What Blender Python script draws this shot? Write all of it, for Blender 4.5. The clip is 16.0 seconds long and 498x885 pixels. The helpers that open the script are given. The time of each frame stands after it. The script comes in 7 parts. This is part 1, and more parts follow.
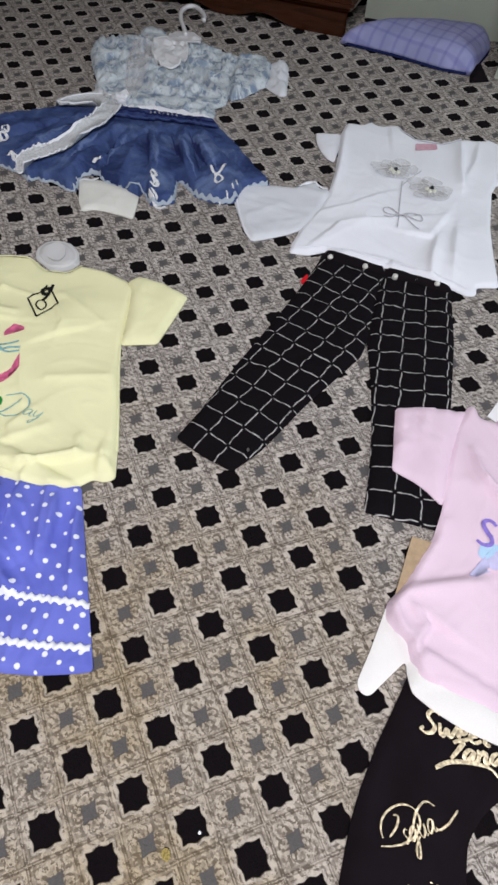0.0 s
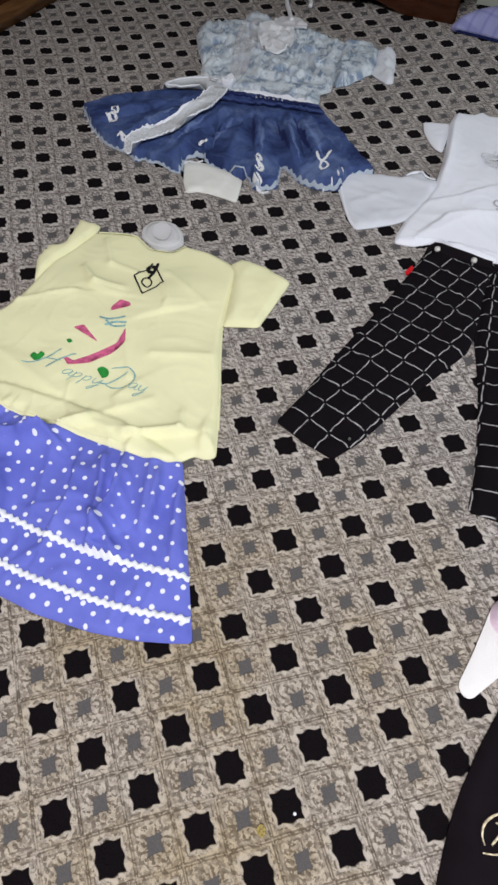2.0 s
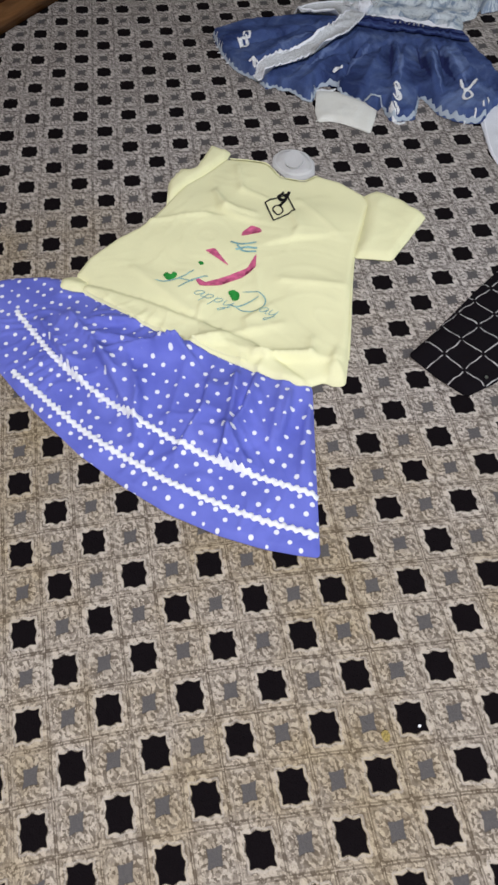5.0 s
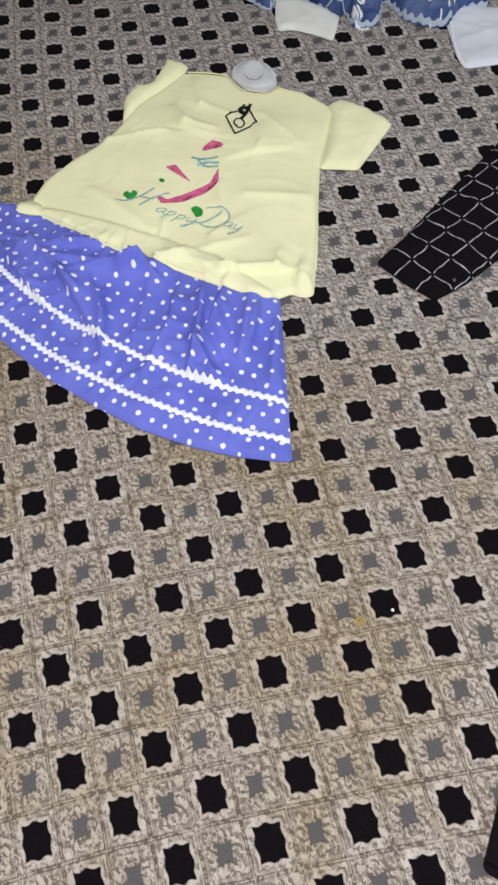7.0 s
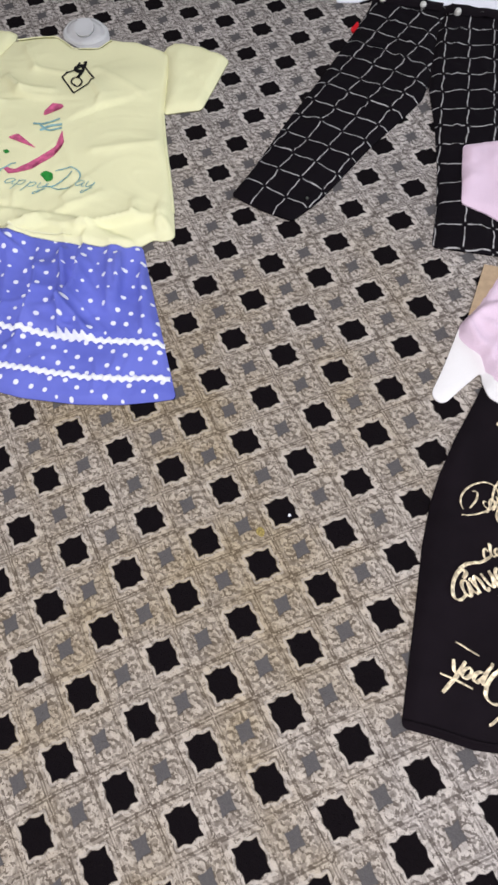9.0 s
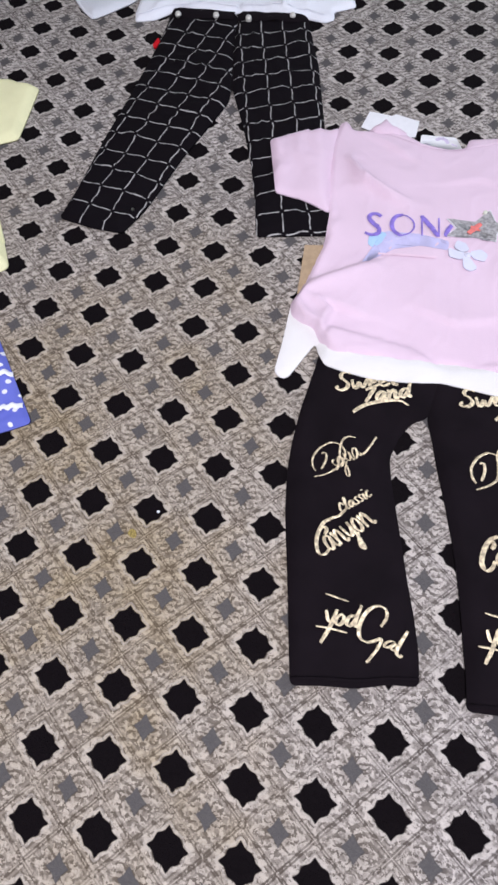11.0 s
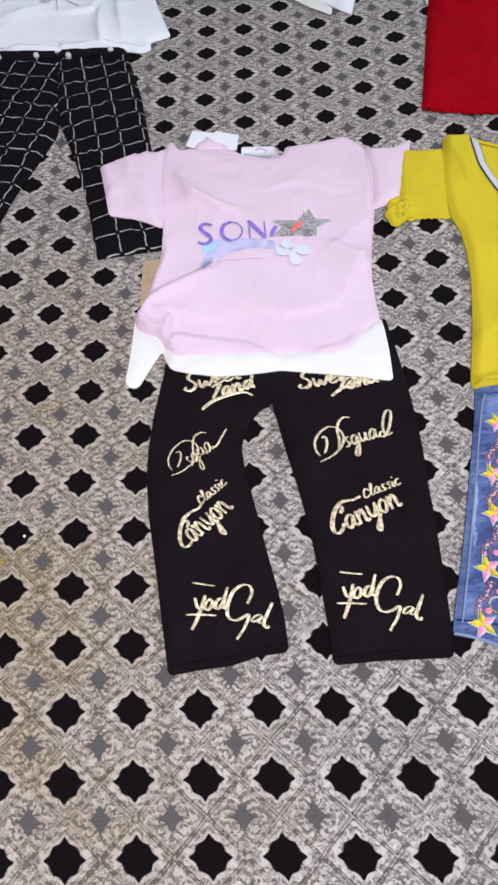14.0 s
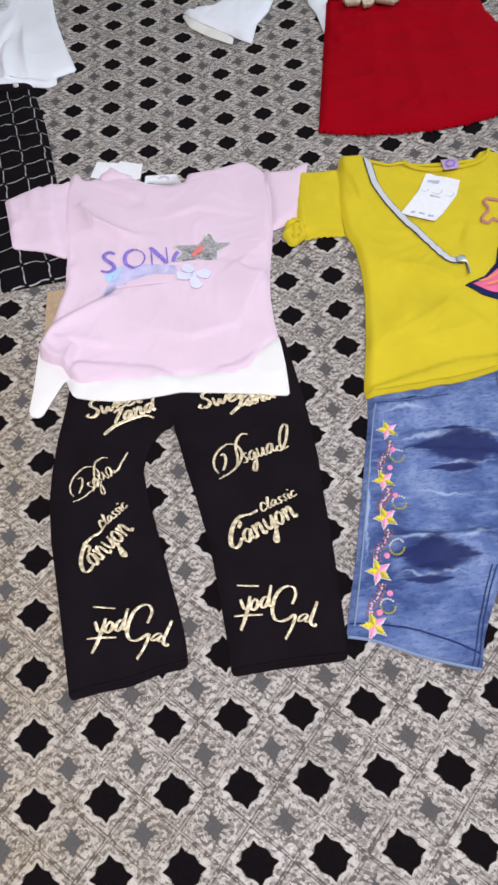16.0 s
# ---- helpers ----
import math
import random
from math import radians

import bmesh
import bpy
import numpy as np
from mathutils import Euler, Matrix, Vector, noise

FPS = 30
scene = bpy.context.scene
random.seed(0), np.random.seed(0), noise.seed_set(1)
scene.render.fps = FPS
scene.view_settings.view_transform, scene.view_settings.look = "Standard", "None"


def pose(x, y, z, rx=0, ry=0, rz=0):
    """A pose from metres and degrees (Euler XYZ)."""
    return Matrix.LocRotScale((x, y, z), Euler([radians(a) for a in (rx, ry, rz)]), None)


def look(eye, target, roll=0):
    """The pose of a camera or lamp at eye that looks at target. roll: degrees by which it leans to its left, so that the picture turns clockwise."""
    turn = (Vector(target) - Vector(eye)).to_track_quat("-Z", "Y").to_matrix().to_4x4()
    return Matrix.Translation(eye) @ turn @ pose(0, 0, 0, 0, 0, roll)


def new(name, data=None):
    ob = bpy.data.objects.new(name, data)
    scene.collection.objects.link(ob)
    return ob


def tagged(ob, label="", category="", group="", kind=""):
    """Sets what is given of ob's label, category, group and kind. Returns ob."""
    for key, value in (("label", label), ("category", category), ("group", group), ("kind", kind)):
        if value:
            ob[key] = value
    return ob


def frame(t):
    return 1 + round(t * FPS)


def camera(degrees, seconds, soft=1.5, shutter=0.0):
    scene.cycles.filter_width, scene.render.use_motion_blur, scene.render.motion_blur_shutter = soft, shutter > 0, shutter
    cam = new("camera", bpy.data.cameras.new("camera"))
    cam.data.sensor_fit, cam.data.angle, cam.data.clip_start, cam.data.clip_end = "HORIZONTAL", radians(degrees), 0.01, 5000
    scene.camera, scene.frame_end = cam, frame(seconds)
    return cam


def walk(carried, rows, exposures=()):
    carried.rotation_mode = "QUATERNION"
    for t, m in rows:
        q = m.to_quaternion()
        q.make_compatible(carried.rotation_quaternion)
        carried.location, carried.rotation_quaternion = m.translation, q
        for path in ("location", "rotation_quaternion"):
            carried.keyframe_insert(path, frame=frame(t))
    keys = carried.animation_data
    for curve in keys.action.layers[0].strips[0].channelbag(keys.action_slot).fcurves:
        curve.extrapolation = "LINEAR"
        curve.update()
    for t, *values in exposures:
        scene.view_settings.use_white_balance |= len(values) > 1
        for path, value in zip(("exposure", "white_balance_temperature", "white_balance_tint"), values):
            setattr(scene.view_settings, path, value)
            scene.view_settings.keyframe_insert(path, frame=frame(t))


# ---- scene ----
cam = camera(50.2, 16.0, soft=2.8)
# seconds, x, y, z, yaw, pitch, roll
ROWS = [
    (0.0, 0.0186, 0.0494, 0.7168, 19.62, -57.31, 2.62),
    (0.5, 0.0037, 0.0411, 0.7113, 21.80, -57.16, 1.41),
    (1.0, -0.0131, 0.0309, 0.7076, 23.76, -57.28, 1.02),
    (1.5, -0.0320, 0.0202, 0.7065, 26.04, -57.45, 0.09),
    (2.0, -0.0546, 0.0045, 0.7047, 28.84, -57.98, -0.76),
    (2.5, -0.0775, -0.0141, 0.6986, 31.74, -58.20, -1.67),
    (3.0, -0.0984, -0.0340, 0.6975, 35.14, -58.57, -3.05),
    (3.5, -0.1100, -0.0487, 0.6983, 38.58, -59.05, -5.12),
    (4.0, -0.1175, -0.0682, 0.6910, 40.37, -59.49, -5.55),
    (6.5, -0.0898, -0.1323, 0.6548, 42.06, -64.22, -7.90),
    (7.0, -0.0640, -0.1418, 0.6413, 39.42, -65.19, -7.66),
    (7.5, -0.0365, -0.1454, 0.6356, 38.11, -66.19, -8.81),
    (8.0, -0.0086, -0.1509, 0.6283, 35.42, -66.75, -8.90),
    (8.5, 0.0227, -0.1536, 0.6211, 33.09, -67.17, -10.18),
    (9.0, 0.0534, -0.1566, 0.6164, 30.23, -67.34, -10.55),
    (11.5, 0.1837, -0.1636, 0.6262, 9.30, -66.83, -5.16),
    (12.0, 0.2050, -0.1704, 0.6286, 5.99, -66.71, -4.17),
    (12.5, 0.2210, -0.1783, 0.6297, 2.87, -66.46, -2.90),
    (13.0, 0.2354, -0.1831, 0.6331, 0.81, -66.13, -2.17),
    (13.5, 0.2535, -0.1872, 0.6367, -0.67, -65.82, -1.90),
    (14.0, 0.2759, -0.1910, 0.6413, -2.12, -65.54, -1.88),
    (14.5, 0.3012, -0.1944, 0.6453, -3.13, -65.28, -2.11),
    (15.0, 0.3232, -0.1966, 0.6530, -5.42, -64.85, -0.58),
    (15.5, 0.3503, -0.1995, 0.6584, -6.75, -64.52, -0.32),
    (16.0, 0.3799, -0.2015, 0.6634, -7.80, -64.34, -0.35),
]
walk(cam, [(t, pose(x, y, z, 90 + pitch, 0, yaw) @ pose(0, 0, 0, 0, 0, roll)) for t, x, y, z, yaw, pitch, roll in ROWS],
     [(0.0, 0.0, 6500, 10), (7.0, 0.0, 6450, 10), (9.0, 0.0, 6400, 12), (11.5, 0.0, 6170, 15), (13.0, 0.0, 6170, 14), (14.5, 0.0, 6300, 12), (16.0, 0.0, 6420, 11)])

# ---- light: a lamp on the ceiling behind the viewer and an added cool fill from the east ----
world = bpy.data.worlds.new("world")
scene.world = world
world.use_nodes = True
world.node_tree.nodes["Background"].inputs["Color"].default_value = (0.75, 0.82, 1.0, 1)
world.node_tree.nodes["Background"].inputs["Strength"].default_value = 0.25


def area_lamp(name, m, sx, sy, watts, colour):
    lamp = bpy.data.lights.new(name, "AREA")
    lamp.shape, lamp.size, lamp.size_y, lamp.energy, lamp.color = "RECTANGLE", sx, sy, watts, colour
    ob = new(name, lamp)
    ob.matrix_world = m
    return ob


area_lamp("ceiling_lamp_light", look((0.20, -0.70, 1.97), (0.10, 0.0, 0)), 1.2, 0.25, 52, (0.975, 0.94, 0.985))
# unseen fill, added to cool and brighten the far carpet
area_lamp("east_fill_light", look((2.42, 1.2, 1.5), (-0.2, 0.9, 0.0)), 1.2, 1.2, 25, (0.80, 0.89, 1.0))
scene.view_settings.exposure = 0.0


# ---- node helpers ----
class Mat:
    """A small wrapper to write node materials tersely."""

    def __init__(self, name, rough=0.9, metal=0.0):
        self.m = bpy.data.materials.new(name)
        self.m.use_nodes = True
        self.t = self.m.node_tree
        self.b = self.t.nodes["Principled BSDF"]
        self.b.inputs["Roughness"].default_value = rough
        self.b.inputs["Metallic"].default_value = metal
        self.b.inputs["Specular IOR Level"].default_value = 0.10

    def put(self, sock, v):
        if hasattr(v, "is_linked") or hasattr(v, "links"):
            self.t.links.new(v, sock)
        elif isinstance(v, (tuple, list)) and len(v) == 3 and sock.type == "RGBA":
            sock.default_value = (*v, 1)
        else:
            sock.default_value = v

    def node(self, kind, out=0, **kw):
        n = self.t.nodes.new(kind)
        for k, v in kw.items():
            if k == "operation":
                n.operation = v
            elif k == "feature":
                n.feature = v
            else:
                key = int(k[1:]) if k[0] == "i" and k[1:].isdigit() else k.replace("_", " ")
                self.put(n.inputs[key], v)
        return n.outputs[out]

    def math(self, op, a, b=0.0, c=0.0):
        return self.node("ShaderNodeMath", operation=op, i0=a, i1=b, i2=c)

    def coords(self, which="Object"):
        n = self.t.nodes.new("ShaderNodeTexCoord")
        return n.outputs[which]

    def xyz(self, v):
        n = self.t.nodes.new("ShaderNodeSeparateXYZ")
        self.t.links.new(v, n.inputs[0])
        return n.outputs[0], n.outputs[1], n.outputs[2]

    def vec(self, x, y, z=0.0):
        return self.node("ShaderNodeCombineXYZ", i0=x, i1=y, i2=z)

    def noise(self, v, scale, detail=3.0, rough=0.55, distort=0.0, out=0):
        return self.node("ShaderNodeTexNoise", out, Vector=v, Scale=scale, Detail=detail, Roughness=rough, Distortion=distort)

    def step(self, v, lo, hi):
        n = self.t.nodes.new("ShaderNodeMapRange")
        n.interpolation_type = "SMOOTHSTEP"
        self.put(n.inputs[0], v)
        n.inputs[1].default_value, n.inputs[2].default_value = lo, hi
        return n.outputs[0]

    def mix(self, f, a, b, how="MIX"):
        n = self.t.nodes.new("ShaderNodeMix")
        n.data_type, n.blend_type = "RGBA", how
        self.put(n.inputs[0], f)
        self.put(n.inputs[6], a)
        self.put(n.inputs[7], b)
        return n.outputs[2]

    def colour(self, v):
        self.put(self.b.inputs["Base Color"], v)
        return self

    def bump(self, h, strength=0.3, dist=0.001):
        n = self.t.nodes.new("ShaderNodeBump")
        n.inputs["Strength"].default_value, n.inputs["Distance"].default_value = strength, dist
        self.put(n.inputs["Height"], h)
        self.t.links.new(n.outputs[0], self.b.inputs["Normal"])
        return self


def fabric(name, c, vary=0.12, weave=900, rough=0.92, sheen=0.0, blotch=14, relief=0.25):
    """Plain woven or knitted cloth: soft blotches and a fine weave."""
    k = Mat(name, rough)
    uv = k.coords("UV")
    big = k.noise(uv, blotch, 4)
    fine = k.noise(uv, weave, 2)
    dark = tuple(v * (1 - vary) for v in c)
    light = tuple(min(1, v * (1 + vary)) for v in c)
    col = k.mix(k.step(big, 0.3, 0.7), dark, light)
    col = k.mix(k.math("MULTIPLY", k.step(fine, 0.35, 0.65), 0.12), col, (0, 0, 0))
    k.colour(col)
    k.b.inputs["Sheen Weight"].default_value = sheen
    k.bump(k.math("ADD", fine, k.math("MULTIPLY", k.noise(uv, 60, 3), 1.5)), relief, 0.0008)
    return k


def plain(name, c, rough=0.6, metal=0.0, vary=0.1, scale=120):
    k = Mat(name, rough, metal)
    n = k.noise(k.coords("Object"), scale, 3)
    k.colour(k.mix(k.step(n, 0.3, 0.7), tuple(v * (1 - vary) for v in c), tuple(min(1, v * (1 + vary)) for v in c)))
    k.bump(n, 0.15, 0.0005)
    return k


def carpet_material():
    """Woven carpet: black scalloped lozenges, small grey lozenges between them, scrolls on a pale ground."""
    k = Mat("carpet_weave", 0.95)
    uv = k.coords("UV")
    wob = k.noise(uv, 9.0, 2, out=1)
    uvw = k.mix(0.016, k.mix(0.04, uv, k.noise(uv, 1.7, 2, out=1), "ADD"), wob, "ADD")
    uvw = k.mix(1.0, uvw, (0.022, 0.022, 0.0), "SUBTRACT")
    u, v, _ = k.xyz(uvw)
    # distance from the nearest black lozenge centre, folded into one quarter
    a = k.math("ABSOLUTE", k.math("SUBTRACT", u, k.math("ROUND", u)))
    b = k.math("ABSOLUTE", k.math("SUBTRACT", v, k.math("ROUND", v)))
    ca, cb = k.math("SUBTRACT", 0.5, a), k.math("SUBTRACT", 0.5, b)
    l1 = k.math("ADD", a, b)
    along = k.math("SUBTRACT", a, b)
    scallop = k.math("MULTIPLY", k.math("COSINE", k.math("MULTIPLY", along, 21.0)), -0.014)
    lobe = k.math("ADD", k.math("SUBTRACT", l1, k.math("MULTIPLY", k.math("MINIMUM", a, b), 0.20)), scallop)
    black = k.step(lobe, 0.299, 0.275)
    l2 = k.math("ADD", k.math("MULTIPLY", ca, 1.12), k.math("MULTIPLY", cb, 0.92))
    grey = k.step(k.math("ADD", l2, k.math("MULTIPLY", k.math("MINIMUM", ca, cb), 0.35)), 0.19, 0.17)
    # medallion round each grey lozenge: mirrored curls, a scalloped rim and a double frame line
    r = k.math("SQRT", k.math("ADD", k.math("MULTIPLY", ca, ca), k.math("MULTIPLY", cb, cb)))
    th = k.math("ARCTAN2", cb, ca)
    n1 = k.noise(uv, 8.5, 2, 0.5, 1.8)
    q = k.mix(0.13, k.vec(k.math("SUBTRACT", ca, 0.065), k.math("SUBTRACT", cb, 0.065)), k.noise(uv, 6.5, 3, out=1), "ADD")
    n2 = k.noise(k.mix(1.0, q, (0.7, 0.3, 0.1), "ADD"), 8.0, 2, 0.55, 2.4)
    # curled tendrils mirrored round each grey lozenge: pale rings with a dark heart and a dark outline
    ringed = None
    for at in ((0.24, 0.01), (0.01, 0.24), (0.15, 0.13), (0.28, 0.12), (0.12, 0.28), (0.37, 0.03), (0.03, 0.37), (0.46, 0.13), (0.13, 0.46), (0.31, 0.28)):
        away = k.node("ShaderNodeVectorMath", 1, operation="DISTANCE", i0=q, i1=(*at, 0.0))
        ringed = away if ringed is None else k.math("MINIMUM", ringed, away)
    halo = k.step(k.math("ABSOLUTE", k.math("SUBTRACT", ringed, 0.061)), 0.020, 0.008)
    heart = k.step(ringed, 0.027, 0.014)
    broken = k.step(k.noise(uv, 8.0, 2), 0.34, 0.48)
    spokes = k.math("COSINE", k.math("ADD", k.math("MULTIPLY", th, 12.0), k.math("MULTIPLY", r, 30.0)))
    curl = k.math("ADD", k.math("MULTIPLY", spokes, 0.30), k.math("MULTIPLY", k.math("SUBTRACT", n1, 0.5), 3.4))
    curl = k.math("ADD", curl, k.math("MULTIPLY", k.math("SUBTRACT", n2, 0.5), 3.0))
    between = k.math("MULTIPLY", k.step(curl, -0.02, 0.20), k.math("ADD", 0.55, k.math("MULTIPLY", k.step(ringed, 0.030, 0.070), 0.45)))
    scroll = k.math("MAXIMUM", between, k.math("MULTIPLY", k.math("MAXIMUM", k.math("MULTIPLY", halo, 0.75), heart), k.math("ADD", 0.10, k.math("MULTIPLY", broken, 0.75))))
    line = k.step(k.math("ABSOLUTE", k.math("ADD", curl, 0.28)), 0.10, 0.02)
    worn = k.step(k.noise(uv, 1.3, 3), 0.36, 0.60)
    rim = k.math("ADD", r, k.math("MULTIPLY", k.math("COSINE", k.math("MULTIPLY", th, 12.0)), 0.016))
    rim_line = k.step(k.math("ABSOLUTE", k.math("SUBTRACT", rim, 0.335)), 0.020, 0.009)
    rim_pale = k.step(k.math("ABSOLUTE", k.math("SUBTRACT", rim, 0.295)), 0.040, 0.018)
    d = k.math("ABSOLUTE", k.math("SUBTRACT", l1, 0.5))
    frame_line = k.math("MULTIPLY", k.step(k.math("ABSOLUTE", k.math("SUBTRACT", d, 0.026)), 0.026, 0.012), k.math("ADD", 0.55, k.math("MULTIPLY", worn, 0.45)))
    edge = k.step(k.math("ABSOLUTE", k.math("SUBTRACT", lobe, 0.328)), 0.026, 0.010)
    tuft = k.noise(uv, 20.0, 4, 0.7)
    ground = k.mix(k.step(k.noise(uv, 0.7, 3), 0.35, 0.65), (0.555, 0.516, 0.482), (0.65, 0.605, 0.570))
    shade = (0.080, 0.067, 0.061)
    # yellow-brown tint with noisy edges, strongest towards low x and low y
    tan_tint = k.step(k.noise(uv, 0.28, 4, 0.65), 0.40, 0.66)
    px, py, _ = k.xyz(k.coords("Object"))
    tan_tint = k.math("MULTIPLY", k.math("ADD", k.math("MULTIPLY", tan_tint, 0.6), 0.4), k.step(k.math("ADD", px, k.math("MULTIPLY", k.noise(uv, 0.2, 3), 0.3)), 0.55, 0.1))
    tan_tint = k.math("MULTIPLY", tan_tint, k.step(k.math("ADD", py, k.math("MULTIPLY", k.noise(uv, 0.2, 3), 0.4)), 0.85, 0.25))
    ground = k.mix(k.math("MULTIPLY", tan_tint, 0.95), ground, (0.575, 0.475, 0.315))
    shade = k.mix(tan_tint, shade, (0.090, 0.066, 0.042))
    col = k.mix(k.math("MULTIPLY", scroll, 0.86), ground, shade)
    col = k.mix(k.math("MULTIPLY", line, 0.20), col, shade)
    band = k.step(k.math("ABSOLUTE", k.math("SUBTRACT", d, 0.074)), 0.036, 0.016)
    col = k.mix(k.math("MULTIPLY", band, 0.30), col, ground)
    core = k.step(r, 0.22, 0.16)
    col = k.mix(k.math("MULTIPLY", core, 0.30), col, shade)
    col = k.mix(k.math("MULTIPLY", rim_pale, 0.10), col, (0.60, 0.55, 0.49))
    col = k.mix(k.math("MULTIPLY", k.math("MAXIMUM", k.math("MULTIPLY", frame_line, 0.9), k.math("MULTIPLY", rim_line, 0.25)), 0.80), col, shade)
    col = k.mix(k.math("MULTIPLY", edge, 0.5), col, (0.56, 0.52, 0.47))
    grain = k.math("MULTIPLY", k.step(tuft, 0.42, 0.70), 0.22)
    col = k.mix(grain, col, (0.12, 0.10, 0.088))
    col = k.mix(k.math("MULTIPLY", tan_tint, 0.26), col, (0.16, 0.118, 0.065))
    col = k.mix(k.math("MULTIPLY", grey, 0.94), col, (0.098, 0.094, 0.096))
    col = k.mix(black, col, (0.0050, 0.0034, 0.0045))
    k.colour(col)
    h = k.math("SUBTRACT", k.math("ADD", tuft, k.math("MULTIPLY", line, -0.8)), k.math("MULTIPLY", k.math("MAXIMUM", black, grey), 1.2))
    k.bump(h, 0.6, 0.002)
    return k.m


def wood(name, c1, c2, rough=0.25):
    k = Mat(name, rough)
    co = k.coords("Object")
    x, y, z = k.xyz(co)
    st = k.vec(k.math("MULTIPLY", x, 3.0), k.math("MULTIPLY", y, 3.0), k.math("MULTIPLY", z, 40.0))
    n = k.noise(st, 2.0, 5, 0.6, 0.6)
    k.colour(k.mix(k.step(n, 0.3, 0.7), c1, c2))
    k.bump(n, 0.1, 0.001)
    k.b.inputs["Coat Weight"].default_value = 0.4
    k.b.inputs["Coat Roughness"].default_value = 0.12
    return k.m


M_CARPET = carpet_material()
M_SLAB = plain("floor_cement", (0.3, 0.29, 0.27), 0.8).m
M_WALL = plain("wall_paint", (0.40, 0.44, 0.38), 0.7, vary=0.05, scale=4).m
M_CEIL = plain("ceiling_paint", (0.8, 0.8, 0.77), 0.8, vary=0.03, scale=5).m
M_WOOD = wood("varnished_wood", (0.10, 0.045, 0.018), (0.19, 0.09, 0.035))
M_WOOD_DARK = wood("dark_varnished_wood", (0.030, 0.010, 0.005), (0.055, 0.018, 0.008), 0.18)


# ---- mesh helpers ----
def mesh_object(name, verts, faces, material, parent=None, label="", smooth=True, uvs=None):
    me = bpy.data.meshes.new(name)
    me.from_pydata([tuple(v) for v in verts], [], [tuple(f) for f in faces])
    me.update()
    if uvs is not None:
        layer = me.uv_layers.new(name="UVMap")
        idx = np.zeros(len(me.loops), int)
        me.loops.foreach_get("vertex_index", idx)
        layer.data.foreach_set("uv", np.asarray(uvs, float)[idx].ravel())
    me.materials.append(material)
    if smooth:
        me.polygons.foreach_set("use_smooth", [True] * len(me.polygons))
    ob = new(name, me)
    if parent is not None:
        ob.parent = parent
    if label:
        tagged(ob, label)
    return ob


def part(name, bm, material, parent=None, label="", smooth=False):
    me = bpy.data.meshes.new(name)
    bm.to_mesh(me)
    bm.free()
    me.materials.append(material)
    if smooth:
        me.polygons.foreach_set("use_smooth", [True] * len(me.polygons))
    ob = new(name, me)
    if parent is not None:
        ob.parent = parent
    if label:
        tagged(ob, label)
    return ob


def box(x0, y0, z0, x1, y1, z1, bevel=0.0, bm=None):
    own = bmesh.new()
    bmesh.ops.create_cube(own, size=1.0)
    for v in own.verts:
        v.co = Vector(((x0 + x1) / 2 + v.co.x * (x1 - x0), (y0 + y1) / 2 + v.co.y * (y1 - y0), (z0 + z1) / 2 + v.co.z * (z1 - z0)))
    if bevel:
        bmesh.ops.bevel(own, geom=own.edges[:], offset=bevel, segments=2, affect="EDGES")
    return own


def thing(name, label, category, at=(0, 0, 0), group=""):
    return tagged(new(name), label, category, group)


# ---- flat cloth ----
def chaikin(pts, rounds=2, most=0.004):
    """Round an outline's corners a little, by no more than a few millimetres."""
    p = np.asarray(pts, float)
    for _ in range(rounds):
        q = np.roll(p, -1, 0)
        k = np.minimum(0.25, most / (np.hypot(*(q - p).T) + 1e-9))[:, None]
        p = np.stack([(1 - k) * p + k * q, k * p + (1 - k) * q], 1).reshape(-1, 2)
        most = most * 0.5
    return p


def resample(p, gap):
    out = []
    for a, b in zip(p, np.roll(p, -1, 0)):
        n = max(1, int(np.hypot(*(b - a)) / gap))
        out += [a + (b - a) * k / n for k in range(n)]
    return np.array(out)


def inside(poly, q):
    x, y = q[:, 0], q[:, 1]
    hit = np.zeros(len(q), bool)
    for a, b in zip(poly, np.roll(poly, -1, 0)):
        cross = (a[1] > y) != (b[1] > y)
        with np.errstate(divide="ignore", invalid="ignore"):
            xs = a[0] + (y - a[1]) * (b[0] - a[0]) / (b[1] - a[1] if b[1] != a[1] else 1e-12)
        hit ^= cross & (x < xs)
    return hit


def seg_dist(q, a, b):
    d = b - a
    t = np.clip(((q - a) @ d) / max(d @ d, 1e-12), 0, 1)
    return np.hypot(*(q - a - t[:, None] * d).T)


def tuck(q, line, w):
    """A crease along a line: it falls sharply on the line's right side and softly on its left, and dies out at both ends."""
    best, out = np.full(len(q), 9.0), np.zeros(len(q))
    run = np.r_[0, np.cumsum(np.hypot(*np.diff(line, axis=0).T))]
    for k, (a, b) in enumerate(zip(line[:-1], line[1:])):
        d = b - a
        t = np.clip(((q - a) @ d) / (d @ d), 0, 1)
        off = q - a - t[:, None] * d
        dist = np.hypot(*off.T)
        left = d[0] * off[:, 1] - d[1] * off[:, 0] > 0
        s = (run[k] + t * np.hypot(*d)) / run[-1]
        val = np.where(left, np.exp(-dist / w), np.exp(-(dist / 0.0045) ** 2)) * np.sin(np.pi * np.clip(s, 0.04, 0.96)) ** 0.6
        out = np.where(dist < best, val, out)
        best = np.minimum(best, dist)
    return out


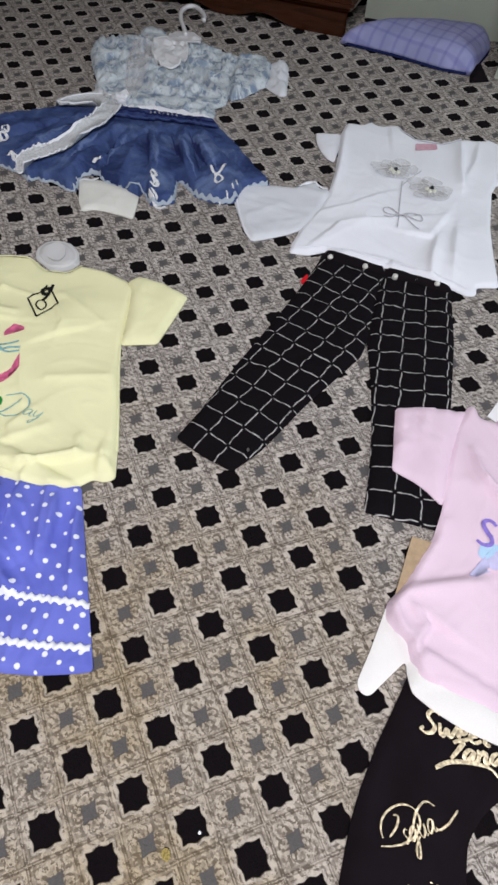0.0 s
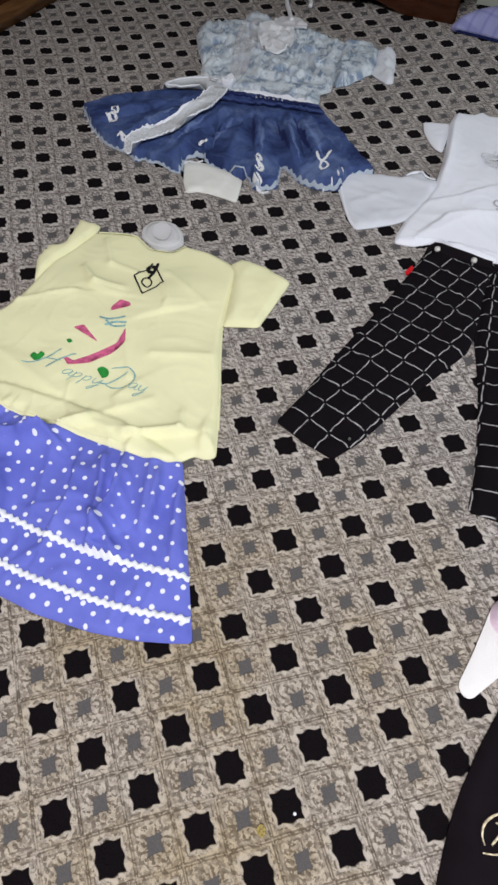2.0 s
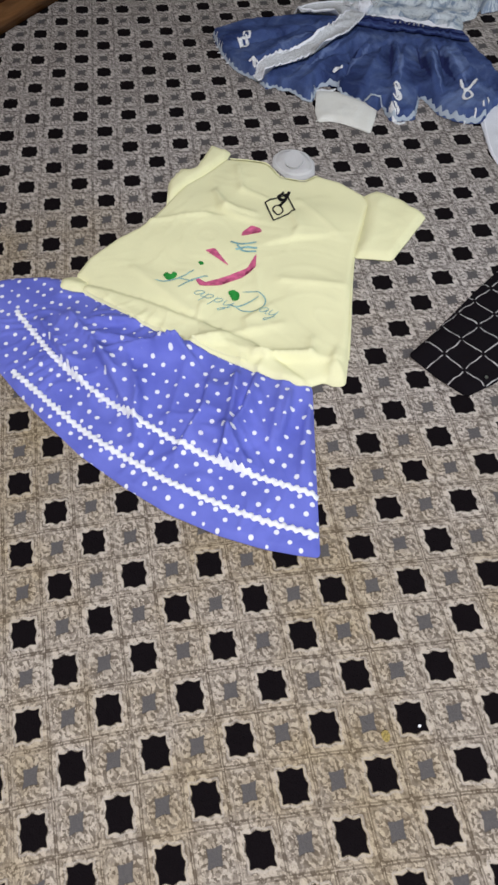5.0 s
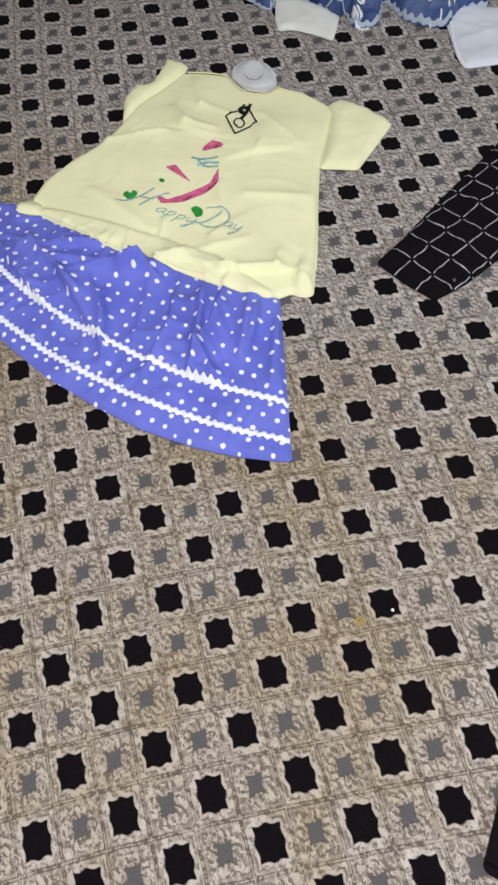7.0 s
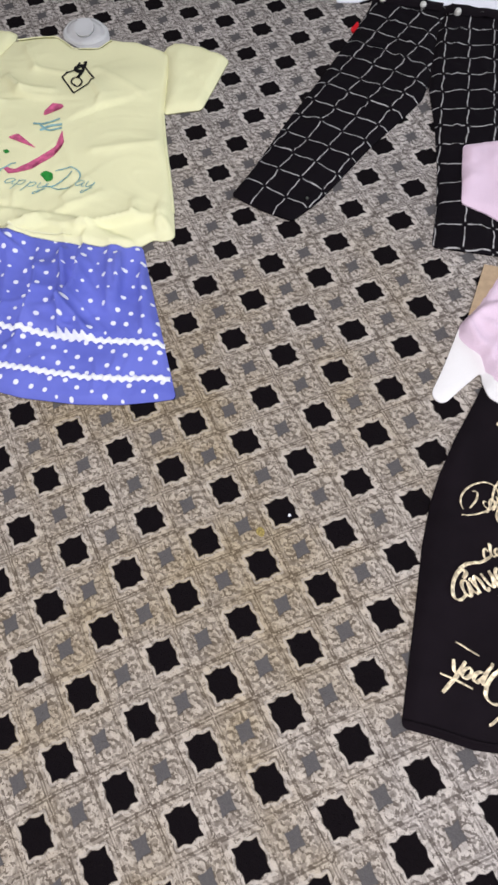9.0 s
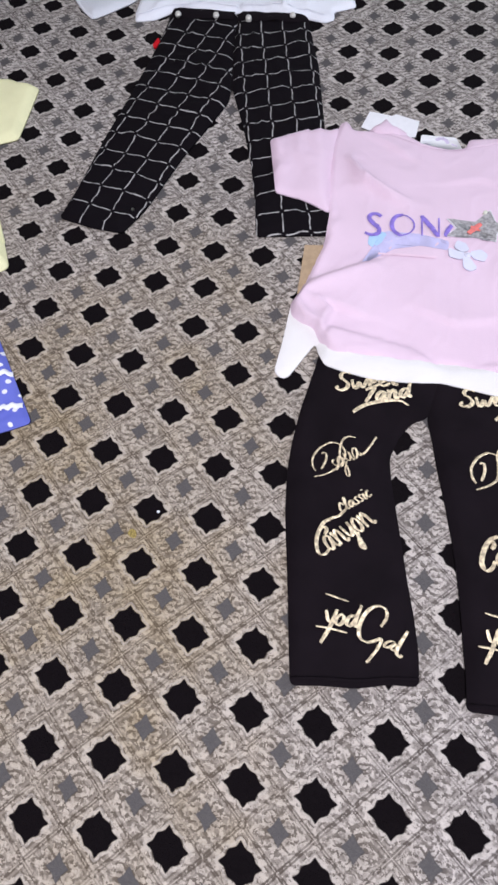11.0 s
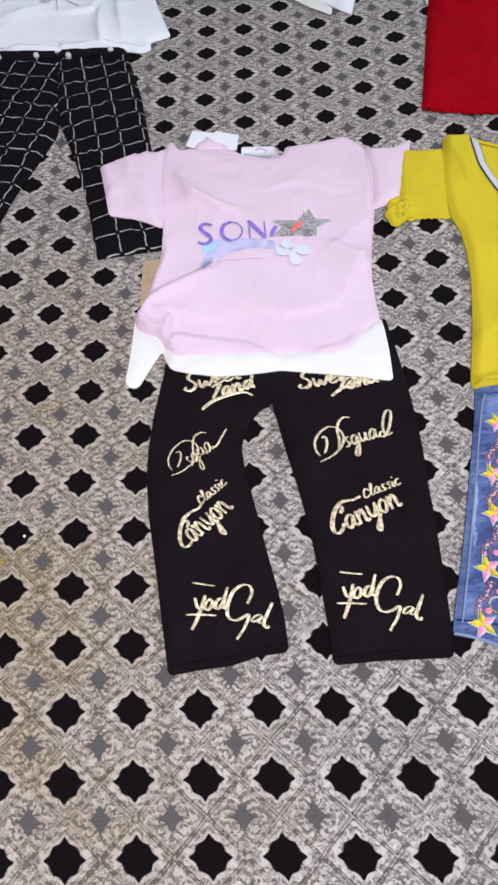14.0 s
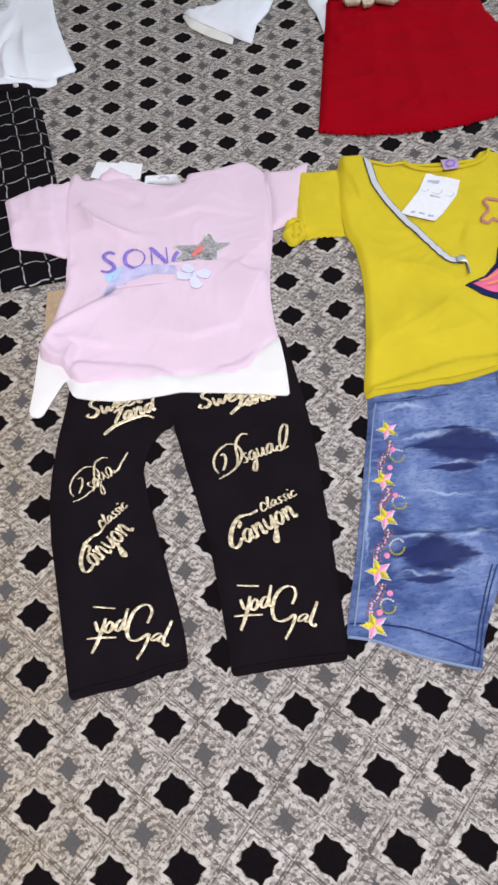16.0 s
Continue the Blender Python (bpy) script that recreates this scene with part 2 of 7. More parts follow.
class Cloth:
    """A garment piece lying flat: an outline, a rounded edge, soft swells, creases and folds."""

    def __init__(self, outline, thick=0.004, edge=0.008, swell=0.003, crease=0.0012, folds=(), seed=0, over=(), rounds=2, wave=0.0, wavelen=0.05, tucks=()):
        self.poly = resample(chaikin(outline, rounds), 0.012)
        self.thick, self.edge, self.swell, self.crease, self.folds, self.seed, self.over, self.tucks = thick, edge, swell, crease, folds, seed, over, tucks
        if wave:
            n = len(self.poly)
            t = np.roll(self.poly, -1, 0) - np.roll(self.poly, 1, 0)
            nrm = np.stack([t[:, 1], -t[:, 0]], 1) / (np.hypot(*t.T)[:, None] + 1e-9)
            self.poly = self.poly + nrm * np.array([wave * noise.noise(Vector((p[0] / wavelen, p[1] / wavelen, seed))) for p in self.poly])[:, None]

    def base(self, q):
        z = np.zeros(len(q))
        for c in self.over:
            z = np.maximum(z, c.top(q))
        return z

    def top(self, q):
        q = np.asarray(q, float)
        d = np.full(len(q), 9.0)
        for a, b in zip(self.poly, np.roll(self.poly, -1, 0)):
            d = np.minimum(d, seg_dist(q, a, b))
        ins = inside(self.poly, q)
        return np.where(ins | (d < 1e-5), self.height(q, d), 0.0)

    def height(self, q, d):
        k = np.clip(d / self.edge, 0, 1)
        prof = k * k * (3 - 2 * k)
        soft = np.clip(d / 0.03, 0, 1)
        z = 0.0022 + (self.thick - 0.0015) * prof
        s = self.seed * 7.3
        big = np.array([noise.noise(Vector((x * 11 + s, y * 11, s))) for x, y in q])
        mid = np.array([noise.noise(Vector((x * 26 + s, y * 34, s + 3))) for x, y in q])
        fine = np.array([abs(noise.noise(Vector((x * 17 + 9 * noise.noise(Vector((x * 6, y * 6, s))), y * 13, s + 8)))) for x, y in q])
        z = z + prof * (self.swell * (big + 0.35) + self.crease * mid) + soft * self.crease * 2.2 * np.clip(0.18 - fine, 0, 1) / 0.18
        for x0, y0, x1, y1, h, w in self.folds:
            z = z + prof * h * np.exp(-seg_dist(q, np.array([x0, y0]), np.array([x1, y1])) / w)
        for line, h, w in self.tucks:
            z = z + prof * h * tuck(q, np.asarray(line, float), w)
        return np.maximum(z, 0.0015) + self.base(q)

    def build(self, name, material, parent=None, label="", gap=0.0085, uv=None):
        from mathutils.geometry import delaunay_2d_cdt
        poly = self.poly
        lo, hi = poly.min(0), poly.max(0)
        gx, gy = np.meshgrid(np.arange(lo[0], hi[0], gap), np.arange(lo[1], hi[1], gap * 0.87))
        gx = gx + (np.arange(gx.shape[0]) % 2)[:, None] * gap / 2
        q = np.stack([gx.ravel(), gy.ravel()], 1)
        q = q[inside(poly, q)]
        d = np.full(len(q), 9.0)
        for a, b in zip(poly, np.roll(poly, -1, 0)):
            d = np.minimum(d, seg_dist(q, a, b))
        q, d = q[d > gap * 0.45], d[d > gap * 0.45]
        # one inner ring keeps the rolled edge round
        n = len(poly)
        allq = np.vstack([poly, q])
        res = delaunay_2d_cdt([Vector(p) for p in allq], [], [list(range(n))], 1, 1e-6)
        vs, fs = np.array([tuple(v) for v in res[0]]), res[2]
        dd = np.full(len(vs), 9.0)
        for a, b in zip(poly, np.roll(poly, -1, 0)):
            dd = np.minimum(dd, seg_dist(vs, a, b))
        z = self.height(vs, dd)
        rim = self.base(poly) + 0.0004
        verts = np.vstack([np.c_[vs, z], np.c_[poly, rim], np.zeros((n, 3))])
        m = len(vs)
        orig = {o: k for k, os in enumerate(res[3]) for o in os}
        faces = [tuple(f) for f in fs]
        for k in range(n):
            a, b = orig.get(k, k), orig.get((k + 1) % n, (k + 1) % n)
            verts[m + n + k] = (poly[k][0], poly[k][1], z[a])
            faces.append((m + k, m + (k + 1) % n, m + n + (k + 1) % n, m + n + k))
        if not self.over:
            faces.append(tuple(m + k for k in reversed(range(n))))
        uvs = np.array([uv(x, y) for x, y, _ in verts]) if uv else verts[:, :2]
        return mesh_object(name, verts, faces, material, parent, label, True, uvs)


def drape(ob, cloth, lift=0.0009):
    """Lay a flat object's mesh onto a cloth's surface, thickness kept."""
    me = ob.data
    q = np.array([(v.co.x, v.co.y) for v in me.vertices])
    top = cloth.top(q)
    for v, z in zip(me.vertices, top):
        v.co.z = v.co.z + z + lift
    return ob


def ribbon(name, pts, width, material, cloth, parent, label="", height=0.0012, rounds=2, closed=False, taper=False, lift=0.0016, zig=0.0, ziglen=0.01):
    """A narrow strip with thickness along a line, laid on a cloth (or on the carpet)."""
    p = np.asarray(pts, float)
    for _ in range(rounds):
        a, b = (p, np.roll(p, -1, 0)) if closed else (p[:-1], p[1:])
        c = np.stack([0.75 * a + 0.25 * b, 0.25 * a + 0.75 * b], 1).reshape(-1, 2)
        p = c if closed else np.vstack([p[:1], c, p[-1:]])
    step = max(width * 0.7, 0.002)
    if zig:
        step = min(step, ziglen / 6)
    out = []
    ends = list(zip(p, np.roll(p, -1, 0))) if closed else list(zip(p[:-1], p[1:]))
    for a, b in ends:
        n = max(1, int(np.hypot(*(b - a)) / step))
        out += [a + (b - a) * k / n for k in range(n)]
    if not closed:
        out.append(p[-1])
    p = np.array(out)
    t = np.gradient(p, axis=0)
    nrm = np.stack([-t[:, 1], t[:, 0]], 1) / (np.hypot(*t.T)[:, None] + 1e-9)
    if zig:
        s = np.r_[0, np.cumsum(np.hypot(*np.diff(p, axis=0).T))]
        p = p + nrm * (zig * np.sin(s / ziglen * 2 * np.pi))[:, None]
    w = np.full(len(p), width / 2)
    if taper:
        w = w * (0.35 + 0.65 * np.sin(np.linspace(0.15, np.pi - 0.15, len(p))))
    rows = [p - nrm * w[:, None], p - nrm * (w * 0.55)[:, None], p + nrm * (w * 0.55)[:, None], p + nrm * w[:, None]]
    hs = (0.0, height, height, 0.0)
    verts = []
    for r, h in zip(rows, hs):
        z = cloth.top(r) if cloth is not None else np.zeros(len(r))
        verts += [(x, y, zz + lift + h) for (x, y), zz in zip(r, z)]
    n = len(p)
    faces = []
    for k in range(n if closed else n - 1):
        j = (k + 1) % n
        for c in range(3):
            faces.append((c * n + k, c * n + j, (c + 1) * n + j, (c + 1) * n + k))
    return mesh_object(name, verts, faces, material, parent, label)


def patch(name, pts, material, cloth, parent, label="", thick=0.0008, rounds=1, gap=0.006, lift=0.0009, uv=None):
    """A small flat applique or print laid on a cloth."""
    c = Cloth(pts, thick=thick + 0.002, edge=0.001, swell=0, crease=0, rounds=rounds)
    c.poly = resample(chaikin(pts, rounds, 0.0025), max(gap, 0.003))
    ob = c.build(name, material, parent, label, gap, uv)
    me = ob.data
    q = np.array([(v.co.x, v.co.y) for v in me.vertices])
    top = cloth.top(q) if cloth is not None else np.zeros(len(q))
    for v, z in zip(me.vertices, top):
        v.co.z = z + lift + (thick if v.co.z > 0.001 else 0.0)
    return ob


def strokes(name, lines, material, cloth, parent, label="", nib=None, lift=0.0017, height=0.0005):
    """Pen strokes as one mesh: each a line of points and a width; nib names the direction in which the pen writes thin."""
    verts, faces = [], []
    for pts, width in lines:
        p = np.asarray(pts, float)
        for _ in range(3):
            c = np.stack([0.75 * p[:-1] + 0.25 * p[1:], 0.25 * p[:-1] + 0.75 * p[1:]], 1).reshape(-1, 2)
            p = np.vstack([p[:1], c, p[-1:]])
        t = np.gradient(p, axis=0)
        t = t / (np.hypot(*t.T)[:, None] + 1e-9)
        nrm = np.stack([-t[:, 1], t[:, 0]], 1)
        w = width / 2 * (0.55 + 0.45 * np.sin(np.linspace(0.2, np.pi - 0.2, len(p))))
        if nib is not None:
            w = w * (0.42 + 0.72 * np.abs(t[:, 0] * nib[1] - t[:, 1] * nib[0]))
        n, m = len(p), len(verts)
        for f, h in ((-1, 0.0), (-0.5, height), (0.5, height), (1, 0.0)):
            r = p + nrm * (f * w)[:, None]
            verts += [(x, y, z + lift + h) for (x, y), z in zip(r, cloth.top(r))]
        faces += [(m + c * n + k, m + c * n + k + 1, m + (c + 1) * n + k + 1, m + (c + 1) * n + k) for c in range(3) for k in range(n - 1)]
    return mesh_object(name, verts, faces, material, parent, label)


# handwriting: for each letter its advance and its pen strokes, in heights of a small letter
BOWL = [(0.75, 0.85), (0.45, 1.0), (0.12, 0.72), (0.06, 0.25), (0.3, 0.0), (0.6, 0.3), (0.78, 0.95)]
HAND = {}
HAND["a"] = (1.0, [BOWL + [(0.7, 0.3), (0.85, 0.0), (1.05, 0.15)]])
HAND["c"] = (0.75, [[(0.65, 0.8), (0.45, 1.0), (0.12, 0.75), (0.06, 0.3), (0.3, 0.0), (0.8, 0.2)]])
HAND["d"] = (1.05, [BOWL + [(0.95, 1.9)], [(0.84, 1.3), (0.72, 0.3), (0.85, 0.0), (1.05, 0.15)]])
HAND["e"] = (0.75, [[(0.1, 0.42), (0.55, 0.6), (0.5, 0.95), (0.25, 0.95), (0.08, 0.5), (0.2, 0.05), (0.5, 0.05), (0.8, 0.3)]])
HAND["i"] = (0.45, [[(0.05, 0.5), (0.2, 1.0), (0.15, 0.2), (0.3, 0.0), (0.48, 0.15)], [(0.2, 1.35), (0.26, 1.5)]])
HAND["l"] = (0.5, [[(0.0, 0.3), (0.4, 1.5), (0.3, 1.9), (0.15, 1.4), (0.12, 0.3), (0.28, 0.0), (0.5, 0.15)]])
HAND["n"] = (1.0, [[(0.0, 0.8), (0.12, 1.0), (0.15, 0.0)], [(0.15, 0.5), (0.45, 1.0), (0.65, 0.85), (0.65, 0.1), (0.8, 0.0), (1.0, 0.15)]])
HAND["o"] = (0.85, [[(0.5, 1.0), (0.15, 0.8), (0.05, 0.3), (0.3, 0.0), (0.65, 0.25), (0.7, 0.75), (0.45, 1.0)]])
HAND["p"] = (0.9, [[(0.1, 0.9), (0.15, 0.2), (0.1, -0.8)], [(0.15, 0.6), (0.4, 1.0), (0.7, 0.8), (0.6, 0.2), (0.3, 0.05), (0.15, 0.25)]])
HAND["q"] = (1.0, [BOWL + [(0.7, -0.6), (0.4, -1.15), (0.12, -0.9), (0.35, -0.35), (1.0, 0.2)]])
HAND["s"] = (0.68, [[(0.6, 0.85), (0.38, 1.0), (0.14, 0.8), (0.32, 0.52), (0.52, 0.25), (0.3, 0.0), (0.04, 0.15)]])
HAND["t"] = (0.6, [[(0.4, 1.6), (0.25, 0.3), (0.38, 0.0), (0.62, 0.15)], [(0.05, 1.05), (0.65, 1.2)]])
HAND["u"] = (1.0, [[(0.05, 1.0), (0.08, 0.3), (0.3, 0.0), (0.6, 0.35), (0.7, 1.0), (0.68, 0.2), (0.85, 0.0), (1.02, 0.15)]])
HAND["w"] = (1.15, [[(0.0, 1.0), (0.15, 0.1), (0.35, 0.05), (0.55, 0.8), (0.65, 0.1), (0.85, 0.1), (1.12, 1.0)]])
HAND["y"] = (0.9, [[(0.05, 1.0), (0.08, 0.35), (0.3, 0.05), (0.6, 0.4), (0.75, 1.0)], [(0.75, 1.0), (0.7, 0.0), (0.5, -0.85), (0.25, -0.95), (0.2, -0.6), (0.9, 0.1)]])
HAND["S"] = (1.1, [[(1.0, 1.55), (0.75, 1.85), (0.35, 1.75), (0.25, 1.35), (0.6, 0.95), (0.9, 0.6), (0.75, 0.12), (0.3, 0.0), (-0.05, 0.25), (0.15, 0.45)]])
HAND["Z"] = (1.0, [[(0.1, 1.35), (0.4, 1.55), (0.95, 1.6), (0.6, 0.9), (0.15, 0.0)]])
HAND["C"] = (0.95, [[(0.85, 0.85), (0.6, 1.4), (0.3, 1.25), (0.08, 0.6), (0.25, 0.05), (0.6, 0.05), (0.9, 0.3)]])


def handwritten(text, a, b, tall, slant=0.25):
    """The pen lines of a word whose baseline runs from a to b."""
    a, b = np.array(a, float), np.array(b, float)
    total = sum(HAND[c][0] for c in text)
    along, x0, out = (b - a) / total, 0.0, []
    up = np.array((-(b - a)[1], (b - a)[0])) / np.hypot(*(b - a)) * tall
    for c in text:
        out += [[tuple(a + along * (x0 + x) + (up + (b - a) / np.hypot(*(b - a)) * tall * slant) * y) for x, y in pen] for pen in HAND[c][1]]
        x0 += HAND[c][0]
    return out


# ---- the room ----
X0, X1, Y0, Y1, H = -2.15, 2.5, -2.0, 2.5, 2.7
tagged(part("floor", box(X0 - 0.1, Y0 - 0.1, -0.12, X1 + 0.1, Y1 + 0.1, -0.012), M_SLAB), "grey cement floor under the carpet", "floor", kind="structure")


def lattice(x, y):
    """Where a place on the carpet lies in its slightly stretched weave, in motifs."""
    a, b = x / 0.7, y / 0.7
    k = [a ** i * b ** j for i in range(5) for j in range(5 - i)]
    return (10 * a + sum(p * q[0] for p, q in zip(k, STRETCH)), 10 * b + sum(p * q[1] for p, q in zip(k, STRETCH)))


STRETCH = [(0.1162, 0.057), (-0.1047, 0.4716), (-0.7677, -0.278), (0.5182, 0.0653), (-0.1044, -0.0385), (-0.4036, 0.3455), (-0.3141, 0.1369), (0.3595, -0.0264),
           (-0.1553, -0.002), (0.0623, 0.0787), (0.2438, -0.6732), (-0.1483, 0.1522), (-0.2053, -0.0359), (-0.0366, -0.0838), (-0.0464, -0.027)]


def carpet():
    xs, ys = np.arange(X0 + 0.02, X1 - 0.01, 0.03), np.arange(Y0 + 0.02, Y1 - 0.01, 0.03)
    verts, uvs = [], []
    for y in ys:
        for x in xs:
            z = 0.0012 * noise.noise(Vector((x * 4, y * 4, 2))) - 0.0012
            verts.append((x, y, z))
            uvs.append(lattice(x, y))
    n = len(xs)
    faces = [(r * n + k, r * n + k + 1, (r + 1) * n + k + 1, (r + 1) * n + k) for r in range(len(ys) - 1) for k in range(n - 1)]
    m = len(verts)
    rim = [k for k in range(n)] + [r * n + n - 1 for r in range(1, len(ys))] + [(len(ys) - 1) * n + k for k in range(n - 2, -1, -1)] + [r * n for r in range(len(ys) - 2, 0, -1)]
    verts += [(verts[k][0], verts[k][1], -0.011) for k in rim]
    uvs += [uvs[k] for k in rim]
    faces += [(rim[(k + 1) % len(rim)], rim[k], m + k, m + (k + 1) % len(rim)) for k in range(len(rim))]
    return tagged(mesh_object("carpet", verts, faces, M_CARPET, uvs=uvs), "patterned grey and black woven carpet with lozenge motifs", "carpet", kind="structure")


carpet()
tagged(part("wall_north", box(X0 - 0.1, Y1, -0.1, X1 + 0.1, Y1 + 0.1, H), M_WALL), "pale green painted wall", "wall", kind="structure")
tagged(part("wall_north_2", box(0.055, 1.94, -0.1, X1 + 0.05, 2.199, H - 0.002), M_WALL), "pale green painted wall stepping forward beside the pillow", "wall", kind="structure")
tagged(part("wall_north_3", box(-0.408, 2.2, -0.1, X1 + 0.05, Y1 - 0.003, H - 0.002), M_WALL), "pale green painted wall behind the pillow", "wall", kind="structure")
tagged(part("wall_west", box(X0 - 0.1, Y0, -0.1, X0, Y1, H), M_WALL), "pale green painted wall", "wall", kind="structure")
tagged(part("wall_south", box(X0 - 0.1, Y0 - 0.1, -0.1, X1 + 0.1, Y0, H), M_WALL), "pale green painted wall", "wall", kind="structure")
# east wall pieces round an opening made up for the fill lamp
for n_, (a_, b_, c_, d_) in enumerate([(Y0, 0.6, -0.1, H), (1.8, Y1, -0.1, H), (0.6, 1.8, -0.1, 0.9), (0.6, 1.8, 2.1, H)]):
    tagged(part("wall_east_%d" % (n_ + 1), box(X1, a_, c_, X1 + 0.1, b_, d_), M_WALL), "pale green painted wall beside an added unseen opening", "wall", kind="structure")
tagged(part("ceiling", box(X0 - 0.1, Y0 - 0.1, H, X1 + 0.1, Y1 + 0.1, H + 0.1), M_CEIL), "white painted ceiling", "ceiling", kind="structure")

# ---- fabrics ----
M_YELLOW = fabric("pale_yellow_jersey", (0.87, 0.865, 0.54), 0.025).m
M_WHITE = fabric("white_cotton", (0.875, 0.90, 0.965), 0.015).m
M_UNDER = fabric("warm_white_cotton", (0.86, 0.85, 0.84), 0.02).m
M_PINK = fabric("pale_pink_jersey", (0.80, 0.63, 0.75), 0.025).m
M_BLACK = fabric("black_stretch_cloth", (0.0076, 0.0052, 0.0074), 0.2, relief=0.12).m
M_MUSTARD = fabric("mustard_rib_knit", (0.67, 0.535, 0.028), 0.04).m
M_RED = fabric("red_crepe", (0.34, 0.0012, 0.008), 0.04, relief=0.4)
M_RED.b.inputs["Specular IOR Level"].default_value = 0.04
M_RED = M_RED.m
M_BLUE_TRIM = fabric("navy_cloth", (0.012, 0.018, 0.075), 0.2).m
M_GOLD = plain("gold_foil", (0.74, 0.62, 0.43), 0.4, 0.3, 0.4, 260).m
M_TAG = plain("white_card", (0.82, 0.83, 0.86), 0.5, 0, 0.02).m
M_KRAFT = plain("kraft_card", (0.42, 0.31, 0.2), 0.8).m
M_INK = plain("black_ink", (0.012, 0.012, 0.012), 0.6).m
M_FAINT = plain("faint_blue_grey_ink", (0.46, 0.49, 0.62), 0.7).m
M_STEM = plain("grey_thread", (0.46, 0.46, 0.50), 0.8).m
M_PINK_INK = plain("rose_ink", (0.58, 0.12, 0.24), 0.7, 0, 0.25).m
M_GREEN_INK = plain("leaf_green_ink", (0.03, 0.28, 0.05), 0.7, 0, 0.2).m
M_TEAL_INK = plain("teal_ink", (0.24, 0.44, 0.46), 0.7, 0, 0.25).m
M_VIOLET = plain("violet_ink", (0.26, 0.19, 0.60), 0.6, 0, 0.2).m
M_SKY = fabric("lavender_blue_print", (0.58, 0.56, 0.82), 0.12, blotch=40).m
M_CYAN = fabric("pale_cyan_print", (0.45, 0.66, 0.88), 0.1).m
M_BOW = fabric("pale_blue_satin", (0.74, 0.76, 0.90), 0.06, rough=0.5).m
M_PINK_PALE = fabric("pale_rose_print", (0.86, 0.66, 0.78), 0.04).m
M_OLIVE = plain("olive_thread", (0.42, 0.38, 0.04), 0.7, 0, 0.2, 400).m
M_STAR_ROSE = plain("pale_pink_thread", (0.82, 0.45, 0.60), 0.7, 0, 0.15, 400).m
M_JET = plain("dark_jewel", (0.03, 0.03, 0.035), 0.2, 0.3).m
M_SILVER = plain("silver_sequin", (0.42, 0.41, 0.42), 0.45, 0.2, 0.3, 260).m
M_STEEL = plain("steel", (0.6, 0.6, 0.6), 0.3, 1.0).m
M_SNAP = plain("brushed_nickel", (0.80, 0.79, 0.75), 0.5, 0.5).m
M_SILVERTHREAD = plain("silver_thread", (0.72, 0.73, 0.76), 0.6, 0.0).m
M_ZIP = fabric("silver_tape", (0.62, 0.64, 0.69), 0.08, rough=0.45).m
M_ROSE = fabric("rose_satin", (0.80, 0.16, 0.32), 0.15).m
M_ORANGE = fabric("orange_satin", (0.85, 0.32, 0.14), 0.1).m
M_CORD = fabric("dusty_pink_cord", (0.55, 0.25, 0.2), 0.15).m
M_STAR_YELLOW = plain("yellow_thread", (0.72, 0.58, 0.05), 0.7, 0, 0.2, 400).m
M_STAR_PINK = plain("pink_thread", (0.80, 0.26, 0.46), 0.7, 0, 0.2, 400).m
M_BEADS = plain("bronze_beads", (0.32, 0.15, 0.17), 0.4, 0.3, 0.5, 500).m
M_PEARL = plain("pearl", (0.7, 0.72, 0.62), 0.2).m
M_PETAL = fabric("ivory_satin", (0.60, 0.50, 0.38), 0.15).m
M_LABEL_PINK = plain("pink_label", (0.62, 0.38, 0.45), 0.6).m
M_LABEL_PALE = plain("pale_lilac_ink", (0.62, 0.55, 0.72), 0.6).m
M_CORAL = plain("coral_ink", (0.78, 0.22, 0.20), 0.6).m
M_LABEL_LILAC = plain("lilac_label", (0.5, 0.36, 0.55), 0.6).m
M_RED_TAG = plain("red_label", (0.6, 0.012, 0.02), 0.6).m
M_THREAD = plain("white_thread", (0.72, 0.74, 0.76), 0.8, 0, 0.15, 300).m
M_CREAM = fabric("cream_lining", (0.80, 0.81, 0.76), 0.04).m


def sheer(name, c, alpha):
    k = fabric(name, c, 0.03)
    k.b.inputs["Alpha"].default_value = alpha
    return k.m


M_SHEER = sheer("white_voile", (0.82, 0.85, 0.91), 0.86)
M_TULLE = sheer("white_tulle", (0.88, 0.89, 0.91), 0.24)


def lace():
    """Open white lace: threads round small holes."""
    k = fabric("white_lace", (0.74, 0.77, 0.80), 0.05)
    d = k.node("ShaderNodeTexVoronoi", 0, Vector=k.coords("UV"), Scale=420.0)
    k.put(k.b.inputs["Alpha"], k.math("ADD", 0.5, k.math("MULTIPLY", k.step(d, 0.25, 0.5), 0.4)))
    return k.m


M_LACE = lace()


def clear_plastic():
    k = Mat("frosted_plastic", 0.3)
    k.colour((0.86, 0.87, 0.9))
    k.b.inputs["Transmission Weight"].default_value = 0.12
    k.b.inputs["IOR"].default_value = 1.45
    k.b.inputs["Specular IOR Level"].default_value = 0.5
    return k.m


M_PLASTIC = clear_plastic()
M_FROST = sheer("frosted_sheet", (0.86, 0.87, 0.88), 0.58)
M_CLEAR = sheer("clear_plastic_sheet", (0.90, 0.92, 0.95), 0.78)


